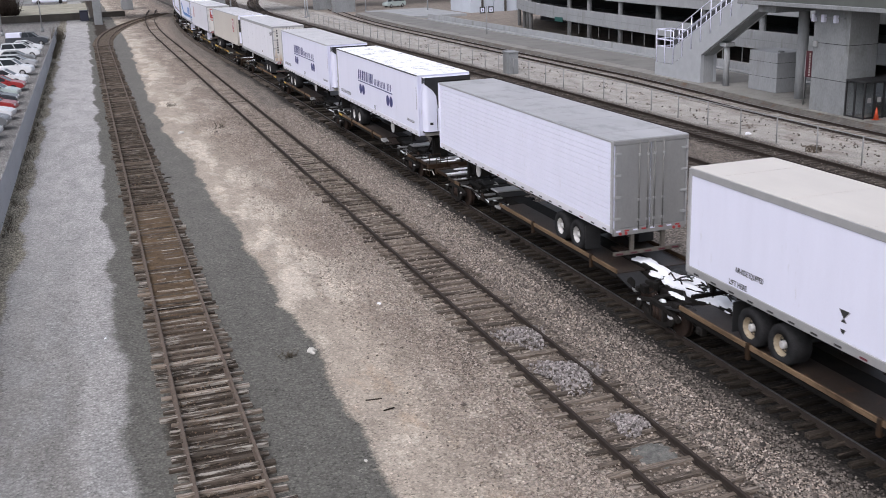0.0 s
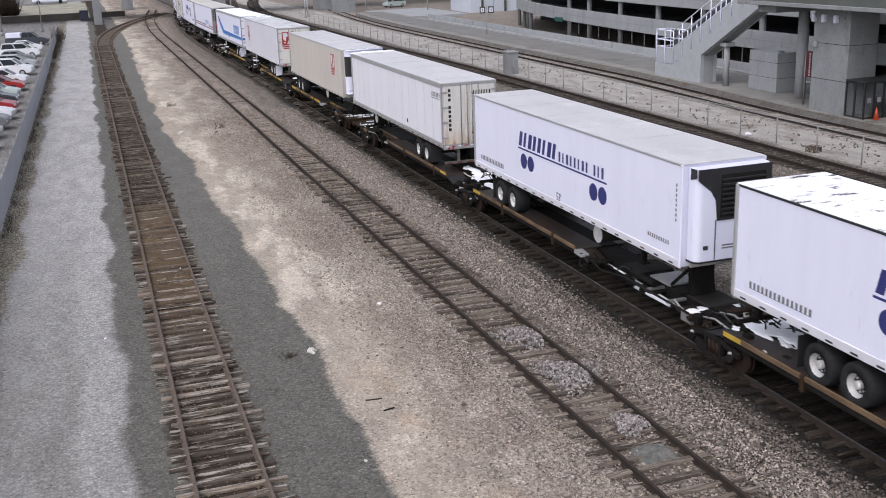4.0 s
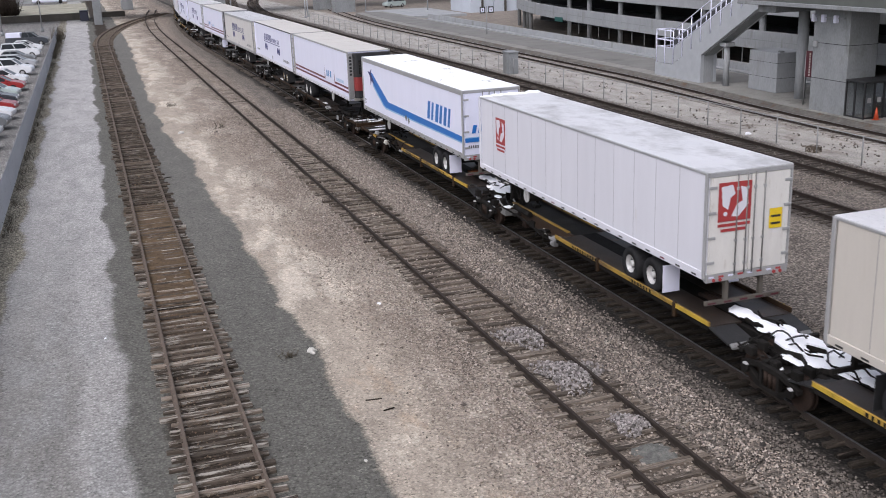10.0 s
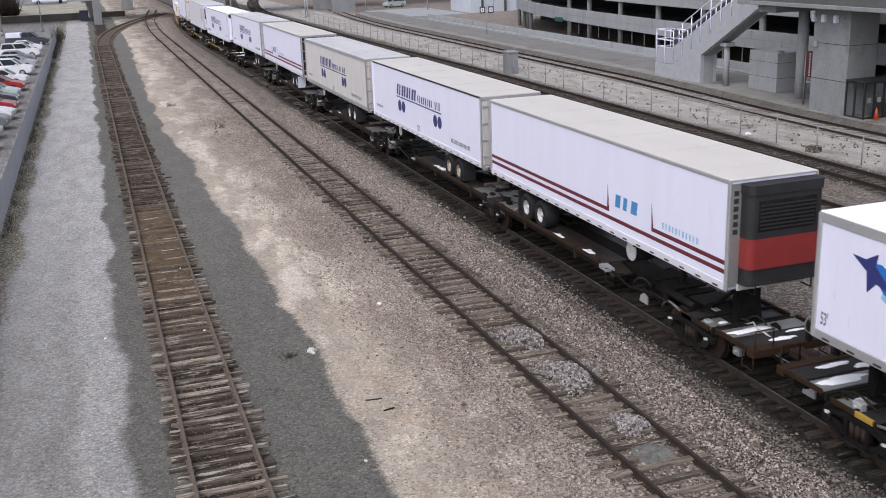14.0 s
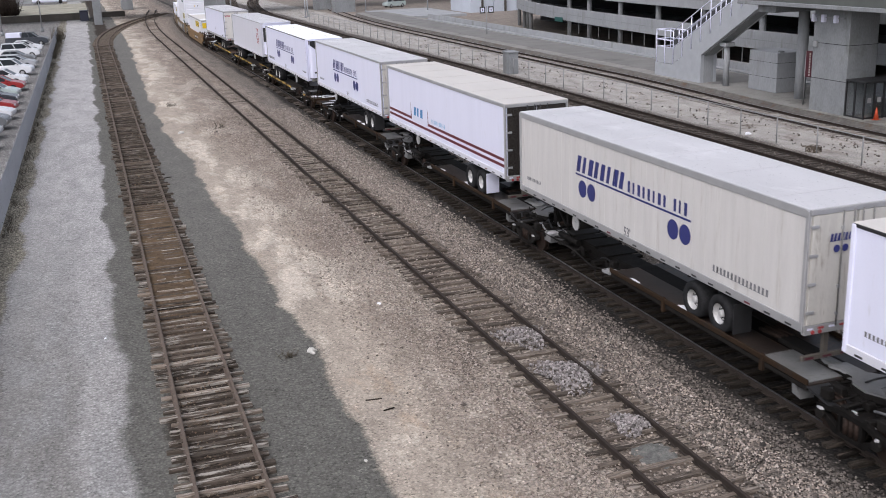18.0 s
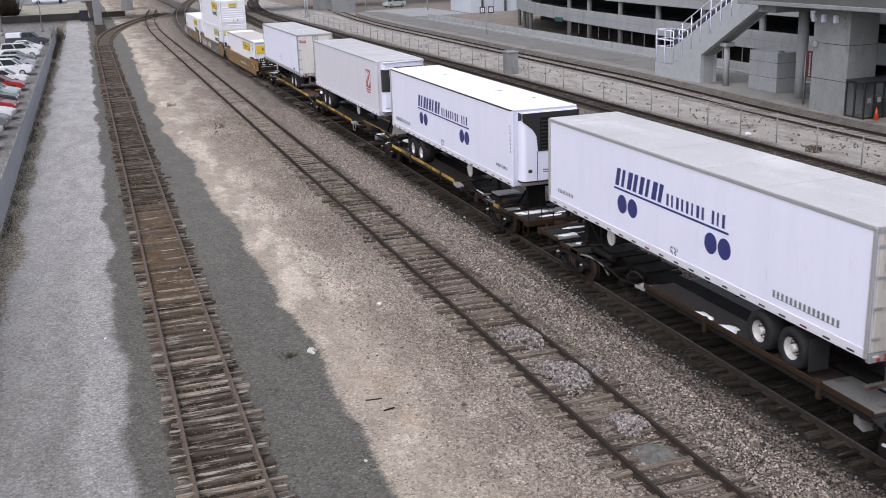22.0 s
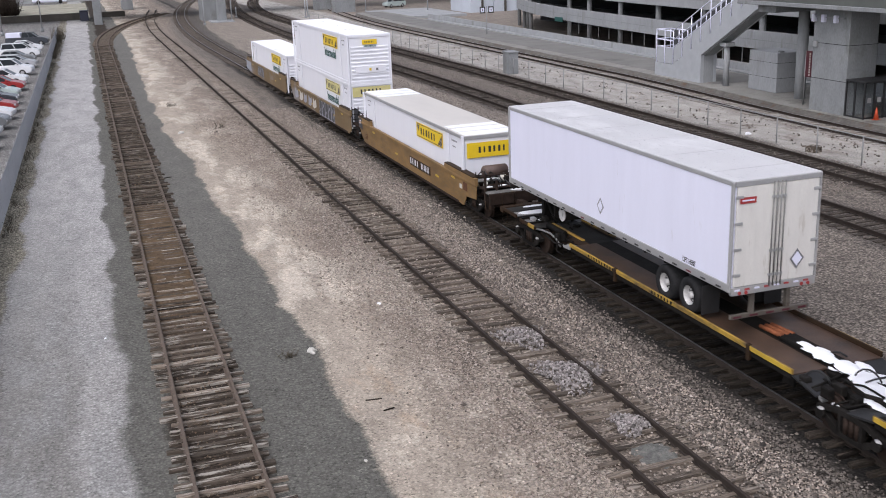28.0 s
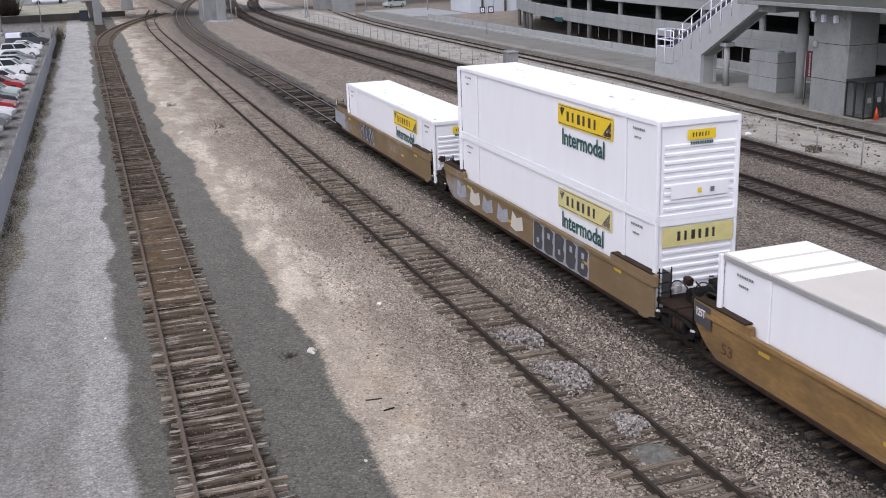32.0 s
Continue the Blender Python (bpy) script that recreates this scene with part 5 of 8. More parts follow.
        fp = part("end_plate", bm, M_BLACK, ob, "black sloping end plate")
        bm = bmesh.new()
        prism(bm, [(-k * 0.86, -0.19), (-k * 1.0, -0.26), (-k * 1.0, -0.31), (-k * 0.86, -0.25)], lambda u, v, w: (x0 + 0.05 + w, e_out + u, DECK + v), x1 - x0 - 0.1)
        part("end_lip", bm, M_SLUSHSTEEL if seed != 104 else M_UNDER, fp, "bent lip of the end plate")
        if yellow and seed > 101:
            bm = bmesh.new()
            x0, x1 = sorted((s * 1.326, s * 1.34))
            ya, yb = sorted((e_out + k * 0.05, e_out + k * (1.7 if seed > 104 else 0.8)))
            box(bm, x0, x1, ya, yb, DECK + 0.0, DECK + 0.125, 0.004)
            part("sill_patch", bm, M_YELLOWNEW, ob, "cleaner yellow paint at the end of the sill")
    if not snowy:
        bm = bmesh.new()
        ya, yb = sorted((e_out + k * 0.1, e_out + k * 1.9))
        box(bm, -1.25, -0.25, ya, yb, DECK + 0.003, DECK + 0.02, 0.006)
        part("end_sheet", bm, M_SLUSHSTEEL, ob, "wet pale plate at the end of the deck")
        for x in (-1.2, -0.75):
            bm = bmesh.new()
            prism(bm, [(0, 0), (-k * 0.05, -0.4), (-k * 0.35, -0.46), (-k * 0.1, -0.02)], lambda u, v, w: (x + w, e_out + k * 0.7 + u, DECK - 0.06 + v), 0.4)
            part("hanging_plate", bm, M_SLUSHSTEEL, ob, "bent pale plate below the deck end")
    # sloping plate at the inner end of the deck
    for s in (-1, 1):
        bm = bmesh.new()
        x0, x1 = sorted((s * 0.5, s * 1.2))
        prism(bm, [(0, DECK - 0.05), (0, DECK - 0.1), (k * 0.7, DECK - 0.28), (k * 0.7, DECK - 0.23)], lambda u, v, w: (x0 + w, e_in + u, v), x1 - x0)
        part("step_plate", bm, M_DECK, ob, "sloping end plate of the deck")
    # from the deck to the hitch: brown girder sides, or the bare spine with its wide lower flange
    coupled_front = coupled_far if k > 0 else coupled_near
    inset = 3.45 if coupled_front else 1.5
    tip = (b - inset) if k > 0 else (a + inset)
    run_in = tip - e_in
    if girder:
        for s in (-1, 1):
            bm = bmesh.new()
            x0, x1 = sorted((s * 0.56, s * 0.62))
            prism(bm, [(e_in, 0.95), (e_in, 0.36), (e_in + run_in * 0.55, 0.38), (tip, 0.6), (tip, 0.95)], lambda u, v, w: (x0 + w, u, v), x1 - x0)
            gs = part("girder_side", bm, M_GIRDER, ob, "rust-brown girder side")
            bm = bmesh.new()
            x0, x1 = sorted((s * 0.55, s * 0.67))
            ya, yb = sorted((e_in + k * 0.35, tip))
            box(bm, x0, x1, ya, yb, 0.95, 1.0, 0.008)
            part("girder_cap", bm, sill, gs, "worn painted top edge")
            bm = bmesh.new()
            ya, yb = sorted((e_in + run_in * 0.4, e_in + run_in * 0.4 + 0.3))
            box(bm, min(s * 0.62, s * 0.66), max(s * 0.62, s * 0.66), ya, yb, 0.44, 0.62, 0.01)
            part("builder_plate", bm, M_GRIMEWHITE if s < 0 else M_UNDER, gs, "small dirty white plate")
    else:
        for s in (-1, 1):
            bm = bmesh.new()
            flange = [(0.4, 0.0), (0.52, 0.0), (0.54, 0.3), (0.58, 0.6), (0.7, 0.85), (0.9, 1.0), (0.4, 1.0)]
            prism(bm, flange, lambda u, v, w: (s * u, e_in + run_in * v, 0.5 + w), 0.04)
            fl = part("lower_flange", bm, M_UNDER, ob, "wide lower flange of the spine")
            if snowy:
                bm = bmesh.new()
                tube(bm, [(s * (u - 0.03), e_in + run_in * v, 0.545) for u, v in flange[1:6]], 0.035, 6)
                part("snow", bm, M_SNOW, fl, "thin line of snow on the edge")
    if girder:
        bm = bmesh.new()
        ya, yb = sorted((e_in, tip))
        box(bm, -0.555, 0.555, ya, yb, 0.86, 0.9, 0.01)
        part("floor_plate", bm, M_WET, ob, "wet grey floor between the girders")
    for j, (v0, v1, mt) in enumerate(() if girder else ((0.3, 0.47, M_WET), (0.52, 0.68, M_SLUSH), (0.72, 0.8, M_UNDER), (0.83, 1.0, M_WET))):
        bm = bmesh.new()
        ya, yb = sorted((e_in + run_in * v0, e_in + run_in * v1))
        box(bm, -0.55 + 0.1 * (j % 2), 0.6, ya, yb, DECK - 0.06, DECK - 0.02 + 0.02 * (j % 2), 0.01)
        part("top_plate", bm, mt if snowy or j == 3 else M_UNDER, ob, "wet plate on top of the spine")
    if not girder and snowy:
        bm = bmesh.new()
        tube(bm, [(-0.9, e_in + run_in * v, 0.6 + 0.02 * math.sin(9 * v)) for v in (0.5, 0.58, 0.66, 0.74, 0.8)], 0.05, 7)
        part("snowy_pipe", bm, M_SNOW, ob, "train pipe white with snow")
        for v in (0.45, 0.62, 0.8):
            bm = bmesh.new()
            box(bm, -1.0, -0.3, e_in + run_in * v - 0.06, e_in + run_in * v + 0.06, DECK - 0.24, DECK - 0.16, 0.01)
            part("pipe_bracket", bm, M_GALVDARK, ob, "pale steel bracket")
    for i in range(4):
        y = e_in + run_in * (i + 0.5) / 4
        bm = bmesh.new()
        box(bm, -0.92, 0.92, y - 0.12, y + 0.12, DECK - 0.34, DECK - 0.26)
        part("cross_plate", bm, M_WET if i == 3 else M_UNDER, ob)
    # hitch
    yh = (t_far - c - 0.95) if doors_near else (t_near - c + 0.95)
    for x in (-0.32, 0.32):
        bm = bmesh.new()
        box(bm, x - 0.06, x + 0.06, yh - 0.1, yh + 0.1, DECK - 0.1, DECK + 0.97, 0.01)
        cyl(bm, (x, yh - k * 1.1, DECK - 0.05), (x, yh, DECK + 0.85), 0.055, 8)
        part("hitch_leg", bm, M_UNDER, ob, "folding trailer hitch leg")
    bm = bmesh.new()
    prism(bm, [(-0.42, DECK - 0.1), (0.42, DECK - 0.1), (0.26, DECK + 0.95), (-0.26, DECK + 0.95)], lambda u, v, w: (u, yh - 0.16 + w, v), 0.05)
    part("hitch_plate", bm, M_GRIMEWHITE if seed == 114 else M_UNDER, ob, "grimy front plate of the hitch")
    bm = bmesh.new()
    ys = e_in + k * 0.7
    tube(bm, [(-1.0, ys - 0.3, DECK - 0.1), (-1.3, ys - 0.3, DECK - 0.04), (-1.34, ys - 0.26, DECK - 0.42), (-1.34, ys + 0.26, DECK - 0.42), (-1.3, ys + 0.3, DECK - 0.04), (-1.0, ys + 0.3, DECK - 0.1)], 0.024)
    part("foot_step", bm, M_ALU if seed == 114 else M_UNDER, ob, "bent steel foot step")
    bm = bmesh.new()
    prism(bm, [(0, 0), (k * 0.5, -0.06), (k * 0.5, -0.14), (0, -0.12)], lambda u, v, w: (-1.33 + w, e_in + u, DECK + v), 0.3)
    part("end_bracket", bm, M_ALU, ob, "pale bracket at the end of the sill")
    bm = bmesh.new()
    box(bm, -0.5, 0.5, yh - 0.42, yh + 0.42, DECK + 0.96, DECK + 0.99, 0.01)
    part("hitch_plate", bm, M_UNDER, ob)
    bm = bmesh.new()
    ym = yh - k * 2.0
    cyl(bm, (-0.75, ym - 0.7, DECK - 0.02), (-0.75, ym + 0.7, DECK - 0.02), 0.11, 10)
    part("brake_cylinder", bm, M_UNDER, ob)
    bm = bmesh.new()
    pts = [(-1.12, e_in + k * 0.3, DECK - 0.1), (-1.14, e_in + k * 1.6, DECK - 0.3), (-1.1, e_in + k * 3.0, DECK - 0.12), (-1.1, tip, DECK - 0.1)]
    tube(bm, pts, 0.032, 8)
    part("brake_pipe", bm, M_UNDER, ob, "air brake pipe")
    # end platforms over the bogies
    for y0, y1, coupled in ((a + 0.1, a + 1.7, coupled_near), (b - 1.7, b - 0.1, coupled_far)):
        if coupled:
            continue
        yc = (y0 + y1) / 2
        for x in (-0.62, 0.62):
            bm = bmesh.new()
            box(bm, x - 0.1, x + 0.1, y0, y1, 0.68, 0.86, 0.02)
            part("end_beam", bm, M_UNDER, ob)
        bm = bmesh.new()
        box(bm, -0.52, 0.52, y0, y1, 0.66, 0.78, 0.02)
        part("end_platform", bm, M_UNDER, ob)
        for y in (yc - 0.5, yc + 0.45):
            bm = bmesh.new()
            box(bm, -1.2, 1.2, y - 0.07, y + 0.07, 0.68, 0.8, 0.01)
            part("end_crossbeam", bm, M_UNDER, ob)
        for i in range(4):
            bm = bmesh.new()
            y = y0 + 0.2 + 0.38 * i
            cyl(bm, (-1.2, y, 0.7 + 0.1 * rng.random()), (-0.2, y + rng.uniform(-0.35, 0.35), 0.92), 0.03, 6)
            part("brake_rod", bm, M_UNDER, ob)
        for x in (-1.2, -0.85):
            bm = bmesh.new()
            box(bm, x - 0.09, x + 0.09, yc - 0.15, yc + 0.15, 0.78, 0.98 + 0.1 * rng.random(), 0.02)
            part("valve_box", bm, M_UNDER, ob)
        bm = bmesh.new()
        cyl(bm, (-0.35, yc + 0.2, 0.86), (0.45, yc - 0.1, 0.95), 0.1, 10)
        part("air_reservoir", bm, M_WHEELRUST, ob)
    if not coupled_far:
        rail_truck(ob, b)
    if coupled_near:
        coupled_end(ob, rng, a, 1, sill, yellow)
    if coupled_far:
        coupled_end(ob, rng, b, -1, sill, yellow)
    if not coupled_front:
        # box bolster where the hitch end rests on the shared bogie
        y = tip + k * (inset - bolster)
        bm = bmesh.new()
        box(bm, -1.12, 1.12, y - 0.28, y + 0.28, 0.52, 0.84, 0.02)
        bl = part("bolster", bm, M_BROWNSILL if yellow else M_SLUSHSTEEL, ob, "box bolster at the hitch end")
        bm = bmesh.new()
        box(bm, -1.13, -0.4, y - 0.285, y - 0.28, 0.56, 0.8)
        box(bm, -1.125, -1.12, y - 0.25, y + 0.25, 0.56, 0.8)
        part("bolster_face", bm, M_SLUSHSTEEL, bl, "pale grey plate on the bolster")
        for x in (-0.9, -0.55, 0.4):
            part("slush", snow_drift(rng, x - 0.2, x + 0.2, y - 0.2, y + 0.2, 0.835, 0.05), M_SNOW if snowy else M_SLUSH, bl, "slush on the bolster")
        for j, (x, z) in enumerate(((-0.95, 0.9), (-0.7, 1.0), (-0.35, 0.92))):
            bm = bmesh.new()
            tube(bm, [(x, y + k * 0.3, 0.75), (x - 0.05, y + k * 0.6, z), (x + 0.1, y + k * 1.0, z + 0.04), (x + 0.2, y + k * 1.5, 0.8)], 0.032, 7)
            part("pipe", bm, M_GALVDARK if j != 1 else M_BLACK, bl, "bent air pipe")
    # rigging, hoses and gear about both ends
    for end, s in ((a, 1), (b, -1)):
        for i in range(9):
            rigging(ob, rng, rng.uniform(-1.25, 0.6), end + s * rng.uniform(0.1, 2.6), rng.uniform(0.5, 0.92), i)
    for i in range(7):
        rigging(ob, rng, rng.uniform(-1.2, -0.6), e_in + (tip - e_in) * (i + rng.random()) / 7, rng.uniform(0.5, 0.88), i)
    # folded hitch at the deck end, white with snow
    end, s = (a, 1) if doors_near else (b, -1)
    yc = end + s * 0.9
    top = 0.98
    shoe = [(-0.55, 0.0), (-0.62, 0.5), (-0.38, 1.0), (-0.15, 0.5), (0.15, 0.5), (0.38, 1.0), (0.62, 0.5), (0.55, 0.0), (0.22, -0.4), (0.2, -1.1), (-0.2, -1.1), (-0.22, -0.4)]
    bm = bmesh.new()
    prism(bm, shoe, lambda u, v, w: (u, yc - s * v, top - 0.14 + w), 0.14)
    fh = part("folded_hitch", bm, M_UNDER, ob, "folded fifth-wheel hitch plate")
    bm = bmesh.new()
    tube(bm, [(-0.25, yc - s * 0.1, top + 0.05), (-0.12, yc - s * 0.3, top + 0.2), (0.1, yc - s * 0.35, top + 0.22), (0.3, yc - s * 0.2, top + 0.05)], 0.025)
    part("air_hose", bm, M_BLACK, fh, "looped black air hose")
    bm = bmesh.new()
    ya, yb = sorted((yc + s * 0.9, yc + s * 3.1))
    box(bm, -0.24, 0.24, ya, yb, DECK - 0.02, DECK + 0.12, 0.03)
    trunk = part("hitch_trunk", bm, M_UNDER, ob, "long folded strut of the hitch")
    for x in (-0.17, 0.0, 0.17):
        bm = bmesh.new()
        cyl(bm, (x, yc + s * 3.0, DECK + 0.1), (x, yc + s * 3.9, DECK + 0.06), 0.06, 8)
        part("strut", bm, M_RUSTORANGE if seed in (107, 115) else M_WHEELRUST, trunk, "rusty strut")
    bm = bmesh.new()
    prism(bm, [(u * 0.93, v * 0.95) for u, v in shoe], lambda u, v, w: (u, yc - s * v, top + w), 0.045)
    part("snow" if snowy else "slush", bm, M_SNOW if snowy else M_SLUSHSTEEL, fh, "even layer of snow on the hitch" if snowy else "grey slush on the hitch")
    for i in range(4 if snowy else 2):
        y = yc + s * (0.85 + 0.42 * i)
        part("snow" if snowy else "slush", snow_drift(rng, -0.24 + rng.uniform(-0.08, 0.06), 0.2 + rng.uniform(-0.12, 0.08), y - 0.42, y + 0.42, DECK + 0.1, rng.uniform(0.03, 0.07)), M_SNOW if snowy else M_SLUSHSTEEL, trunk, "lumps on the strut")
    for i in range(3):
        x, y = rng.uniform(-1.15, -0.95), end + s * rng.uniform(-0.6, 1.0)
        part("snow", snow_drift(rng, x - 0.09, x + 0.12, y - 0.13, y + 0.13, rng.uniform(0.45, 0.72), 0.07), M_SNOW, ob, "lump of snow on the brake gear")
    if not snowy:
        for i in range(2):
            y = e_in - k * rng.uniform(1.0, 4.5)
            part("snow", snow_drift(rng, -1.22, -1.0 + rng.uniform(0, 0.3), y - 0.35, y + 0.35, DECK - 0.01, 0.05), M_SNOW, ob, "curl of snow at the deck edge")
    if snowy:
        part("snow", snow_drift(rng, -0.36, 0.36, yc - 0.62, yc + 0.62, top - 0.01, 0.07), M_SNOW, fh, "fresh snow on the hitch plate")
        for i in range(9):
            u, v = rng.uniform(-0.5, 0.5), rng.uniform(-0.9, 0.85)
            rx, ry = rng.uniform(0.05, 0.16), rng.uniform(0.12, 0.42)
            part("snow", snow_drift(rng, u - rx, u + rx, yc - s * v - ry, yc - s * v + ry, top - 0.012, rng.uniform(0.025, 0.06)), M_SNOW, fh, "fresh snow on the hitch plate")
        for i in range(3):
            rigging(ob, rng, rng.uniform(-0.5, 0.4), yc - s * rng.uniform(-0.6, 0.6), top + 0.08, 2 if i < 1 else 1)
        for x0, x1, u0, u1, z in ((-0.75, -0.5, -0.1, 0.4, 0.86), (-0.25, 0.25, 1.5, 2.2, DECK - 0.01)):
            y0, y1 = sorted((end + s * u0, end + s * u1))
            part("snow", snow_drift(rng, x0, x1, y0, y1, z, 0.04), M_SNOW, ob, "drift of fresh snow")
    else:
        y0, y1 = sorted((end + s * 0.3, end + s * 1.3))
        part("slush", snow_drift(rng, -0.5, 0.3, y0, y1, top, 0.04), M_SLUSHSTEEL, ob, "wet grey slush")
    MOVERS.append((ob, c, 0.0))
    return ob


# near end, far end (metres along the train), doors towards the camera
ROW = [(-152.65, -136.5, 0), (-132.3, -116.15, 1), (-113.1, -96.95, 0), (-94.55, -78.85, 0), (-74.85, -58.9, 1), (-56.45, -40.25, 0), (-35.5, -19.25, 1), (-17.3, -1.1, 1),
       (2.2, 18.3, 0), (19.25, 35.5, 1), (36.85, 53.0, 1), (54.4, 70.2, 1), (71.45, 87.2, 1), (90.35, 106.35, 0), (108.85, 124.45, 0), (130.0, 144.35, 1)]
GAPS = [(p[1] + q[0]) / 2 for p, q in zip(ROW, ROW[1:])]
# shared bogies at the joints; sets of cars are coupled where two fronts meet
JOINT = {1: -135.0, 3: -96.2, 4: -77.5, 6: -38.4, 7: -19.5, 9: 18.5, 10: 35.1, 11: 52.7, 12: 69.8, 14: 107.5, 15: 125.4}
COUPLED = (2, 5, 8, 13)
# height of the wheel deck where it is not the usual 0.94
FLOOR = {9: 0.93, 10: 0.88, 11: 0.96, 12: 1.0, 13: 0.83}
for i, (n, f, d) in enumerate(ROW):
    dirty = 8 <= i <= 12
    first = -155.0 if i == 0 else GAPS[i - 1] + 0.45 if i in COUPLED else JOINT[i]
    last = 145.5 if i == 15 else GAPS[i] - 0.45 if i + 1 in COUPLED else JOINT[i + 1]
    spine_car(first, last, n, f, bool(d), not dirty, not dirty, 100 + i, FLOOR.get(i, 0.94), i not in (1, 2, 3, 8, 9, 10, 11, 12, 13), i in COUPLED, i + 1 in COUPLED or i == 15, 3.0 if i == 14 else 1.6)

T = [None] * 16
T[0] = trailer("box_trailer", "white smooth-sided box trailer with a grey top rail", *ROW[0][:2], False, M_WHITE, M_ROOFBEIGE, top_rail=0.22, rim=RIM2, bottom=M_ALU, tandem=3.43)
T[1] = trailer("refrigerated_trailer", "white corrugated-side trailer with dull stainless rear doors", *ROW[1][:2], True, M_WHITE, M_ROOFGRIME, "corrugated", door=M_STEELDOOR, top_rail=0.08, tandem=3.2)
T[2] = trailer("refrigerated_trailer", "white refrigerated trailer with navy discs, patchy snow on its roof", *ROW[2][:2], False, M_WHITE, M_ROOFSPOT, unit="grille", top_rail=0.08, rim=RIM, tandem=3.9)
T[3] = trailer("refrigerated_trailer", "white refrigerated trailer with navy discs and a wet grey roof", *ROW[3][:2], False, M_WHITE, M_ROOFALU, unit="grille", top_rail=0.08, tandem=3.15)
T[4] = trailer("box_trailer", "white panelled box trailer with rust-streaked rear doors", *ROW[4][:2], True, M_PANELWHITE, M_ROOFALU, "panels", door=M_RUSTWHITE, top_rail=0.24, bottom=M_ALU, tandem=3.27)
T[5] = trailer("refrigerated_trailer", "cream panelled refrigerated trailer with a red square mark", *ROW[5][:2], False, M_CREAM, M_ROOFALU, "panels", unit="red", top_rail=0.09, bottom=M_CREAM, tandem=2.9)
T[6] = trailer("box_trailer", "pale grey panelled trailer with a red mark on its doors", *ROW[6][:2], True, M_PANEL, M_ROOFSLUSH, "panels", top_rail=0.09, tandem=3.43, door=M_DOORCREAM, white_flap=True)
T[7] = trailer("box_trailer", "white box trailer with a broad blue stripe", *ROW[7][:2], True, M_WHITE, M_ROOFSNOW, top_rail=0.24, bottom=M_ALU, tandem=3.28, white_flap=True)
T[8] = trailer("refrigerated_trailer", "white trailer with maroon stripes and a black and red cooling unit", *ROW[8][:2], False, M_WHITE, M_ROOFBEIGE, unit="black", top_rail=0.12, bottom=M_PANEL, tandem=3.9, deck=FLOOR.get(8, 0.94))
T[9] = trailer("box_trailer", "white box trailer with navy discs and a beige roof", *ROW[9][:2], True, M_WHITE, M_ROOFBEIGE, top_rail=0.1, door=M_GRIMEWHITE, rim=RIM2, tandem=3.7, deck=FLOOR.get(9, 0.94))
T[10] = trailer("box_trailer", "chalky white ribbed box trailer with navy discs and grimy doors", *ROW[10][:2], True, M_CHALK, M_ROOFALU, "ribbed", top_rail=0.22, door=M_GRIMEWHITE, bottom=M_ALU, tandem=4.0, deck=FLOOR.get(10, 0.94))
T[11] = trailer("box_trailer", "white trailer with maroon stripes and dark dirty steel doors", *ROW[11][:2], True, M_WHITE, M_ROOFBEIGE, top_rail=0.16, door=M_DARKDOOR, bottom=M_PANEL, tandem=3.5, deck=FLOOR.get(11, 0.94), white_flap=True)
T[12] = trailer("box_trailer", "white box trailer with navy discs and plain white doors", *ROW[12][:2], True, M_WHITE, M_ROOFALU, top_rail=0.12, door=M_GRIMEWHITE, tandem=3.15, deck=FLOOR.get(12, 0.94))
T[13] = trailer("refrigerated_trailer", "white refrigerated trailer with navy discs, black-grilled cooling unit", *ROW[13][:2], False, M_WHITE, M_ROOFSNOW, unit="grille", top_rail=0.08, tandem=3.8, deck=FLOOR[13])
T[14] = trailer("refrigerated_trailer", "pale grey refrigerated trailer with a small red mark", *ROW[14][:2], False, M_PANEL, M_ROOFALU, unit="white", top_rail=0.09, tandem=2.85)
T[15] = trailer("box_trailer", "plain white box trailer with a red label on its doors", *ROW[15][:2], True, M_WHITE, M_ROOFALU, top_rail=0.14, bottom=M_ALU, tandem=2.6, door=M_DOORCREAM, rods=(0.06, 0.17))

# ridges of snow left along the front edge of two roofs
rng = random.Random(21)
for i in (4, 6):
    ob, L, zb = T[i]
    for j in range(5):
        x = -1.05 + 0.5 * j
        part("snow", snow_drift(rng, x - 0.34, x + 0.34, L / 2 - 0.42, L / 2 - 0.02, 4.12, rng.uniform(0.03, 0.08)), M_SNOW, ob, "ridge of snow at the front of the roof")

# what is painted on them
ob, L, zb = T[0]
words("AIR-RIDE EQUIPPED", 0.2, ob, M_INK, 2.2, 0.62, L, zb, "black stencilled words", 0.65)
words("LIFT HERE", 0.2, ob, M_INK, 1.95, 0.24, L, zb, "black stencilled words", 0.85)
decal("warning_mark", [[(6.0, 0.9), (6.35, 0.9), (6.17, 0.7)], [(6.08, 0.62), (6.26, 0.62), (6.17, 0.72)], [(6.08, 0.46), (6.26, 0.46), (6.17, 0.34)]], side(L, zb), M_INK, ob, "black triangles")
for i, u, wf, wn, code, dv in ((2, 4.86, True, False, 14.2, 0.0), (3, 4.5, True, False, 13.9, 0.0), (9, 4.4, False, True, 0.6, 0.04), (10, 4.52, False, True, 0.6, 0.0), (12, 4.65, False, True, 0.7, -0.04), (13, 4.38, True, False, 14.2, 0.0)):
    shipper_logo(*T[i], u, wf, wn, code, dv, 0.868 if i == 12 else 1.0)
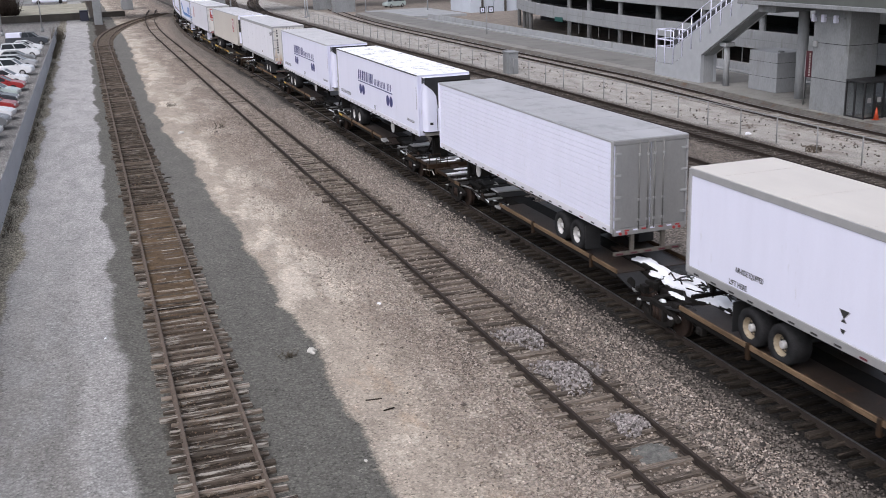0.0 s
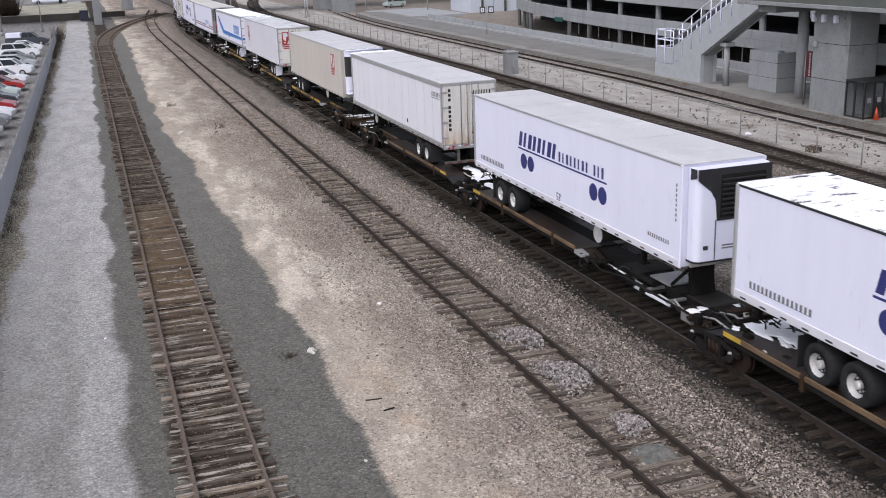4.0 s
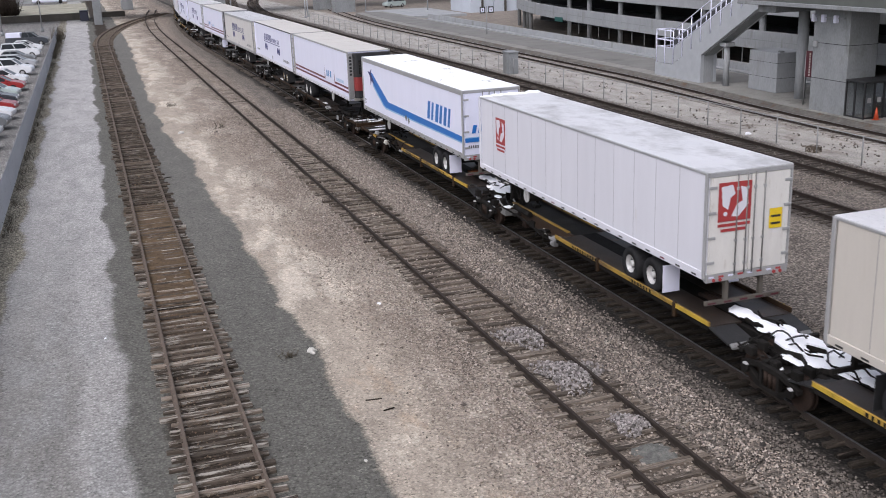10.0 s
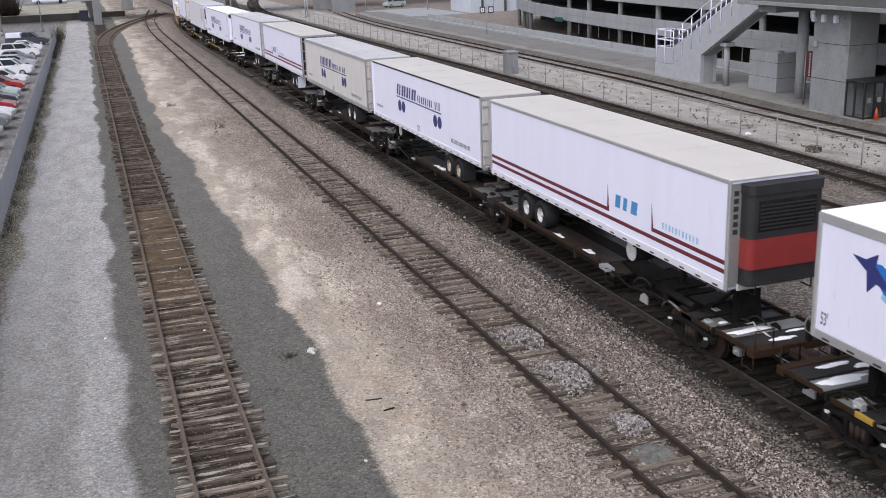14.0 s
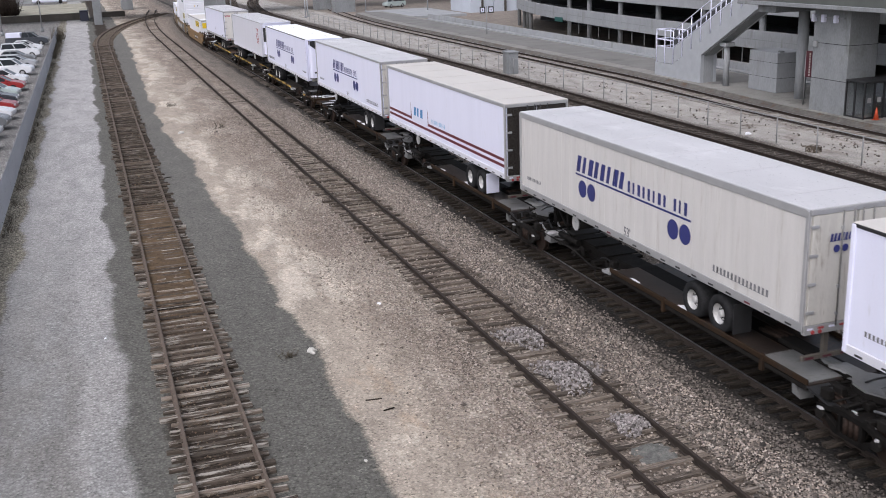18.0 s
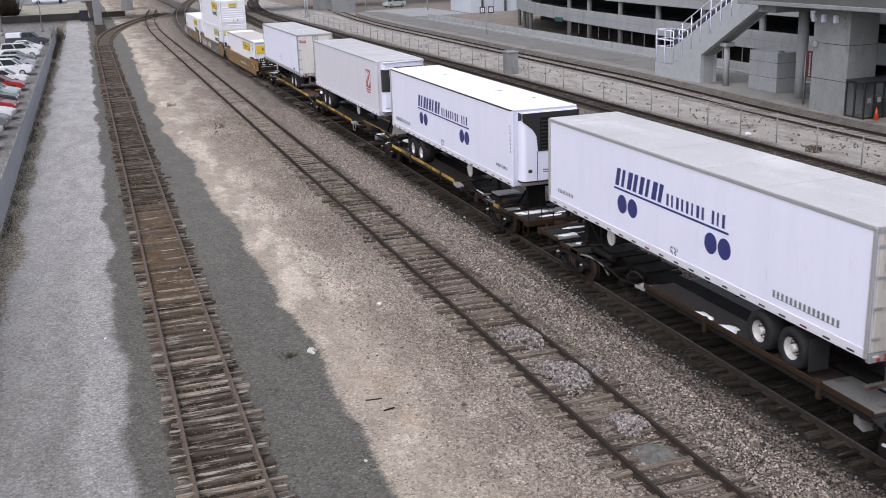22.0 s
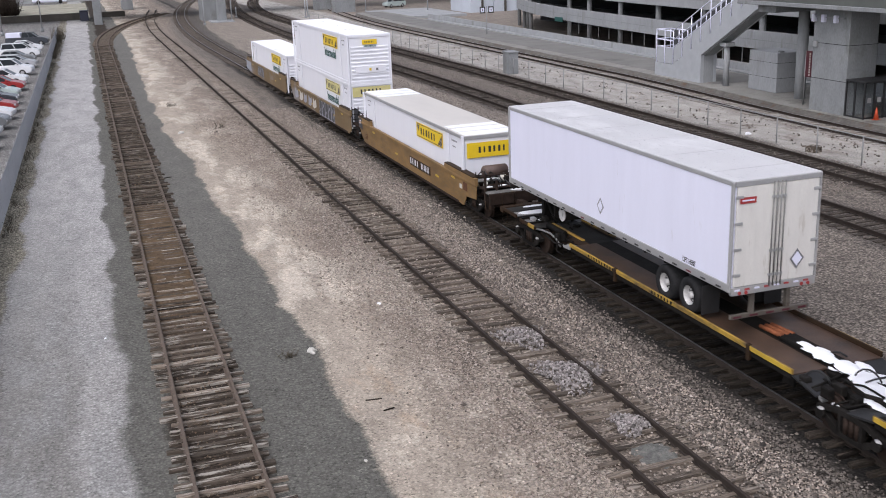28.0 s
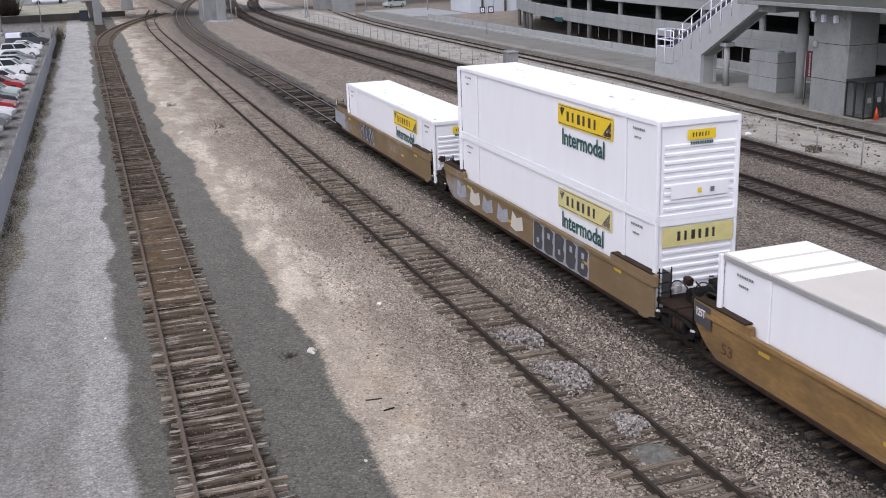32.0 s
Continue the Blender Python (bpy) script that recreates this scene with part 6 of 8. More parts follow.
for i in (2, 3, 13):
    ob, L, zb = T[i]
    pieces("lettering", [rect(L - 0.36, L - 0.3, 1.25 + 0.14 * j, 1.34 + 0.14 * j) for j in range(8)], side(L, zb), M_GREY, ob, "small upright number, unreadable")
for i in (9, 10, 12):
    ob, L, zb = T[i]
    nf = near_face(L, zb)
    decal("logo", letter_bars(0.55, 1.15, 2.1, 2.28, 6, 0.03, 0.6), nf, M_BLUE, ob, "small navy shapes")
    for c in (0.75, 0.98):
        decal("disc", [disc(c, 1.92, 0.09, 14)], nf, M_BLUE, ob)
ob, L, zb = T[4]
nf = near_face(L, zb)
pieces("logo_bar", name_blocks(14.55, 15.95, 2.2, 2.42, 7, 0.02, 0.45), side(L, zb), M_INK, ob, "black name, plain shape")
decal("rule", [rect(14.5, 16.0, 2.12, 2.15)], side(L, zb), M_INK, ob)
pieces("logo_bar", name_blocks(1.45, 2.35, 2.3, 2.5, 7, 0.02, 0.45), nf, M_INK, ob, "black name, plain shape")
pieces("lettering", [rect(0.28, 0.4, 2.5 - 0.21 * i, 2.63 - 0.21 * i) for i in range(3)] + [rect(0.28, 0.4, 1.75 - 0.2 * i, 1.88 - 0.2 * i) for i in range(6)], nf, M_INK, ob, "upright number, unreadable")
decal("rust_patch", [[(1.35, 0.55), (1.62, 0.5), (1.66, 0.85), (1.45, 0.92)]], nf, M_YELLOW, ob, "rusty yellow sticker")
decal("marker", [rect(10.55, 10.72, 0.4, 0.6)], side(L, zb), M_RUST, ob, "small brown marker")
for i, u, v in ((5, 13.3, 1.45), (14, 13.15, 1.3), (6, 1.7, 1.3)):
    ob, L, zb = T[i]
    square_logo(ob, side(L, zb), u, v, 0.92, 1.0)
ob, L, zb = T[6]
square_logo(ob, near_face(L, zb), 0.3, 1.55, 1.0, 1.05)
decal("label", [rect(1.9, 2.3, 1.2, 1.75)], near_face(L, zb), M_SIGNYEL, ob, "yellow label")
decal("label", [rect(1.95, 2.25, 1.3, 1.36), rect(1.95, 2.25, 1.5, 1.56)], lambda a, b, c: near_face(L, zb)(a, b, c + 0.004), M_INK, ob)
ob, L, zb = T[7]
p = side(L, zb)
decal("stripe", [[(1.55, 2.15), (1.95, 2.2), (4.9, 0.98), (L - 0.12, 0.92), (L - 0.12, 0.68), (4.5, 0.62), (4.05, 0.72), (2.05, 1.62)]], p, M_MIDBLUE, ob, "broad blue stripe")
decal("stripe", [[(2.05, 1.62), (4.05, 0.72), (4.5, 0.62), (L - 0.12, 0.68), (L - 0.12, 0.62), (4.45, 0.54), (3.95, 0.64), (2.0, 1.5)]], p, M_SKYBLUE, ob, "thin pale blue line")
decal("logo", [[(1.1, 2.22), (1.5, 2.2), (1.85, 2.4), (1.8, 2.12), (2.4, 1.62), (1.85, 1.75), (1.6, 1.5), (1.55, 1.95)]], lambda a, b, c: p(a, b, c + 0.004), M_BLUE, ob, "navy bird-like mark")
pieces("logo_bar", name_blocks(11.35, 14.75, 1.06, 1.9, 6, 0.2, 0.62), p, M_MIDBLUE, ob, "bold blue name, plain shape")
pieces("logo_bar", name_blocks(0.35, 2.1, 1.05, 1.4, 6, 0.08, 0.62), near_face(L, zb), M_MIDBLUE, ob, "bold blue name, plain shape")
decal("stripe", [rect(0.05, 2.5, 0.68, 0.86)], near_face(L, zb), M_MIDBLUE, ob, "broad blue stripe")
decal("stripe", [rect(0.05, 2.5, 0.86, 0.9)], near_face(L, zb), M_SKYBLUE, ob)
decal("lettering", letter_bars(0.2, 0.7, 0.42, 0.54, 5, 0, 0.55), near_face(L, zb), M_INK, ob, "small black number, unreadable")
decal("placard", [[(8.0, 0.5), (8.18, 0.68), (8.0, 0.86), (7.82, 0.68)], [(8.42, 0.42), (8.6, 0.6), (8.42, 0.78), (8.24, 0.6)]], lambda a, b, c: p(a, b - 0.1, c + 0.006), M_GREY, ob, "grey diamond placards")
words("53'", 0.42, ob, M_GREY, 0.25, 0.35, L, zb, "grey length mark", 0.5)
for i, peak1, peak2 in ((8, 9.65, 12.3), (11, 3.76, 6.33)):
    ob, L, zb = T[i]
    p = side(L, zb)
    decal("stripe", [[(0.12, 0.66), (0.12, 0.78), (peak1, 0.78), (peak1 + 0.02, 1.5), (peak1 + 0.14, 0.66)], [(peak2, 1.5), (peak2 + 0.12, 0.78), (L - 0.12, 0.78), (L - 0.12, 0.66), (peak2 + 0.02, 0.66)]], p, M_MAROON, ob, "maroon stripe with two peaks")
    decal("stripe", [rect(0.12, L - 0.12, 0.42, 0.54)], p, M_MAROON, ob, "maroon stripe")
    pieces("logo", name_blocks(peak1 + 0.5, peak1 + 1.95, 0.9, 1.3, 3, 0.05, 0.62), p, M_AZURE, ob, "pale blue shape")
    pieces("logo", name_blocks(peak2 + 0.6, peak2 + 2.5, 0.88, 1.06, 11, 0, 0.45), p, M_SKYBLUE, ob, "pale blue lettering, unreadable")
ob, L, zb = T[8]
pieces("lettering", [rect(0.06, 0.2, 2.5 - 0.2 * i, 2.63 - 0.2 * i) for i in range(6)], near_face(L, zb), M_INK, ob, "upright black number, unreadable")
ob, L, zb = T[15]
decal("label", [rect(0.14, 0.62, 2.32, 2.48)], near_face(L, zb), M_RED, ob, "red label")
decal("label", [rect(0.2, 0.56, 2.38, 2.42)], lambda a, b, c: near_face(L, zb)(a, b, c + 0.004), M_WHITE, ob)
for place, u, v in ((side(L, zb), 7.3, 0.7), (near_face(L, zb), 1.95, 0.68)):
    decal("placard", [[(u, v + 0.27), (u + 0.22, v), (u, v - 0.27), (u - 0.22, v)]], place, M_GREY, ob, "diamond placard holder")
    decal("placard", [[(u, v + 0.2), (u + 0.16, v), (u, v - 0.2), (u - 0.16, v)]], lambda a, b, c: place(a, b, c + 0.004), M_WHITE, ob)
words("LIFT HERE", 0.2, ob, M_INK, 12.1, 0.24, L, zb, "black stencilled words", 0.7)


# ---- well cars and containers ----
def container(label, near, z, deck_roof, sign, words_on, fade):
    """A 53-foot corrugated steel container with posts set in from its ends."""
    L, H = 16.15, 2.86
    h = L / 2
    ob = empty("container", label, "container", group="containers on the train")
    bm = bmesh.new()
    box(bm, -HW + 0.05, HW - 0.05, -h + 0.06, h - 0.06, 0.02, H - 0.02, 0.02)
    part("body", bm, M_CONT, ob)
    for s in (-1, 1):
        # shallow vertical corrugations
        bm = bmesh.new()
        n = 46
        pts = []
        for i in range(n):
            y0, y1 = -h + 0.2 + i * (L - 0.4) / n, -h + 0.2 + (i + 1) * (L - 0.4) / n
            g = (y1 - y0) * 0.18
            d = 0.0012
            pts += [(y0, 0.0), (y0 + g, d), (y1 - 2 * g, d), (y1 - g, 0.0)]
        for z0, z1 in ((0.16, H - 0.14),):
            va = [bm.verts.new((s * (HW - 0.03 + d), y, z0)) for y, d in pts]
            vb = [bm.verts.new((s * (HW - 0.03 + d), y, z1)) for y, d in pts]
            for i in range(len(pts) - 1):
                bm.faces.new((va[i], va[i + 1], vb[i + 1], vb[i]))
        part("side_sheet", bm, M_CONT, ob)
        for z0, z1, nm in ((0.0, 0.16, "bottom_rail"), (H - 0.14, H, "top_rail")):
            bm = bmesh.new()
            box(bm, s * HW - 0.04, s * HW + 0.004, -h, h, z0, z1, 0.012)
            part(nm, bm, M_ALU if (deck_roof and nm == "top_rail") else M_CONT, ob)
        for y in (-h + 2.0, h - 2.0):
            bm = bmesh.new()
            box(bm, s * HW - 0.03, s * HW + 0.008, y - 0.09, y + 0.09, 0.0, H, 0.008)
            post = part("lifting_post", bm, M_CONT, ob)
            for zc in (0.0, H - 0.12):
                bm = bmesh.new()
                box(bm, s * HW - 0.03, s * HW + 0.014, y - 0.11, y + 0.11, zc, zc + 0.12, 0.006)
                box(bm, s * HW - 0.01, s * HW + 0.018, y - 0.05, y + 0.05, zc + 0.03, zc + 0.09)
                part("corner_casting", bm, M_UNDER, post, "dark steel casting")
        for y in (-h, h):
            bm = bmesh.new()
            box(bm, s * HW - 0.1, s * HW + 0.006, y if y < 0 else y - 0.14, y + 0.14 if y < 0 else y, 0.0, H, 0.012)
            part("corner_post", bm, M_CONT, ob)
    bm = bmesh.new()
    box(bm, -HW + 0.02, HW - 0.02, -h + 0.02, h - 0.02, H - 0.02, H + 0.004, 0.01)
    roof = part("roof", bm, M_ROOFBEIGE if deck_roof else M_ROOFSNOW, ob)
    if deck_roof:
        for y0, y1 in ((-h + 0.1, -h + 0.95), (-h + 1.1, -h + 1.95), (-h + 2.15, -h + 2.8), (h - 0.95, h - 0.1), (h - 1.95, h - 1.1), (h - 2.7, h - 2.15)):
            bm = bmesh.new()
            box(bm, -HW + 0.08, HW - 0.08, y0, y1, H + 0.004, H + 0.03, 0.02)
            part("snow_patch", bm, M_SNOW, roof, "snow on the end of the roof")
    for y, s in ((-h, -1),):
        for i in range(9):
            z0 = 0.25 + i * 0.225
            if sign == "panel" or (i in (2,) and not fade) or (sign == "wide" and i > 6):
                if sign == "panel":
                    continue
            bm = bmesh.new()
            prism(bm, [(0.0, 0.0), (0.05, 0.03), (0.05, 0.1), (0.0, 0.13)], lambda a, b, c: (-HW + 0.16 + c, y + 0.06 - a, z0 + b), 2 * HW - 0.32)
            part("end_corrugation", bm, M_CONT, ob)
        for z0 in (0.0, H - 0.16):
            bm = bmesh.new()
            box(bm, -HW + 0.02, HW - 0.02, y, y + 0.1, z0, z0 + 0.16, 0.01)
            part("end_rail", bm, M_CONT if not deck_roof else M_ALU, ob)
    p = side(L, 0.0)
    yel = M_SIGNFADE if fade else M_SIGNYEL
    decal("sign", [rect(9.6, 13.4, 1.86, 2.56)], p, yel, ob, "yellow name panel", 0.012)
    lift = lambda a, b, c: p(a, b, c + 0.012)
    pieces("sign_shape", name_blocks(10.25, 12.55, 2.04, 2.36, 6, 0, 0.45), lift, M_INK, ob, "black shape on the panel")
    decal("sign_shape", [rect(9.68, 13.32, 1.9, 1.93), rect(9.68, 13.32, 2.49, 2.52), [(12.75, 1.95), (13.3, 1.95), (13.3, 2.45)], [(9.7, 2.45), (10.1, 2.45), (9.9, 2.15)]], lift, M_TIE, ob, "brown edge of the panel")
    if words_on:
        words("Intermodal", 0.78, ob, M_TEAL, 9.85, 1.22, L, 0.0, "dark green word", 0.88)
    nf = lambda u, v, w: (-HW + u, -h - 0.01 - w, v)
    if sign == "panel":
        decal("sign", [rect(0.12, 2.48, 1.9, 2.55)], nf, yel, ob, "yellow name panel", 0.012)
        pieces("sign_shape", name_blocks(0.65, 2.0, 2.1, 2.36, 6, 0, 0.45), lambda a, b, c: nf(a, b, c + 0.012), M_INK, ob, "black shapes on the panel")
        decal("lettering", letter_bars(1.0, 1.7, 1.2, 1.32, 9, 0, 0.6), nf, M_GREY, ob, "small number, unreadable")
    elif sign == "wide":
        decal("sign", [rect(0.12, 2.46, 2.08, 2.66)], nf, yel, ob, "faded yellow name panel", 0.012)
        pieces("sign_shape", name_blocks(0.6, 2.0, 2.24, 2.52, 6, 0, 0.45), lambda a, b, c: nf(a, b, c + 0.012), M_INK, ob, "black shapes on the panel")
        decal("soot", [[(0.1, 0.5), (0.4, 0.55), (0.42, 1.3), (0.12, 1.5)], [(1.9, 0.4), (2.4, 0.35), (2.4, 1.7), (2.1, 1.4)]], lambda a, b, c: nf(a, b, c + 0.05), M_GRAFDARK, ob, "black smears")
    else:
        decal("sign", [rect(0.85, 1.75, 2.28, 2.56)], nf, yel, ob, "small yellow name panel", 0.012)
        pieces("sign_shape", name_blocks(1.0, 1.6, 2.36, 2.48, 6, 0, 0.45), lambda a, b, c: nf(a, b, c + 0.012), M_INK, ob, "black shapes on the panel")
        decal("panel", [rect(0.35, 2.25, 0.62, 1.02)], nf, M_CONT, ob, "flat panel low on the end", 0.012)
        for u, mt in ((1.2, M_SIGNYEL), (1.62, M_GREY)):
            decal("sticker", [rect(u, u + 0.13, 0.74, 0.88)], lambda a, b, c: nf(a, b, c + 0.05), mt, ob)
        decal("lettering", letter_bars(0.95, 1.7, 2.14, 2.22, 10, 0, 0.7), nf, M_TEAL, ob, "small green word, unreadable")
    for u in (14.6, 0.7):
        decal("lettering", letter_bars(u, u + 0.7, 2.45, 2.52, 7, 0, 0.6) + letter_bars(u + 0.1, u + 0.5, 2.2, 2.26, 5, 0, 0.6), p, M_GREY, ob, "small stencils, unreadable")
    MOVERS.append((ob, near + h, z))
    return ob


def well_car(near, far, label, graffiti, marks, first, last):
    """One unit of an articulated well car."""
    c = (near + far) / 2
    a, b = near - c, far - c
    ob = empty("well_car", label, "well car", group="well cars of the train")
    paint = M_OCHREFADE if graffiti else M_OCHRE
    rng = random.Random(int(near))
    for s in (-1, 1):
        bm = bmesh.new()
        near_end = [(a - 0.2, 1.3), (a - 0.2, 0.73), (a + 0.95, 0.62), (a + 1.3, 0.16)] if first else [(a + 1.0, 1.3), (a + 1.0, 0.4), (a + 1.5, 0.16)]
        prism(bm, near_end + [(b - 2.3, 0.16), (b - 1.6, 0.5), (b - 1.15, 0.9), (b - 1.15, 1.3)], lambda u, v, w: (s * 1.4 + w * s, u, v), 0.04)
        wall = part("side_wall", bm, paint, ob, "ochre steel side of the well")
        bm = bmesh.new()
        box(bm, min(s * 1.36, s * 1.5), max(s * 1.36, s * 1.5), a + 1.0, b - 1.2, 1.26, 1.4, 0.015)
        part("top_chord", bm, paint, wall)
        bm = bmesh.new()
        box(bm, min(s * 1.36, s * 1.48), max(s * 1.36, s * 1.48), a + 1.9, b - 1.9, 0.12, 0.24, 0.015)
        part("bottom_chord", bm, M_WHEELRUST, wall)
        for y0, y1 in ((a - 0.2 if first else a + 0.9, a + 3.6), (b - 3.6, b - 1.1)):
            bm = bmesh.new()
            box(bm, min(s * 1.33, s * 1.49), max(s * 1.33, s * 1.49), y0, y1, 1.28, 1.62, 0.02)
            end = part("end_sill", bm, paint, wall)
            bm = bmesh.new()
            box(bm, min(s * 1.2, s * 1.5), max(s * 1.2, s * 1.5), y0 + 0.2, y1 - 0.1, 1.62, 1.66)
            part("sill_cap", bm, M_BROWNSILL, end, "rusty brown cap plate")
        for i in range(9):
            y = a + 2.2 + i * (b - a - 4.4) / 8
            bm = bmesh.new()
            box(bm, min(s * 1.38, s * 1.42), max(s * 1.38, s * 1.42), y - 0.05, y + 0.05, 0.2, 1.28)
            part("stiffener", bm, paint, wall)
        if s < 0:
            q = lambda u, v, w: (-1.446 - w, b - u, v)
            pieces("reflector", [rect(u, u + 0.45, v, v + 0.1) for u, v in ((3.9, 1.05), (8.2, 0.62), (14.6, 0.72), (16.8, 1.1))], q, M_YELLOWNEW, wall, "yellow reflective strip")
            if marks:
                decal("marking", [rect(10.7, 13.9, 0.56, 0.98)], q, M_BROWNSILL, wall, "dark number panel")
                pieces("marking", name_blocks(10.8, 12.2, 0.63, 0.92, 4, 0, 0.5) + name_blocks(12.5, 13.8, 0.63, 0.92, 6, 0, 0.5), lambda u, v, w: q(u, v, w + 0.004), M_PANEL, wall, "dirty white car number, unreadable")
                decal("marking", [[(1.16, 1.0), (1.95, 0.95), (1.9, 1.56), (1.16, 1.58)]], lambda u, v, w: (-1.494 - w, b - u, v), M_GRAFDARK, wall, "dark grime at the end of the side")
                decal("marking", [rect(17.85, 18.15, 0.85, 1.05)], q, M_GRIMEWHITE, wall, "small white plate")
                decal("marking", [rect(18.3, 18.8, 0.85, 1.2)], q, M_RUST, wall, "square notice frame")
                ob2 = part("lettering", lettering("53", 0.42), M_RUST, wall, "faded number")
                ob2.matrix_basis = Matrix(((0, 0, -1, -1.452), (-1.3, 0, 0, b - 2.35), (0, 1, 0, 0.5), (0, 0, 0, 1)))
                ob2 = part("lettering", lettering("125T", 0.3), M_WHITE, wall, "white weight mark")
                ob2.matrix_basis = Matrix(((0, 0, -1, -1.5), (-0.7, 0, 0, b - 1.22), (0, 1, 0, 1.22), (0, 0, 0, 1)))
            if graffiti == "block":
                u0, v0 = 10.75, 0.3
                for i in range(5):
                    u = u0 + i * 0.88
                    decal("graffiti", [[(u - 0.05, v0 - 0.08), (u + 0.82, v0 - 0.1), (u + 0.86, v0 + 1.0), (u + 0.4, v0 + 1.08), (u - 0.02, v0 + 1.0)]], lambda uu, vv, w: (-1.442 - w, b - uu, vv), M_GRAFGREY, wall, "silver graffiti fill")
                    decal("graffiti", [[(u + 0.02, v0 + 0.06), (u + 0.3, v0 - 0.04), (u + 0.7, v0 + 0.02), (u + 0.78, v0 + 0.3 + 0.1 * (i % 2)), (u + 0.7, v0 + 0.5), (u + 0.78, v0 + 0.86), (u + 0.35, v0 + 0.98), (u + 0.04, v0 + 0.9)]], q, M_GRAFDARK, wall, "charcoal block graffiti")
                    decal("graffiti", [rect(u + 0.3, u + 0.48, v0 + 0.22, v0 + 0.4), rect(u + 0.32, u + 0.5, v0 + 0.56, v0 + 0.76)][i % 2:1 + i % 2 + (i == 4)], lambda uu, vv, w: (-1.452 - w, b - uu, vv), M_GRAFGREY, wall, "silver gap in the graffiti")
                for k, u in enumerate((2.6, 4.2, 5.6, 7.2, 8.6)):
                    decal("graffiti", [[(u, 0.5), (u + 0.5, 0.42), (u + 1.2, 0.6), (u + 1.1, 1.1), (u + 0.6, 0.95), (u + 0.2, 1.15)]], q, (M_GRAFGREY, M_CREAM, M_GRAFGREY)[k % 3], wall, "faded silver graffiti")
            elif graffiti == "scrawl":
                for k, (u, wd) in enumerate(((0.4, 2.6), (6.6, 2.9))):
                    decal("graffiti", [[(u, 0.45), (u + wd, 0.38), (u + wd - 0.1, 1.2), (u + 0.1, 1.22)]], lambda uu, vv, w: (-1.442 - w, b - uu, vv), M_GRAFGREY, wall, "silver-blue graffiti fill")
                    if k:
                        for i in range(4):
                            cu, tilt = u + 0.4 + i * 0.7, 0.12 * (i % 2)
                            ring = [(cu + (0.36 + 0.06 * math.sin(3 * q + i)) * math.cos(q) + tilt * math.sin(q), 0.82 + (0.44 + 0.05 * math.cos(2 * q + i)) * math.sin(q)) for q in [j * math.pi / 8 for j in range(16)]]
                            hole = [(cu + 0.08 + (p - cu) * (0.62 - 0.1 * (i % 3)), 0.84 + (v - 0.82) * 0.6) for p, v in ring]
                            decal("graffiti", [ring], q, M_GRAFDARK, wall, "black rounded graffiti shape")
                            decal("graffiti", [hole], lambda uu, vv, w: (-1.452 - w, b - uu, vv), M_GRAFGREY, wall, "pale fill of the graffiti")
                            decal("graffiti", [[(cu - 0.05, 0.5 + 0.2 * (i % 2)), (cu + 0.14, 0.55), (cu + 0.1, 1.1), (cu - 0.02, 1.0)]], lambda uu, vv, w: (-1.458 - w, b - uu, vv), M_GRAFDARK, wall, "black graffiti stroke")
    for i in range(9):
        y = a + 2.2 + i * (b - a - 4.4) / 8
        bm = bmesh.new()
        box(bm, -1.4, 1.4, y - 0.15, y + 0.15, 0.14, 0.24)
        part("floor_beam", bm, M_UNDER, ob)
    for y0, y1, s in ((a, a + 1.3, -1), (b - 1.3, b, 1)):
        bm = bmesh.new()
        box(bm, -1.3, 1.3, y0 + 0.1, y1, 0.78, 0.9, 0.02)
        box(bm, -0.4, 0.4, y0 - 0.2, y1, 0.5, 0.8, 0.02)
        pf = part("end_platform", bm, M_WHEELRUST, ob, "rusty end platform")
        bm = bmesh.new()
        yb = y1 if s < 0 else y0
        box(bm, -1.32, 1.32, yb - 0.05, yb + 0.05, 0.3, 1.35, 0.01)
        part("bulkhead", bm, M_WHEELRUST, ob)
        bm = bmesh.new()
        ye = y0 if s < 0 else y1
        if not (first and s < 0):
            ye -= 0.9 * s
        for x in (-1.36, -0.96):
            cyl(bm, (x, ye, 0.4), (x, ye, 1.85), 0.022, 6)
        for i in range(5):
            cyl(bm, (-1.36, ye, 0.5 + 0.3 * i), (-0.96, ye, 0.5 + 0.3 * i), 0.018, 6)
        part("ladder", bm, M_UNDER, ob)
        bm = bmesh.new()
        cyl(bm, (-0.7, (y0 + y1) / 2 - 0.3, 1.12), (0.3, (y0 + y1) / 2 - 0.3, 1.12), 0.2, 12)
        cyl(bm, (0.55, (y0 + y1) / 2, 0.9), (0.55, (y0 + y1) / 2, 1.5), 0.05, 8)
        box(bm, 0.3, 1.0, (y0 + y1) / 2 - 0.2, (y0 + y1) / 2 + 0.3, 0.9, 1.3, 0.03)
        part("brake_gear", bm, M_UNDER, pf)
        for i in range(12):
            rigging(ob, rng, rng.uniform(-1.3, 0.9), rng.uniform(y0 - 0.3, y1), rng.uniform(0.85, 1.5), i)
    if first:
        rail_truck(ob, a + 0.4)
        bm = bmesh.new()
        box(bm, -0.14, 0.14, a - 2.1, a - 1.2, 0.6, 0.86, 0.03)
        part("coupler", bm, M_WHEELRUST, ob)
        bm = bmesh.new()
        box(bm, -1.3, 1.3, a - 1.4, a - 1.28, 0.72, 1.18, 0.015)
        part("end_sill", bm, M_WHEELRUST, ob, "deep rusty end sill")
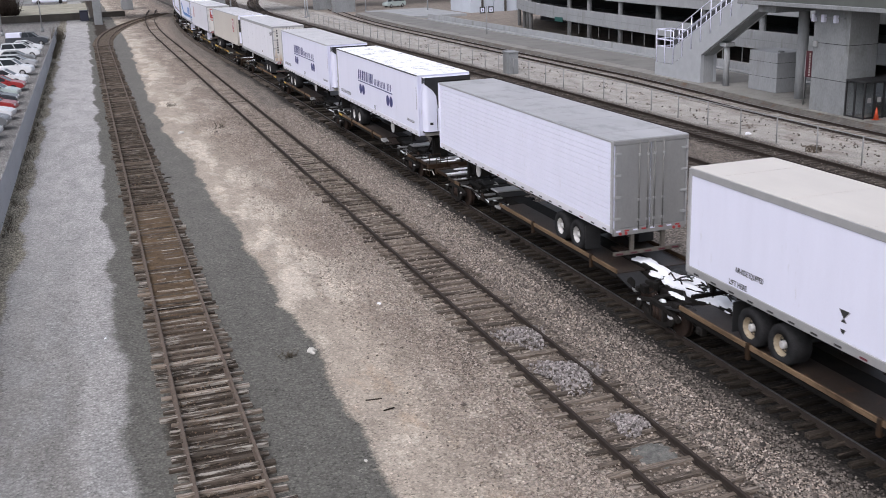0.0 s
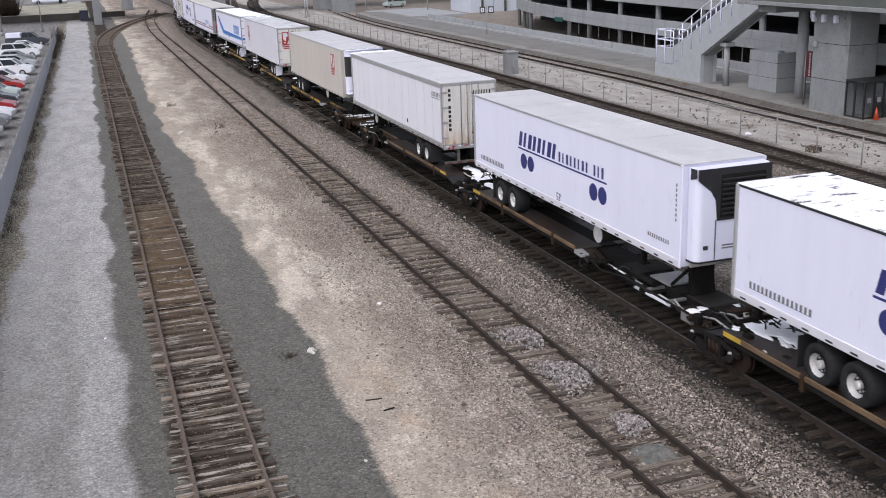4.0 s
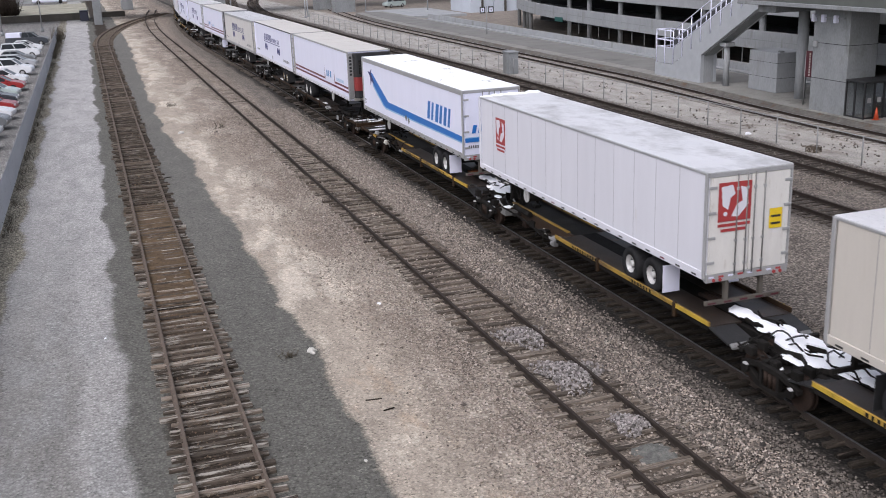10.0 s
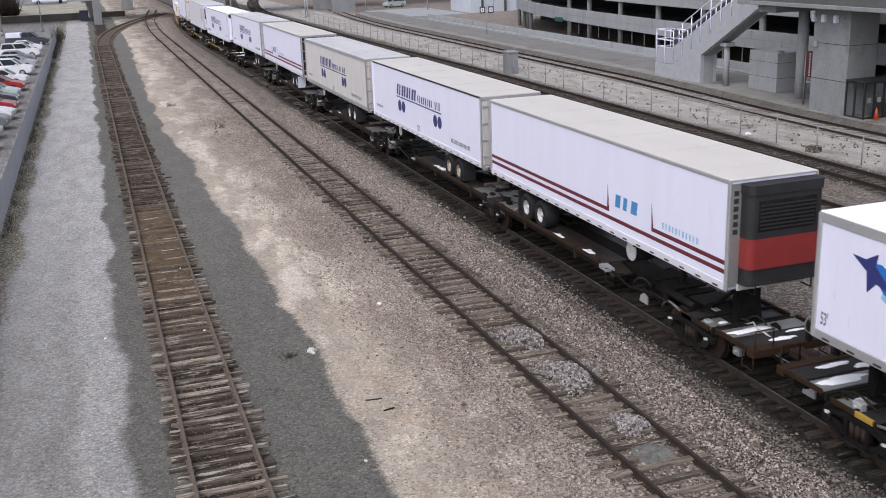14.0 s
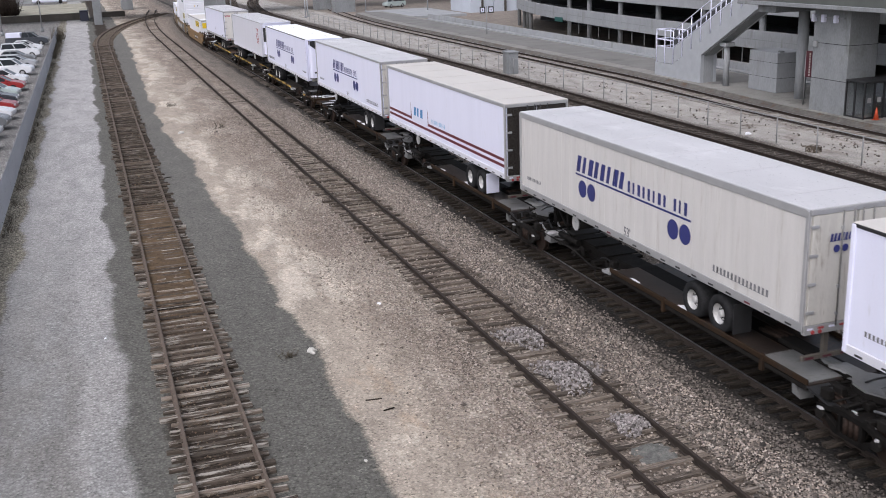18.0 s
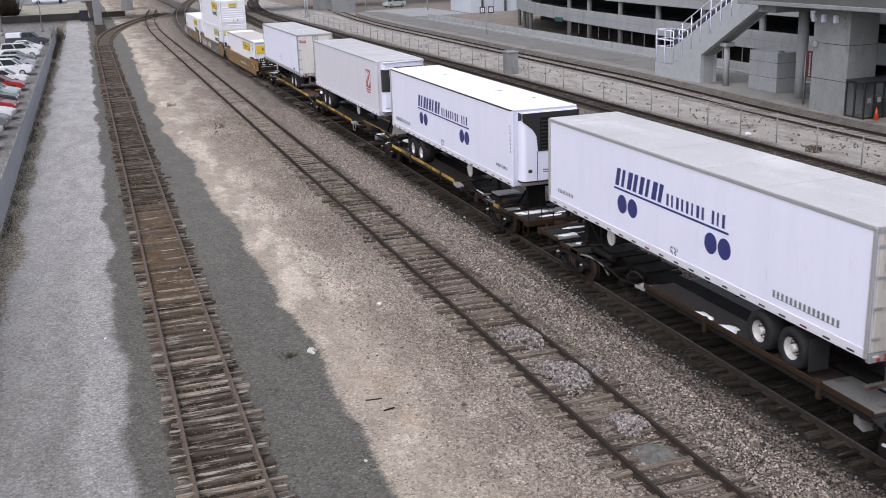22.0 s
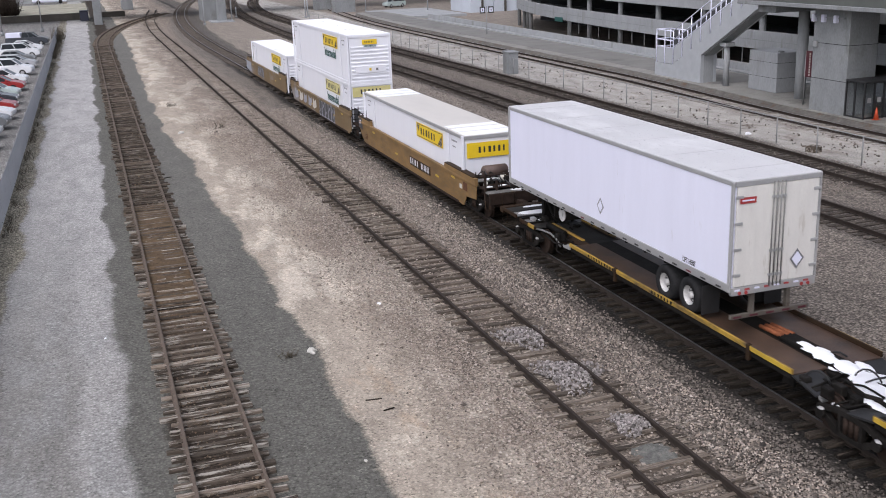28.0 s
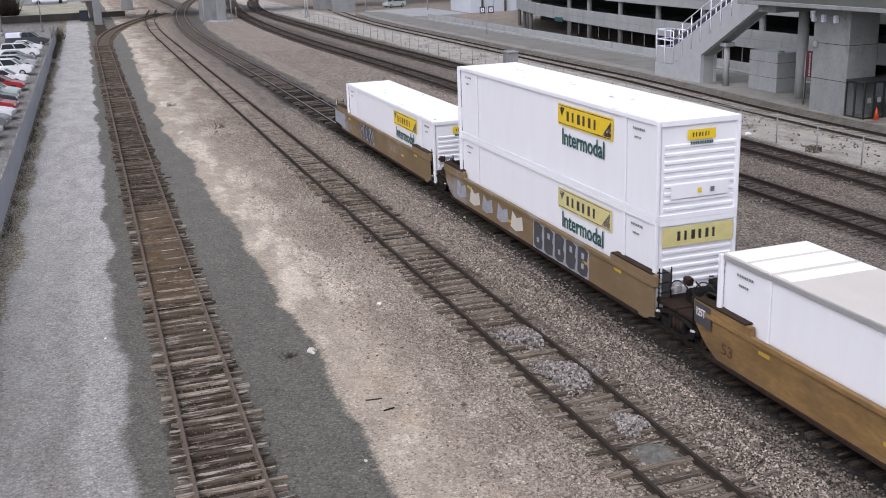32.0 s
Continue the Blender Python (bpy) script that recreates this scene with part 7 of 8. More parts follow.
        for y0, y1, z, mt in ((a - 1.28, a - 0.75, 1.12, M_SLUSHSTEEL), (a - 0.6, a - 0.1, 1.2, M_WHEELRUST), (a + 0.05, a + 0.5, 1.38, M_SLUSHSTEEL), (a + 0.65, a + 1.0, 1.42, M_WHEELRUST)):
            bm = bmesh.new()
            box(bm, -1.28, 1.28, y0, y1, z, z + 0.05, 0.01)
            part("platform_plate", bm, mt, ob, "greyed platform plate")
        for x0, x1, y, z in ((-0.9, -0.3, a + 0.25, 1.43), (-1.1, -0.8, a - 0.4, 1.24), (0.1, 0.5, a - 1.0, 1.16), (-0.2, 0.2, a - 0.95, 1.16), (0.6, 0.95, a + 0.3, 1.43), (-0.5, -0.1, a - 0.35, 1.24)):
            part("snow", snow_drift(rng, x0, x1, y - 0.1, y + 0.1, z, 0.04), M_SNOW, ob, "bit of snow on the platform")
        for x in (-1.26, -0.75, 0.2, 1.26):
            bm = bmesh.new()
            box(bm, x - 0.05, x + 0.05, a - 0.85, a - 0.75, 0.72, 1.92 if abs(x) > 1 else 1.6, 0.012)
            part("post", bm, M_WHEELRUST, ob, "rusty platform post")
        for z in (1.45, 1.85):
            bm = bmesh.new()
            tube(bm, [(-1.26, a - 0.8, z), (0.2, a - 0.8, z - 0.02), (1.26, a - 0.8, z)], 0.028)
            part("rail", bm, M_WHEELRUST, ob, "rusty platform rail")
        bm = bmesh.new()
        cyl(bm, (-0.6, a + 1.0, 1.62), (0.4, a + 1.0, 1.62), 0.24, 16)
        cyl(bm, (-0.68, a + 1.0, 1.62), (-0.6, a + 1.0, 1.62), 0.14, 16, 0.24)
        cyl(bm, (0.4, a + 1.0, 1.62), (0.48, a + 1.0, 1.62), 0.24, 16, 0.14)
        part("air_reservoir", bm, M_TANKRUST, ob, "rust-brown air reservoir")
        for i in range(10):
            rigging(ob, rng, rng.uniform(-1.1, 0.9), a - rng.uniform(-0.9, 1.2), rng.uniform(1.25, 1.55), i)
        for x in (-1.28, 1.28):
            bm = bmesh.new()
            tube(bm, [(x, a - 1.3, 0.8), (x, a - 1.3, 0.45), (x, a - 0.85, 0.45), (x, a - 0.85, 0.8)], 0.024)
            part("step", bm, M_BROWNSILL, ob, "bent corner step")
    rail_truck(ob, b if not last else b - 0.6)
    if last:
        bm = bmesh.new()
        box(bm, -0.14, 0.14, b, b + 0.6, 0.6, 0.86, 0.03)
        part("coupler", bm, M_WHEELRUST, ob)
    MOVERS.append((ob, c, 0.0))
    return ob


well_car(147.9, 167.5, "ochre-painted steel well car with a dark number panel", "", True, True, False)
well_car(167.5, 187.7, "ochre well car with silver and charcoal graffiti", "block", False, False, False)
well_car(187.7, 207.9, "last ochre well car with silver-blue graffiti", "scrawl", False, False, True)
container("white container with a yellow panel, snow on its roof ends", 149.35, 0.24, True, "panel", False, False)
container("white corrugated container with faded yellow panel, lower of two", 168.6, 0.3, False, "wide", True, True)
container("white corrugated container with yellow panel, stacked on another", 168.6, 3.166, False, "small", True, False)
container("white corrugated container with yellow panel in the well", 188.2, 0.3, False, "small", True, False)


# ---- the station side ----
PLAT = 0.25


def slab(x_in, x_out, y0, y1, z0, z1, step=4.0):
    """A slab between two lines in plan, x_in(y) and x_out(y)."""
    n = int((y1 - y0) / step)
    v, f = [], []
    for i in range(n + 1):
        y = y0 + (y1 - y0) * i / n
        v += [(x_in(y), y, z0), (x_out(y), y, z0), (x_out(y), y, z1), (x_in(y), y, z1)]
        if i:
            a, b = 4 * (i - 1), 4 * i
            f += [(a, b, b + 1, a + 1), (a + 1, b + 1, b + 2, a + 2), (a + 2, b + 2, b + 3, a + 3), (a + 3, b + 3, b, a)]
    f += [(0, 1, 2, 3), (4 * n + 3, 4 * n + 2, 4 * n + 1, 4 * n)]
    return sheet(v, f)


def platform_edge(y):
    return track_x(6, y) + 1.5


thing("platform", slab(platform_edge, lambda y: 50.4, -20, 176, -0.6, PLAT), M_PLAT, "grey concrete platform and service road", "platform", "structure")
thing("road", slab(lambda y: platform_edge(y) + 1.3, lambda y: 49.4, 66, 176, PLAT, PLAT + 0.012), M_ASPHALT, "worn grey asphalt service road", "road", "structure")
# a bank of soil and broken concrete falls from the platform to the track
v, f = [], []
for i in range(300):
    y = -20 + i * 0.65
    for off, z in ((0.8, -0.2), (1.0, -0.1), (1.2, 0.02), (1.52, PLAT - 0.04)):
        h = 0.09 * noise.noise((off * 2, y * 0.7, 3)) + 0.06 * noise.noise((off * 3, y * 2.1, 8))
        v.append((track_x(6, y) + off + (0.15 * noise.noise((0, y * 0.4, 1)) if off < 1.5 else 0.0), y, z + (h if off < 1.5 else 0.0)))
    if i:
        f += [(4 * i - 4 + j, 4 * i - 3 + j, 4 * i + 1 + j, 4 * i + j) for j in range(3)]
thing("trim", sheet(v, f), M_BANK, "bank of brown soil and broken concrete below the platform", "bank", "structure")
thing("kerb", slab(lambda y: 49.7, lambda y: 50.42, 20, 150, PLAT, PLAT + 0.14), M_CONCPALE, "pale concrete kerb", "kerb", "structure")


def path_wall(line, z0, z1, thick):
    v, f = [], []
    for i, (x, y) in enumerate(line):
        d = (Vector(line[min(i + 1, len(line) - 1)]) - Vector(line[max(i - 1, 0)])).normalized()
        nx_, ny_ = d.y * thick, -d.x * thick
        v += [(x, y, z0), (x + nx_, y + ny_, z0), (x + nx_, y + ny_, z1), (x, y, z1)]
        if i:
            a, b = 4 * (i - 1), 4 * i
            f += [(a, b, b + 1, a + 1), (a + 1, b + 1, b + 2, a + 2), (a + 2, b + 2, b + 3, a + 3), (a + 3, b + 3, b, a)]
    n = 4 * (len(line) - 1)
    f += [(0, 1, 2, 3), (n + 3, n + 2, n + 1, n)]
    return sheet(v, f)


garage = empty("parking_garage", "pale concrete parking garage with curved parapet bands", "garage")
FRONT = [(50.5, 8.0), (50.5, 40.0), (50.5, 75.0), (50.9, 87.0), (51.5, 95.0), (52.3, 105.0), (53.1, 112.0), (54.4, 120.5), (56.3, 129.0), (58.1, 135.0), (61.5, 141.5), (70.0, 149.0)]


def front_x(y):
    return next(a + (c - a) * (y - b) / (d - b) for (a, b), (c, d) in zip(FRONT, FRONT[1:]) if b <= y <= d)


for z0, z1, lab in ((2.2, 3.62, "curved concrete parapet"), (4.9, 6.3, "curved concrete parapet"), (7.6, 9.0, "curved concrete parapet")):
    part("parapet", path_wall(FRONT, z0, z1, 0.25), M_CONCPALE, garage, lab)
for z in (2.88, 5.58, 8.28):
    part("groove_strip", path_wall([(x - 0.006, y) for x, y in FRONT], z, z + 0.05, 0.1), M_CONC, garage, "darker casting line")
for z in (2.15, 4.85, 7.55):
    part("floor_slab", sheet([(x + 0.3, y, z) for x, y in FRONT] + [(82, y, z) for x, y in FRONT] + [(x + 0.3, y, z + 0.25) for x, y in FRONT] + [(82, y, z + 0.25) for x, y in FRONT],
                             [q for i in range(len(FRONT) - 1) for n in (len(FRONT),) for q in ((i, i + 1, n + i + 1, n + i), (2 * n + i, 3 * n + i, 3 * n + i + 1, 2 * n + i + 1), (i, 2 * n + i, 2 * n + i + 1, i + 1))]), M_CONC, garage)
# back wall near-black: shade inside the garage is put into its colour
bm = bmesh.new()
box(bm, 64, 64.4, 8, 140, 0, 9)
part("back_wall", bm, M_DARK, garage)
bm = bmesh.new()
box(bm, 50.6, 64, 8, 8.4, 0, 9)
part("end_wall", bm, M_CONC, garage)
part("low_wall", path_wall([(50.45, 8.0), (50.45, 60.0), (50.45, 96.0), (50.5, 112.0), (50.6, 132.0), (50.7, 152.0)], PLAT - 0.5, 0.98, 0.28), M_CONCPALE, garage, "pale concrete wall at the road")
for y in (108.6, 102.5, 94.4, 86.1, 77.9, 69.7, 61.5, 53.5, 45.5, 37.5, 29.5):
    bm = bmesh.new()
    cyl(bm, (front_x(y) + 0.6, y, -0.2), (front_x(y) + 0.6, y, 7.6), 0.27, 14)
    part("column", bm, M_CONC, garage)
for i, (x, y) in enumerate(((56.2, 126.0), (56.8, 128.2), (57.5, 131.0), (58.5, 135.0))):
    bm = bmesh.new()
    cyl(bm, (x, y, -0.2), (x, y, 7.6), 0.26, 14)
    part("column", bm, M_CONC, garage)
for y in np.arange(58.0, 108.0, 2.75):
    bm = bmesh.new()
    box(bm, front_x(y) + 0.24, front_x(y) + 0.3, y - 0.03, y + 0.03, 0.98, 2.2)
    part("mesh_post", bm, M_GALVDARK, garage)

bm = bmesh.new()
box(bm, 52.55, 52.61, 109.0, 111.0, 2.0, 2.5)
part("direction_sign", bm, M_TEAL, garage, "small green direction sign")

# stair tower
stair = empty("concrete_stair", "pale concrete stair with painted steel railings up to a deck", "staircase")
X0, X1 = 43.9, 45.3
bm = bmesh.new()
prism(bm, [(73.8, PLAT), (67.2, PLAT), (67.2, 2.35), (60.6, 6.0), (57.8, 6.0), (57.8, 6.55), (61.4, 6.55), (71.2, 1.25), (73.8, 1.25)], lambda u, v, w: (X0 + w, u, v), 0.28)
part("stringer", bm, M_GALV, stair, "pale painted solid stringer")
bm = bmesh.new()
prism(bm, [(73.8, PLAT), (67.2, PLAT), (67.2, 2.35), (60.6, 6.0), (57.8, 6.0), (57.8, 6.55), (61.4, 6.55), (71.2, 1.25), (73.8, 1.25)], lambda u, v, w: (X1 - 0.28 + w, u, v), 0.28)
part("stringer", bm, M_GALV, stair)
bm = bmesh.new()
prism(bm, [(67.5, 2.3), (67.5, 2.1), (60.6, 5.95), (60.6, 6.15)], lambda u, v, w: (X0 + 0.28 + w, u, v), X1 - X0 - 0.56)
part("soffit", bm, M_CONC, stair)
bm = bmesh.new()
box(bm, X0 + 0.28, X1 - 0.28, 67.2, 67.5, PLAT, 2.3)
part("base_wall", bm, M_CONCPALE, stair, "cream concrete end wall")
for i in range(26):
    bm = bmesh.new()
    y = 72.2 - i * 0.385
    z = PLAT + 0.2 + (i + 1) * 0.23
    box(bm, X0 + 0.28, X1 - 0.28, y - 0.385, y + 0.02, z - 0.23, z - 0.02)
    part("step", bm, M_CONC, stair)
def rail_z(y):
    return 1.8 if y > 71.3 else 1.8 + (71.3 - y) * 0.505


for x in (X0 + 0.06, X1 - 0.06):
    for k, (up, rad) in enumerate(((0.75, 0.03), (1.3, 0.045), (2.05, 0.045))):
        bm = bmesh.new()
        cyl(bm, (x, 73.7, rail_z(73.7) + up), (x, 71.3, rail_z(71.3) + up), rad, 8)
        cyl(bm, (x, 71.3, rail_z(71.3) + up), (x, 60.0, rail_z(60.0) + up), rad, 8)
        part("handrail", bm, M_WHITE, stair, "white painted handrail")
    for i in range(11):
        y = 73.7 - i * 1.25
        bm = bmesh.new()
        cyl(bm, (x, y, rail_z(y) - 0.6), (x, y, rail_z(y) + 2.05), 0.04, 8)
        part("rail_post", bm, M_WHITE, stair)
    for i in range(10):
        ya, yb_ = 73.6 - i * 1.25, 72.55 - i * 1.25
        za, zb_ = rail_z(ya), rail_z(yb_)
        bm = bmesh.new()
        # far side: added dark panels stand for the dim garage seen through the railing
        top = 0.7 if x < 44.5 else 1.95
        prism(bm, [(ya, za - 0.5), (yb_, zb_ - 0.5), (yb_, zb_ + top), (ya, za + top)], lambda u, v, w: (x + w, u, v), 0.012)
        part("infill_panel", bm, M_GALV if x < 44.5 else M_SHADEPANEL, stair, "grey mesh infill panel" if x < 44.5 else "dark panel standing for the garage shade behind")
bm = bmesh.new()
for y in (73.7,):
    cyl(bm, (X0 + 0.06, y, 3.85), (X1 - 0.06, y, 3.85), 0.045, 8)
    cyl(bm, (X0 + 0.06, y, 3.1), (X1 - 0.06, y, 3.1), 0.045, 8)
    cyl(bm, (X0 + 0.06, y, 2.5), (X1 - 0.06, y, 2.5), 0.04, 8)
part("end_rail", bm, M_WHITE, stair, "white painted end rail")
bm = bmesh.new()
cyl(bm, (44.6, 64.9, PLAT), (44.6, 64.9, 3.2), 0.22, 14)
box(bm, 44.2, 45.0, 64.5, 65.3, 3.12, 3.4, 0.03)
part("support_post", bm, M_CONCPALE, stair, "round concrete post with a flat cap")

deck = empty("elevated_walkway", "concrete deck on piers above the platform", "walkway")
bm = bmesh.new()
box(bm, 41.3, 49.8, -6, 59.2, 6.55, 6.8, 0.03)
part("deck_slab", bm, M_CONC, deck)
bm = bmesh.new()
box(bm, 41.42, 41.55, -6, 59.1, 6.8, 7.9, 0.01)
part("parapet", bm, M_PARAPET, deck, "dark green-grey parapet")
bm = bmesh.new()
box(bm, 41.36, 41.6, -6, 59.15, 7.9, 8.0, 0.01)
part("parapet_cap", bm, M_GALV, deck)
bm = bmesh.new()
box(bm, 42.0, 49.2, 56.1, 57.9, 6.05, 6.55, 0.03)
part("deck_beam", bm, M_CONC, deck)
bm = bmesh.new()
box(bm, 42.75, 44.9, 50.0, 53.2, PLAT - 0.2, 6.56, 0.04)
pier = part("pier", bm, M_CONC, deck, "broad weathered concrete pier")
for z in (2.25, 4.4):
    bm = bmesh.new()
    box(bm, 42.735, 44.92, 49.985, 53.215, z - 0.015, z + 0.015)
    part("form_joint", bm, M_DARK, pier)
bm = bmesh.new()
box(bm, 42.66, 42.75, 50.4, 53.1, 5.92, 5.98)
part("conduit", bm, M_GALVDARK, pier)
bm = bmesh.new()
box(bm, 42.6, 42.75, 52.7, 53.0, 4.15, 4.5, 0.02)
part("junction_box", bm, M_ALU, pier, "pale junction box")
for y in (53.05, 52.18, 51.09):
    bm = bmesh.new()
    box(bm, 42.48, 42.75, y - 0.13, y + 0.13, 5.66, 6.12, 0.04)
    part("wall_lamp", bm, M_WHITE, pier, "white wall lamp housing")
bm = bmesh.new()
cyl(bm, (45.0, 57.0, PLAT), (45.0, 57.0, 6.1), 0.36, 24)
part("round_column", bm, M_CONCPALE, deck, "round concrete column")
bm = bmesh.new()
box(bm, 45.2, 47.6, 59.8, 63.0, PLAT, 3.0, 0.03)
vault = thing("concrete_vault", bm, M_CONCPALE, "pale concrete block enclosure with dark joints", "enclosure")
for z in (1.25, 2.3):
    bm = bmesh.new()
    box(bm, 45.19, 47.61, 59.79, 63.01, z - 0.01, z + 0.01)
    part("joint", bm, M_DARK, vault)
bm = bmesh.new()
box(bm, 45.6, 45.9, 60.0, 60.3, 3.0, 3.12, 0.01)
part("cap", bm, M_CONC, vault)
sg = empty("red_sign", "narrow upright red sign with white lettering", "sign")
bm = bmesh.new()
box(bm, 43.55, 43.62, 54.2, 54.75, 2.05, 3.7, 0.01)
part("board", bm, M_SIGNRED, sg)
bm = bmesh.new()
for i in range(9):
    box(bm, 43.54, 43.552, 54.3, 54.42, 2.15 + i * 0.165, 2.25 + i * 0.165)
part("lettering", bm, M_GRIMEWHITE, sg, "white upright lettering, unreadable")
bm = bmesh.new()
cyl(bm, (43.59, 54.8, PLAT), (43.59, 54.8, 3.7), 0.05, 8)
part("sign_post", bm, M_GALVDARK, sg)

def clear(ob):
    ob.visible_shadow = False
    return ob


sh = empty("waiting_shelter", "dark metal and glass waiting shelter", "shelter")
SX0, SX1, SY0, SY1 = 42.8, 45.6, 48.4, 49.96
for x, y in ((SX0, SY0), (SX0, 49.2), (SX0, SY1), (43.5, SY0), (44.2, SY0), (44.9, SY0), (SX1, SY0), (SX1, SY1)):
    bm = bmesh.new()
    box(bm, x - 0.045, x + 0.045, y - 0.045, y + 0.045, PLAT, 2.35)
    part("frame_post", bm, M_BLACK, sh)
bm = bmesh.new()
box(bm, SX0 - 0.12, SX1 + 0.12, SY0 - 0.12, SY1, 2.35, 2.47, 0.03)
part("canopy", bm, M_BLACK, sh)
for y0, y1 in ((SY0, 49.2), (49.2, SY1)):
    bm = bmesh.new()
    box(bm, SX0 - 0.03, SX0 + 0.03, y0 + 0.045, y1 - 0.045, PLAT + 0.02, PLAT + 0.1)
    part("bottom_bar", bm, M_BLACK, sh)
    bm = bmesh.new()
    box(bm, SX0 - 0.008, SX0 + 0.008, y0 + 0.045, y1 - 0.045, PLAT + 0.1, 2.35)
    clear(part("pane", bm, M_CLEAR, sh, "smoky glass pane"))
for x0, x1 in ((SX0, 43.5), (43.5, 44.2), (44.2, 44.9), (44.9, SX1)):
    bm = bmesh.new()
    box(bm, x0 + 0.045, x1 - 0.045, SY0 - 0.03, SY0 + 0.03, PLAT + 0.02, PLAT + 0.1)
    part("bottom_bar", bm, M_BLACK, sh)
    bm = bmesh.new()
    box(bm, x0 + 0.045, x1 - 0.045, SY0 - 0.008, SY0 + 0.008, PLAT + 0.1, 2.35)
    clear(part("pane", bm, M_CLEAR, sh, "smoky glass pane"))
for x in (43.15, 43.85):
    bm = bmesh.new()
    box(bm, x - 0.13, x + 0.13, SY0 - 0.03, SY0 - 0.012, 1.2, 1.5)
    part("notice", bm, M_ALU, sh, "small pale notice")
cone = empty("traffic_cone", "orange traffic cone on the platform", "cone", at=pose(43.4, 48.0, PLAT))
bm = bmesh.new()
cyl(bm, (0, 0, 0.03), (0, 0, 0.72), 0.16, 16, 0.03)
part("body", bm, M_CONE, cone)
bm = bmesh.new()
box(bm, -0.2, 0.2, -0.2, 0.2, 0, 0.03, 0.01)
part("base", bm, M_CONE, cone)

# lineside fence
for nm, x, y0, y1, step, hgt, lab in (("chain_link_fence", 35.6, 20.0, 170.0, 3.35, 1.25, "low chain-link fence with thin galvanised posts"),):
    fe = empty(nm, lab, "fence")
    n = int((y1 - y0) / step)
    for i in range(n + 1):
        y = y0 + i * step
        bm = bmesh.new()
        cyl(bm, (x, y, GROUND_Z - 0.1), (x, y, hgt), 0.035, 8)
        part("post", bm, M_GALVDARK, fe)
    bm = bmesh.new()
    cyl(bm, (x, y0, hgt - 0.02), (x, y1, hgt - 0.02), 0.025, 6)
    part("top_rail", bm, M_GALVDARK, fe)
    v, f = [], []
    for k in range(int((y1 - y0) / 0.24)):
        for a, b in ((0, 1), (1, 0)):
            ya, w = y0 + k * 0.24, 0.004
            ylo, yhi = ya + a * 1.2, ya + b * 1.2
            i0 = len(v)
            v += [(x, ylo - w, GROUND_Z), (x, ylo + w, GROUND_Z), (x, yhi + w, hgt - 0.03), (x, yhi - w, hgt - 0.03)]
            f.append((i0, i0 + 1, i0 + 2, i0 + 3))
    tagged(part("wire_mesh", sheet(v, f), M_GALVDARK, fe, "diamond wire mesh"), kind="stuff")

cab = empty("signal_cabinet", "grey concrete lineside cabinet at the fence", "cabinet", at=pose(35.75, 84.6, GROUND_Z))
bm = bmesh.new()
box(bm, -0.45, 0.45, -0.7, 0.7, -0.05, 1.85, 0.03)
part("body", bm, M_CONC, cab)
bm = bmesh.new()
box(bm, -0.52, 0.52, -0.78, 0.78, 1.85, 1.97, 0.02)
part("cap", bm, M_CONC, cab)
bm = bmesh.new()
box(bm, -0.3, 0.3, -0.3, 0.3, 0, 0.35, 0.02)
thing("wooden_box", bm, M_TIE, "small wooden box on the gravel by the fence", "box", at=pose(35.7, 43.8, GROUND_Z, 0, 0, 15))
sp = empty("sign_post", "pole with two small white signs", "sign", at=pose(47.2, 119.0, PLAT))
bm = bmesh.new()
cyl(bm, (0, 0, 0), (0, 0, 3.4), 0.06, 8)
part("pole", bm, M_GALVDARK, sp)
for x in (-0.56, 0.56):
    bm = bmesh.new()
    box(bm, x - 0.36, x + 0.36, -0.1, -0.07, 2.55, 3.35, 0.02)
    s_ = part("sign_plate", bm, M_INK, sp, "dark sign plate")
    bm = bmesh.new()
    box(bm, x - 0.22, x + 0.22, -0.115, -0.1, 2.7, 3.2)
    face = part("sign_face", bm, M_WHITE, s_, "white sign face")
    bm = bmesh.new()
    box(bm, x - 0.06, x + 0.06, -0.12, -0.115, 2.82, 3.08)
    part("mark", bm, M_GREY, s_)

# overpass at the far end
ov = empty("overpass", "concrete road overpass across the tracks", "bridge")
bm = bmesh.new()
box(bm, -80, 100, 199, 213, 10.4, 11.6, 0.05)
part("bridge_deck", bm, M_CONC, ov)
for x, y, w, d in ((3.5, 191.0, 0.68, 0.7), (23.2, 180.0, 0.75, 0.7), (22.0, 187.0, 1.45, 2.6), (45.0, 199.5, 1.5, 1.2), (46.4, 188.0, 1.95, 1.3)):
    bm = bmesh.new()
    box(bm, x - w, x + w, y - d, y + d, -0.4, 10.5, 0.05)
    part("bridge_pier", bm, M_CONC, ov)
bm = bmesh.new()
box(bm, 21.2, 25.0, 177.4, 182.0, -0.5, 0.0, 0.05)
part("footing", bm, M_CONCPALE, ov)
for x, y, z in ((19.6, 174.0, 5.5), (24.8, 179.4, 5.5), (26.8, 188.0, 1.9), (37.0, 177.2, 3.0), (38.0, 180.0, 3.0), (49.4, 183.5, 6.0), (58.0, 174.0, 7.0)):
    bo = empty("bollard_post", "white painted marker post beside the tracks", "post", at=pose(x, y, GROUND_Z))
    bm = bmesh.new()
    cyl(bm, (0, 0, -0.1), (0, 0, z), 0.11, 10)
    part("shaft", bm, M_CONCPALE, bo)
    bm = bmesh.new()
    cyl(bm, (0, 0, -0.1), (0, 0, 0.3), 0.2, 10)
    part("base", bm, M_CONCPALE, bo)

bm = bmesh.new()
box(bm, 48.6, 60, 160, 181, -0.4, 0.2, 0.05)
thing("pavement", bm, M_CONCPALE, "pale concrete pavement below the bridge", "pavement", "structure")
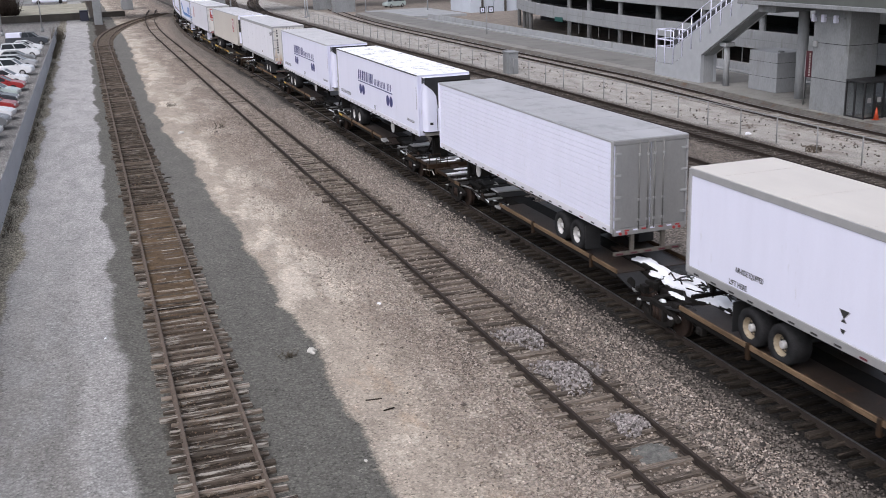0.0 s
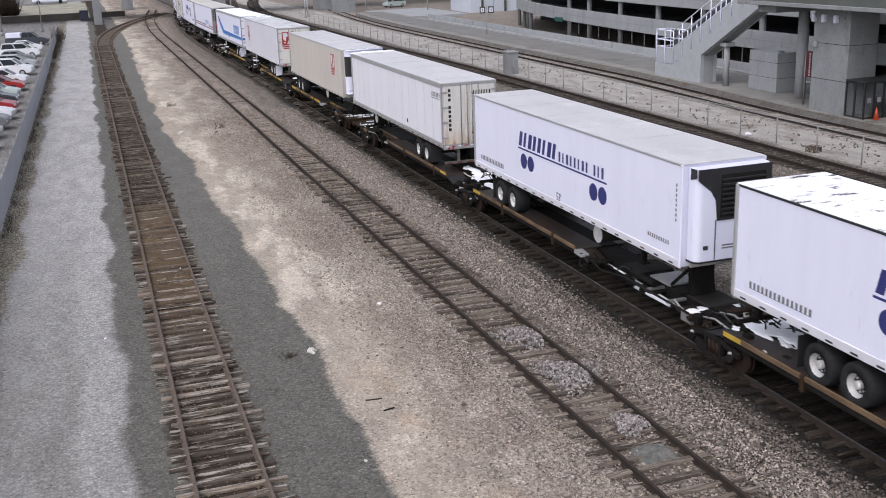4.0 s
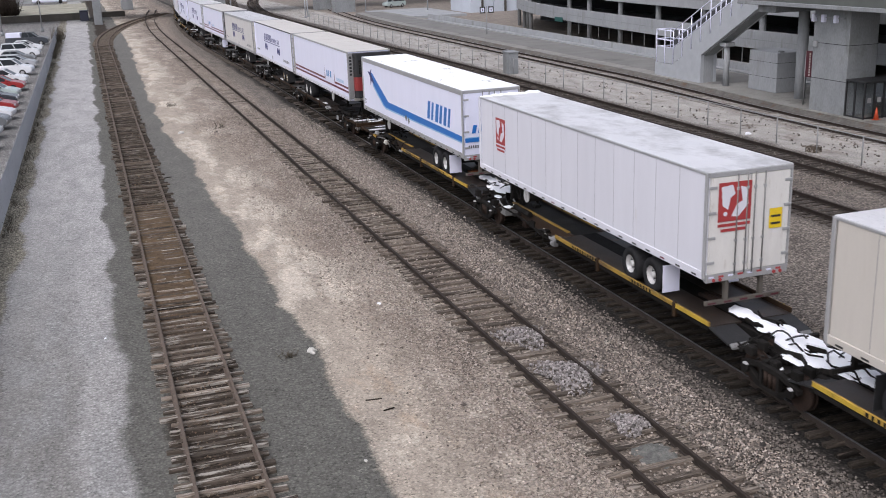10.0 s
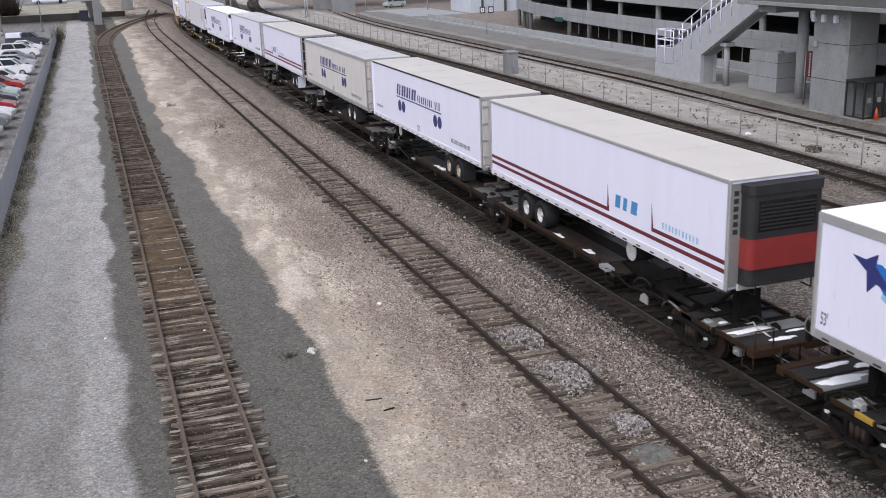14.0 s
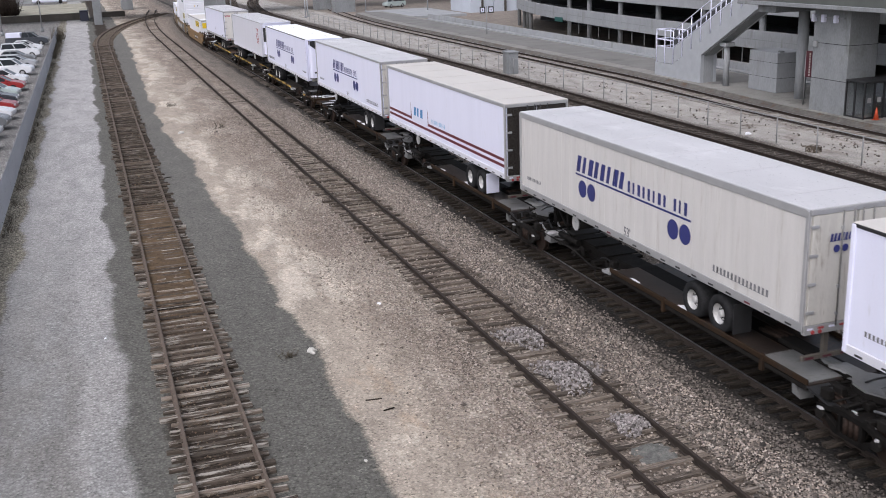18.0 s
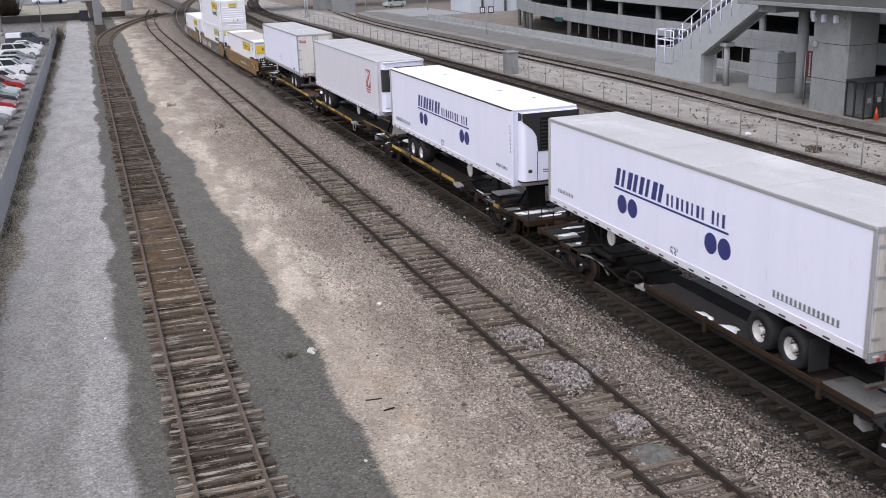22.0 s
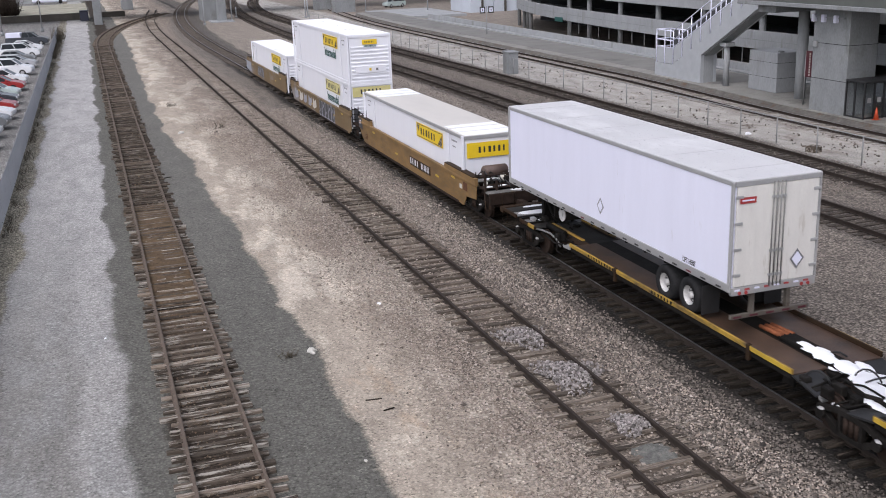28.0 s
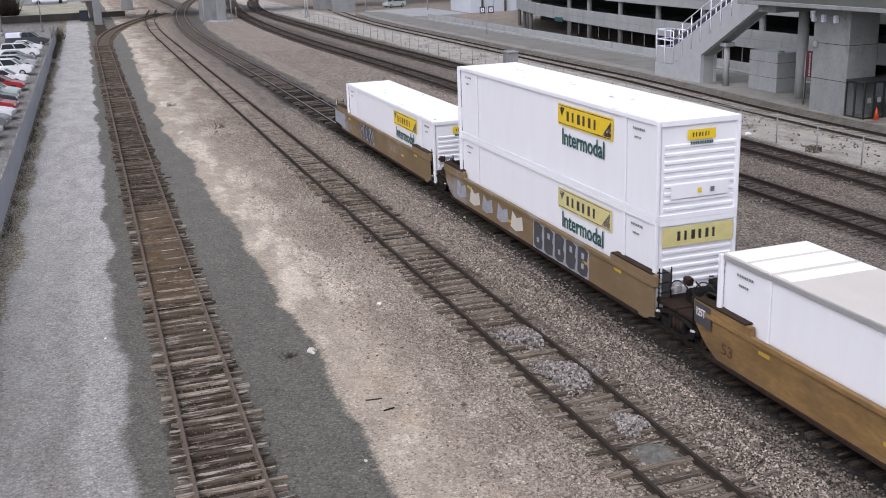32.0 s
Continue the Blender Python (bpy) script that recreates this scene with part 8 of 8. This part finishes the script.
# far buildings and walls under the bridge
fb = empty("distant_warehouse", "pale grey distant building with panelled walls", "building")
for i in range(5):
    bm = bmesh.new()
    x = 63 + i * 4.2
    box(bm, x, x + 4.1, 166, 176, -0.3, 12, 0.04)
    part("wall", bm, M_COOLWHITE, fb, "pale blue-white wall panel")
    bm = bmesh.new()
    box(bm, x + 1.9, x + 2.2, 165.6, 165.95, -0.3, 12, 0.02)
    part("dark_post", bm, M_WALLDARK, fb, "dark steel post")
bm = bmesh.new()
box(bm, -60, 1.6, 209, 211, -0.3, 1.0, 0.08)
thing("retaining_wall", bm, M_WALLDARK, "low dark weathered wall beyond the parking lot", "wall")
bm = bmesh.new()
box(bm, 4.6, 9.0, 213.6, 214.6, -0.3, 0.8, 0.05)
thing("retaining_wall", bm, M_WALLDARK, "short dark wall beside the bridge pier", "wall")
bm = bmesh.new()
box(bm, -60, 2.5, 214, 285, -0.4, GROUND_Z + 0.05, 0.02)
thing("grass_verge", bm, M_VERGE, "strip of pale winter grass beyond the bridge", "grass", "stuff")
for x0, x1, y0, y1, z1, mt, lab in ((0.6, 2.1, 203, 205, 1.6, M_BLUEDARK, "dark blue crate below the bridge"), (9.7, 11.9, 238, 246, 4.4, M_CONC, "grey concrete abutment beyond the bridge")):
    bm = bmesh.new()
    box(bm, x0, x1, y0, y1, GROUND_Z, z1, 0.08)
    ob = thing("container_bin" if mt is not M_CONC else "abutment", bm, mt, lab, "bin" if mt is not M_CONC else "wall")
    bm = bmesh.new()
    box(bm, x0 - 0.06, x1 + 0.06, y0 - 0.06, y1 + 0.06, z1, z1 + 0.12, 0.02)
    part("lid", bm, mt, ob)
bm = bmesh.new()
box(bm, -40, 40, 300, 304, -0.3, 9, 0.1)
thing("far_wall", bm, M_CONCPALE, "pale far wall of a distant building", "building")

# fence of the parking lot
pf = empty("fabric_fence", "grey fabric-covered chain-link fence along the gravel road", "fence")
for i in range(48):
    y = 18 + i * 3.0
    x = -4.15 + (y - 50) * 0.011
    bm = bmesh.new()
    cyl(bm, (x - 0.05, y, GROUND_Z - 0.1), (x - 0.05, y, 1.4), 0.04, 8)
    part("post", bm, M_GALVDARK, pf)
    x2 = -4.15 + (y + 3.0 - 50) * 0.011
    bm = bmesh.new()
    vv = [bm.verts.new(c) for c in ((x, y + 0.01, GROUND_Z), (x2, y + 2.99, GROUND_Z), (x2, y + 2.99, 1.38), (x, y + 0.01, 1.38))]
    bm.faces.new(vv)
    bmesh.ops.solidify(bm, geom=bm.faces[:], thickness=0.015)
    part("fabric_panel", bm, M_FABRIC, pf)


# ---- parked cars ----
def car(paint, kind, at, label, cat="car"):
    ob = empty("parked_car", label, cat, group="cars in the parking lot", at=at)
    Lc, w = (5.4, 0.95) if kind == "pickup" else (4.5, 0.88)
    belt = {"sedan": 0.95, "suv": 1.1, "pickup": 1.15, "hatch": 0.95}[kind]
    h = Lc / 2
    lower = [(-h, 0.35), (-h, belt - 0.1), (-h + 0.15, belt), (h - 1.1, belt), (h - 0.2, belt - 0.18), (h, belt - 0.35), (h, 0.35), (h - 0.5, 0.25), (-h + 0.5, 0.25)]
    bm = bmesh.new()
    prism(bm, lower, lambda u, v, c: (u, -w + c, v), 2 * w)
    bmesh.ops.bevel(bm, geom=bm.edges[:], offset=0.07, segments=2, affect="EDGES")
    part("body", bm, paint, ob)
    roofs = {"sedan": (-1.5, 1.15, -0.85, 0.35, 1.42), "suv": (-2.05, 1.2, -1.85, 0.45, 1.72), "hatch": (-2.0, 1.2, -1.5, 0.35, 1.48), "pickup": (-0.6, 1.4, -0.4, 0.65, 1.8)}[kind]
    b0, b1, r0, r1, rz = roofs
    bm = bmesh.new()
    prism(bm, [(b0, belt - 0.03), (b1, belt - 0.03), (r1, rz - 0.06), (r0, rz - 0.06)], lambda u, v, c: (u, -w + 0.1 + c, v), 2 * w - 0.2)
    part("glasshouse", bm, M_GLASS, ob, "dark tinted glass")
    bm = bmesh.new()
    box(bm, r0 - 0.03, r1 + 0.03, -w + 0.1, w - 0.1, rz - 0.07, rz, 0.03)
    part("roof", bm, paint, ob)
    for s in (-1, 1):
        y0, y1 = sorted((s * (w - 0.09), s * (w - 0.16)))
        for (ua, za), (ub, zb_) in (((b0, belt), (r0, rz)), ((b1, belt), (r1, rz)), (((b0 + b1) / 2, belt), ((r0 + r1) / 2, rz))):
            bm = bmesh.new()
            prism(bm, [(ua - 0.05, za - 0.03), (ua + 0.05, za - 0.03), (ub + 0.05, zb_ - 0.05), (ub - 0.05, zb_ - 0.05)], lambda u, v, c: (u, y0 + c, v), y1 - y0)
            part("roof_pillar", bm, paint, ob)
    if kind == "pickup":
        bm = bmesh.new()
        box(bm, -h + 0.1, b0 - 0.1, -w + 0.08, w - 0.08, belt - 0.05, rz - 0.05, 0.05)
        part("canopy", bm, M_WHITE, ob, "white truck-bed canopy")
    for x in (-h + 0.85, h - 0.9):
        for s in (-1, 1):
            bm = bmesh.new()
            cyl(bm, (x, s * (w - 0.18), 0.32), (x, s * (w + 0.01), 0.32), 0.32, 16)
            wh = part("wheel", bm, M_TYRE, ob)
            bm = bmesh.new()
            cyl(bm, (x, s * (w + 0.005), 0.32), (x, s * (w + 0.02), 0.32), 0.19, 12)
            part("hub", bm, M_ALU, wh)
    for s in (-1, 1):
        bm = bmesh.new()
        box(bm, h - 0.06, h + 0.012, min(s * 0.45, s * 0.78), max(s * 0.45, s * 0.78), 0.58, 0.7, 0.02)
        part("headlight", bm, M_ROOFALU, ob)
        bm = bmesh.new()
        box(bm, 0.75, 0.95, min(s * w, s * (w + 0.17)), max(s * w, s * (w + 0.17)), belt, belt + 0.12, 0.03)
        part("mirror", bm, paint, ob)
    return ob


WHITE_C, SILVER_C, GREY_C, RED_C, DARK_C, GREEN_C = car_paint("white", (0.75, 0.76, 0.78)), car_paint("silver", (0.42, 0.43, 0.45)), car_paint("grey", (0.16, 0.165, 0.17)), car_paint("red", (0.32, 0.03, 0.03)), car_paint("charcoal", (0.05, 0.055, 0.065)), car_paint("pale_green", (0.45, 0.52, 0.5))
LOT = [(152.0, DARK_C, "pickup", "charcoal pickup truck with a white canopy"), (141.5, WHITE_C, "sedan", "white sedan"), (133.5, WHITE_C, "suv", "white sport utility vehicle"), (126.0, GREY_C, "sedan", "dark grey sedan"), (120.0, SILVER_C, "hatch", "silver hatchback"),
       (112.5, WHITE_C, "suv", "white sport utility vehicle"), (104.5, WHITE_C, "hatch", "white hatchback"), (99.0, RED_C, "sedan", "red sedan"), (94.0, GREEN_C, "hatch", "pale green hatchback"), (89.5, DARK_C, "sedan", "charcoal sedan"), (85.0, RED_C, "hatch", "red hatchback"), (81.0, WHITE_C, "sedan", "white sedan"),
       (76.5, GREY_C, "suv", "grey sport utility vehicle"), (72.5, SILVER_C, "sedan", "silver sedan"), (68.0, DARK_C, "hatch", "charcoal hatchback")]
rng = random.Random(5)
for y, paint, kind, lab in LOT:
    car(paint, kind, pose(-7.6 + (y - 70) * 0.011 + rng.uniform(-0.2, 0.2), y, GROUND_Z, 0, 0, rng.uniform(-10, -4)), lab + " parked nose-in at the fence")
for y in (137, 124, 108, 97, 86, 75):
    car(rng.choice((WHITE_C, SILVER_C, GREY_C, RED_C)), "sedan", pose(-13.2, y, GROUND_Z, 0, 0, 176), "parked sedan in the second row of the lot")
for x, y, paint in ((58.2, 195.0, GREEN_C),):
    car(paint, "suv", pose(x, y, GROUND_Z, 0, 0, 200), "parked vehicle below the overpass")
bm = bmesh.new()
box(bm, -10.3, -1.8, 291, 293.5, 0.25, 3.1, 0.25)
bus = thing("white_bus", bm, M_WHITE, "white bus beyond the bridge", "bus")
bm = bmesh.new()
box(bm, -4.6, -2.0, 290.96, 291.0, 1.5, 2.5)
part("window_strip", bm, M_GLASS, bus)
for x in (-8.8, -3.4):
    bm = bmesh.new()
    cyl(bm, (x, 290.95, 0.3), (x, 291.4, 0.3), 0.5, 16)
    part("wheel", bm, M_TYRE, bus)

for x, y in ((-11.1, 174.7), (-5.4, 178.9)):
    lp = empty("street_lamp", "thin grey lamp pole in the parking lot", "street lamp", group="lamps of the lot", at=pose(x, y, GROUND_Z))
    bm = bmesh.new()
    cyl(bm, (0, 0, -0.1), (0, 0, 9.0), 0.11, 10, 0.07)
    part("pole", bm, M_GALVDARK, lp)
    bm = bmesh.new()
    cyl(bm, (0, 0, -0.1), (0, 0, 0.6), 0.28, 12)
    part("base", bm, M_CONC, lp)
    bm = bmesh.new()
    box(bm, -0.15, 1.3, -0.12, 0.12, 8.95, 9.1, 0.03)
    part("lamp_head", bm, M_GALVDARK, lp)

# ---- small things on the ground ----
def scatter(seed, n, x0, x1, y0, y1, size, keep):
    """Loose stones lying on the ground, as one mesh."""
    r = np.random.default_rng(seed)
    base = np.array([(1, 0, 0), (-1, 0, 0), (0, 1, 0), (0, -1, 0), (0, 0, 1), (0, 0, -1)], float)
    tri = np.array([(0, 2, 4), (2, 1, 4), (1, 3, 4), (3, 0, 4), (2, 0, 5), (1, 2, 5), (3, 1, 5), (0, 3, 5)])
    p = np.stack([r.uniform(x0, x1, n), y0 + (y1 - y0) * r.random(n) ** 1.6], 1)
    p = p[[keep(a, b, r) for a, b in p]]
    n = len(p)
    a = r.uniform(0, 6.28, n)
    s = size * r.lognormal(0, 0.3, n)
    v = base[None] * (r.uniform(0.6, 1.3, (n, 6, 1))) * (s[:, None, None] * r.uniform(0.6, 1.2, (n, 1, 3)))
    c, d = np.cos(a)[:, None], np.sin(a)[:, None]
    vx, vy = v[:, :, 0] * c - v[:, :, 1] * d, v[:, :, 0] * d + v[:, :, 1] * c
    vz = v[:, :, 2] * 0.75 + GROUND_Z + 0.015 + 0.4 * s[:, None]
    vv = np.stack([vx + p[:, None, 0], vy + p[:, None, 1], vz], 2).reshape(-1, 3)
    ff = (tri[None] + 6 * np.arange(n)[:, None, None]).reshape(-1, 3)
    return sheet(vv.tolist(), ff.tolist())


def off_ties(a, b, r):
    x1, x2, x3 = track_x(1, b), track_x(2, b), track_x(3, b)
    return a > 7.6 + r.normal(0, 0.8) and (abs(a - x2) > 1.35 or r.random() < 0.18) and abs(a - x3) > (1.72 if r.random() < 0.75 else 1.3 + 0.4 * r.random())


tagged(thing("ballast_stones", scatter(3, 105000, 6.5, 13.6, 13, 75, 0.028, off_ties), M_STONES, "loose beige and brown ballast stones between the tracks", "gravel", "stuff"))
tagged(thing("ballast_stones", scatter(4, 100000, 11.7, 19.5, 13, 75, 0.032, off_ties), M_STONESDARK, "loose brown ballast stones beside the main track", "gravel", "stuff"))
tagged(thing("ballast_stones", scatter(5, 40000, 19.5, 35.2, 36, 120, 0.035, lambda a, b, r: min(abs(a - track_x(4, b)), abs(a - track_x(5, b))) > 1.3 or r.random() < 0.1), M_STONESFAR, "loose brown ballast stones between the far tracks", "gravel", "stuff"))
tagged(thing("track_dirt", scatter(6, 9000, 1.0, 3.1, 13, 70, 0.03, lambda a, b, r: abs(a - track_x(1, b)) < 0.68 and r.random() < (0.9 if 30 < b < 46 else 0.45)), M_STONESDIRT, "brown dirt and small stones between the rails", "dirt", "stuff"))
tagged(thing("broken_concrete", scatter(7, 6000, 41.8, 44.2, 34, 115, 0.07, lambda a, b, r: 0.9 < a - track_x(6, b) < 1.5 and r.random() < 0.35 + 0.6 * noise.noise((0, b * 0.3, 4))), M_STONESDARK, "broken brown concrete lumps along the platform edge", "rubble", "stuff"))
tagged(thing("clods", scatter(8, 2600, 36.0, 40.0, 38, 125, 0.075, lambda a, b, r: r.random() < 0.06 + 1.2 * max(0.0, noise.noise((a * 0.9, b * 0.35, 6)))), M_STONESFAR, "scattered dark clods and stones on the pale strip by the fence", "clods", "stuff"))
for i, (x, y, rx, ry) in enumerate(((11.15, 25.75, 0.6, 0.78), (11.15, 22.75, 0.78, 1.0), (11.2, 19.5, 0.5, 0.55))):
    bm = bmesh.new()
    r = random.Random(i)
    for _ in range(560 if i != 1 else 900):
        a, q = r.uniform(0, 6.28), r.random() ** 0.6 * (1 + 0.45 * noise.noise((r.uniform(0, 1), i * 3.0, 0)))
        q *= 1 + 0.3 * math.sin(3 * a + i)
        c = Vector((x + rx * q * math.cos(a), y + ry * q * math.sin(a), -0.17 + 0.09 * max(0, 1 - q * q) + r.uniform(0, 0.06)))
        m = Matrix.Translation(c) @ Euler((r.uniform(0, 3), r.uniform(0, 3), 0)).to_matrix().to_4x4() @ Matrix.Diagonal((0.036 * r.uniform(0.6, 1.6), 0.034, 0.024, 1))
        bmesh.ops.create_cube(bm, size=1.4, matrix=m)
    thing("gravel_heap", bm, M_STONESGREY, "low heap of clean grey stones between the rails", "gravel heap", "stuff")
bm = bmesh.new()
r = random.Random(5)
bmesh.ops.create_grid(bm, x_segments=16, y_segments=16, size=1.0)
for v in bm.verts:
    q = v.co.length
    k = 1 / max(1.0, max(abs(v.co.x), abs(v.co.y)) and q / max(abs(v.co.x), abs(v.co.y)))
    h = noise.noise((v.co.x * 3, v.co.y * 3, 2))
    v.co = Vector((v.co.x * k * 0.5 * (1 + 0.3 * h), v.co.y * k * 0.62 * (1 + 0.3 * h), 0.075 * max(0, 1 - q * q * 0.9) + 0.02 * noise.noise((v.co.x * 9, v.co.y * 9, 5)) - 0.02))
thing("fine_gravel_patch", bm, M_GRITGREEN, "flat patch of damp green-grey grit between the rails", "gravel patch", "stuff", at=pose(10.98, 18.05, -0.165))
rr = random.Random(11)
for x, y, s, lab, mt in ((5.2, 27.3, 0.17, "crumpled pale rag on the gravel", M_GRIMEWHITE), (5.45, 67.8, 0.25, "pale scrap on the gravel", M_GRIMEWHITE), (8.1, 30.4, 0.08, "white scrap of paper on the ballast", M_SNOW), (35.9, 49.8, 0.2, "white scrap of litter at the low fence", M_SNOW), (2.45, 37.3, 0.05, "small white scrap between the rails", M_SNOW), (1.4, 29.3, 0.07, "small white scrap on the tie ends", M_SNOW), (2.5, 30.3, 0.05, "small white scrap between the rails", M_SNOW), (-0.4, 30.9, 0.05, "small white scrap beside the road", M_SNOW), (4.9, 20.3, 0.05, "small pale scrap on the dark gravel", M_GRIMEWHITE)):
    bm = bmesh.new()
    bmesh.ops.create_icosphere(bm, subdivisions=3, radius=1.0, matrix=Matrix.Diagonal((s * 0.7, s, min(0.09, s * 0.3), 1)))
    for v in bm.verts:
        k = 1 + 0.7 * noise.noise(v.co * (3.0 / s) + Vector((x, y, 0)))
        v.co = Vector((v.co.x * k, v.co.y * k, v.co.z * (1 + 0.5 * k)))
    thing("scrap", bm, mt, lab, "litter", at=pose(x, y, GROUND_Z + 0.03))
for x, y, n, sz, lab in ((4.5, 27.2, 36, 0.22, "clump of dry dead weeds on the dark gravel"), (8.15, 68.6, 16, 0.5, "dry weed stalks on the dirt"), (6.0, 81.0, 40, 0.3, "small dry weed clump")):
    bm = bmesh.new()
    for _ in range(n):
        a = rr.uniform(0, 6.28)
        b = Vector((rr.gauss(0, sz * 0.5), rr.gauss(0, sz * 0.5), 0))
        tip = b + Vector((math.cos(a) * sz * 0.5, math.sin(a) * sz * 0.5, sz * rr.uniform(0.3, 1.2)))
        cyl(bm, b, tip, 0.012, 4, 0.004)
    thing("weeds", bm, M_FOLIAGE, lab, "weeds", "stuff", at=pose(x, y, GROUND_Z))
bm = bmesh.new()
for _ in range(900):
    y = rr.uniform(45, 125)
    b = Vector((-4.02 + (y - 50) * 0.011 + abs(rr.gauss(0, 0.22)), y, 0))
    if noise.noise((0, y * 0.35, 2)) > -0.05:
        cyl(bm, b, b + Vector((rr.gauss(0, 0.12), rr.gauss(0, 0.12), rr.uniform(0.08, 0.32))), 0.016, 3, 0.005)
thing("weeds", bm, M_FOLIAGE, "dry brown weeds along the foot of the fabric fence", "weeds", "stuff", at=pose(0, 0, GROUND_Z))
bm = bmesh.new()
for _ in range(700):
    y = rr.uniform(128, 168)
    b = Vector((-3.2 + (y - 130) * 0.012 + rr.gauss(0, 0.35), y, 0))
    cyl(bm, b, b + Vector((rr.gauss(0, 0.25), rr.gauss(0, 0.25), rr.uniform(0.3, 1.3) * (1.4 if y > 150 else 0.6))), 0.02, 3, 0.006)
thing("brush", bm, M_FOLIAGE, "dry brown brush round the end of the fabric fence", "brush", "stuff", at=pose(0, 0, GROUND_Z))
bm = bmesh.new()
for _ in range(1500):
    b = Vector((rr.uniform(-26, -11.5), rr.uniform(236, 246), 0))
    cyl(bm, b, b + Vector((rr.gauss(0, 0.5), rr.gauss(0, 0.5), rr.uniform(1.5, 5.0))), 0.06, 3, 0.02)
    c = b + Vector((rr.gauss(0, 0.4), rr.gauss(0, 0.4), rr.uniform(0.3, 3.5)))
    cyl(bm, c, c + Vector((rr.gauss(0, 0.9), rr.gauss(0, 0.9), rr.uniform(0.0, 0.8))), 0.04, 3, 0.01)
thing("hedge", bm, M_HEDGE, "bare dark winter hedge beyond the parking lot", "hedge", "stuff", at=pose(0, 0, GROUND_Z))
for x, y, l, rz in ((5.95, 23.4, 0.42, -8), (6.15, 22.7, 0.3, 12), (3.3, 54.0, 0.7, 20)):
    bm = bmesh.new()
    cyl(bm, (-l / 2, 0, 0.02), (l / 2, 0, 0.02), 0.022, 6)
    thing("stick", bm, M_TIEDARK, "dark broken stick on the gravel", "stick", at=pose(x, y, GROUND_Z, 0, 0, rz))

# rusty mud that covers part of the ties between the rails of the siding
mv, mf = [], []
nx, ny = 15, 170
for j in range(ny + 1):
    y = 31.5 + 17.5 * j / ny
    edge = min(1.0, (y - 31.5) / 3.0, (49.0 - y) / 3.5)
    for i in range(nx + 1):
        u = -0.71 + 1.42 * i / nx
        h = 0.03 * noise.noise((u * 2.2, y * 1.3, 8)) + 0.022 * noise.noise((u * 7, y * 5, 3))
        mv.append((track_x(1, y) + u, y, -0.15 + h - 0.05 * (1 - edge)))
for j in range(ny):
    for i in range(nx):
        q = j * (nx + 1) + i
        mf.append((q, q + 1, q + nx + 2, q + nx + 1))
thing("track_mud", sheet(mv, mf), M_MUD, "rusty brown mud over the ties between the rails", "mud", "stuff")

# ---- tracks ----
track(1, "weathered siding with brown rails and broken grey timber ties", 215, 300, 0.455, False, TIE, M_RAIL, 1.0, -0.14)
track(2, "rusty siding with half-buried timber ties", 230, 300, 0.53, False, TIE_DUST, M_RAILDARK, 1.1, -0.135)
track(3, "main track with polished rails and dark timber ties", 420, 200, 0.5, True, TIE_DARK, M_RAILDARK, 0.9, -0.115)
track(4, "brown unused track beyond the train", 290, 0, 0.52, False, TIE_BROWN, M_RAILDARK, 0.8, -0.182)
track(5, "brown track along the low fence", 290, 0, 0.52, False, TIE_BROWN, M_RAILDARK, 0.8, -0.182)
track(6, "light-rail track in pale gravel beside the platform", 215, 0, 0.56, True, TIE_PALE, M_RAILDARK, 0.8, -0.165)


# ---- what moves ----
def run(t):
    """How far the train has come, against its place at 16 s."""
    s = t - 16.0
    return 9.4097 * s - 0.0316 * s * s + 0.0302 * s ** 3 / 100 + 0.0546 * s ** 4 / 1e4


def on_track(y, z):
    x0, x1 = track_x(3, y - 7.0), track_x(3, y + 7.0)
    return pose((x0 + x1) / 2 + OVERHANG, y, z, 0, 0, -math.degrees(math.atan2(x1 - x0, 14.0)))


def motions():
    for ob, s, z in MOVERS:
        walk(ob, [(float(t), on_track(s - run(t), z)) for t in range(0, 33)])


motions()
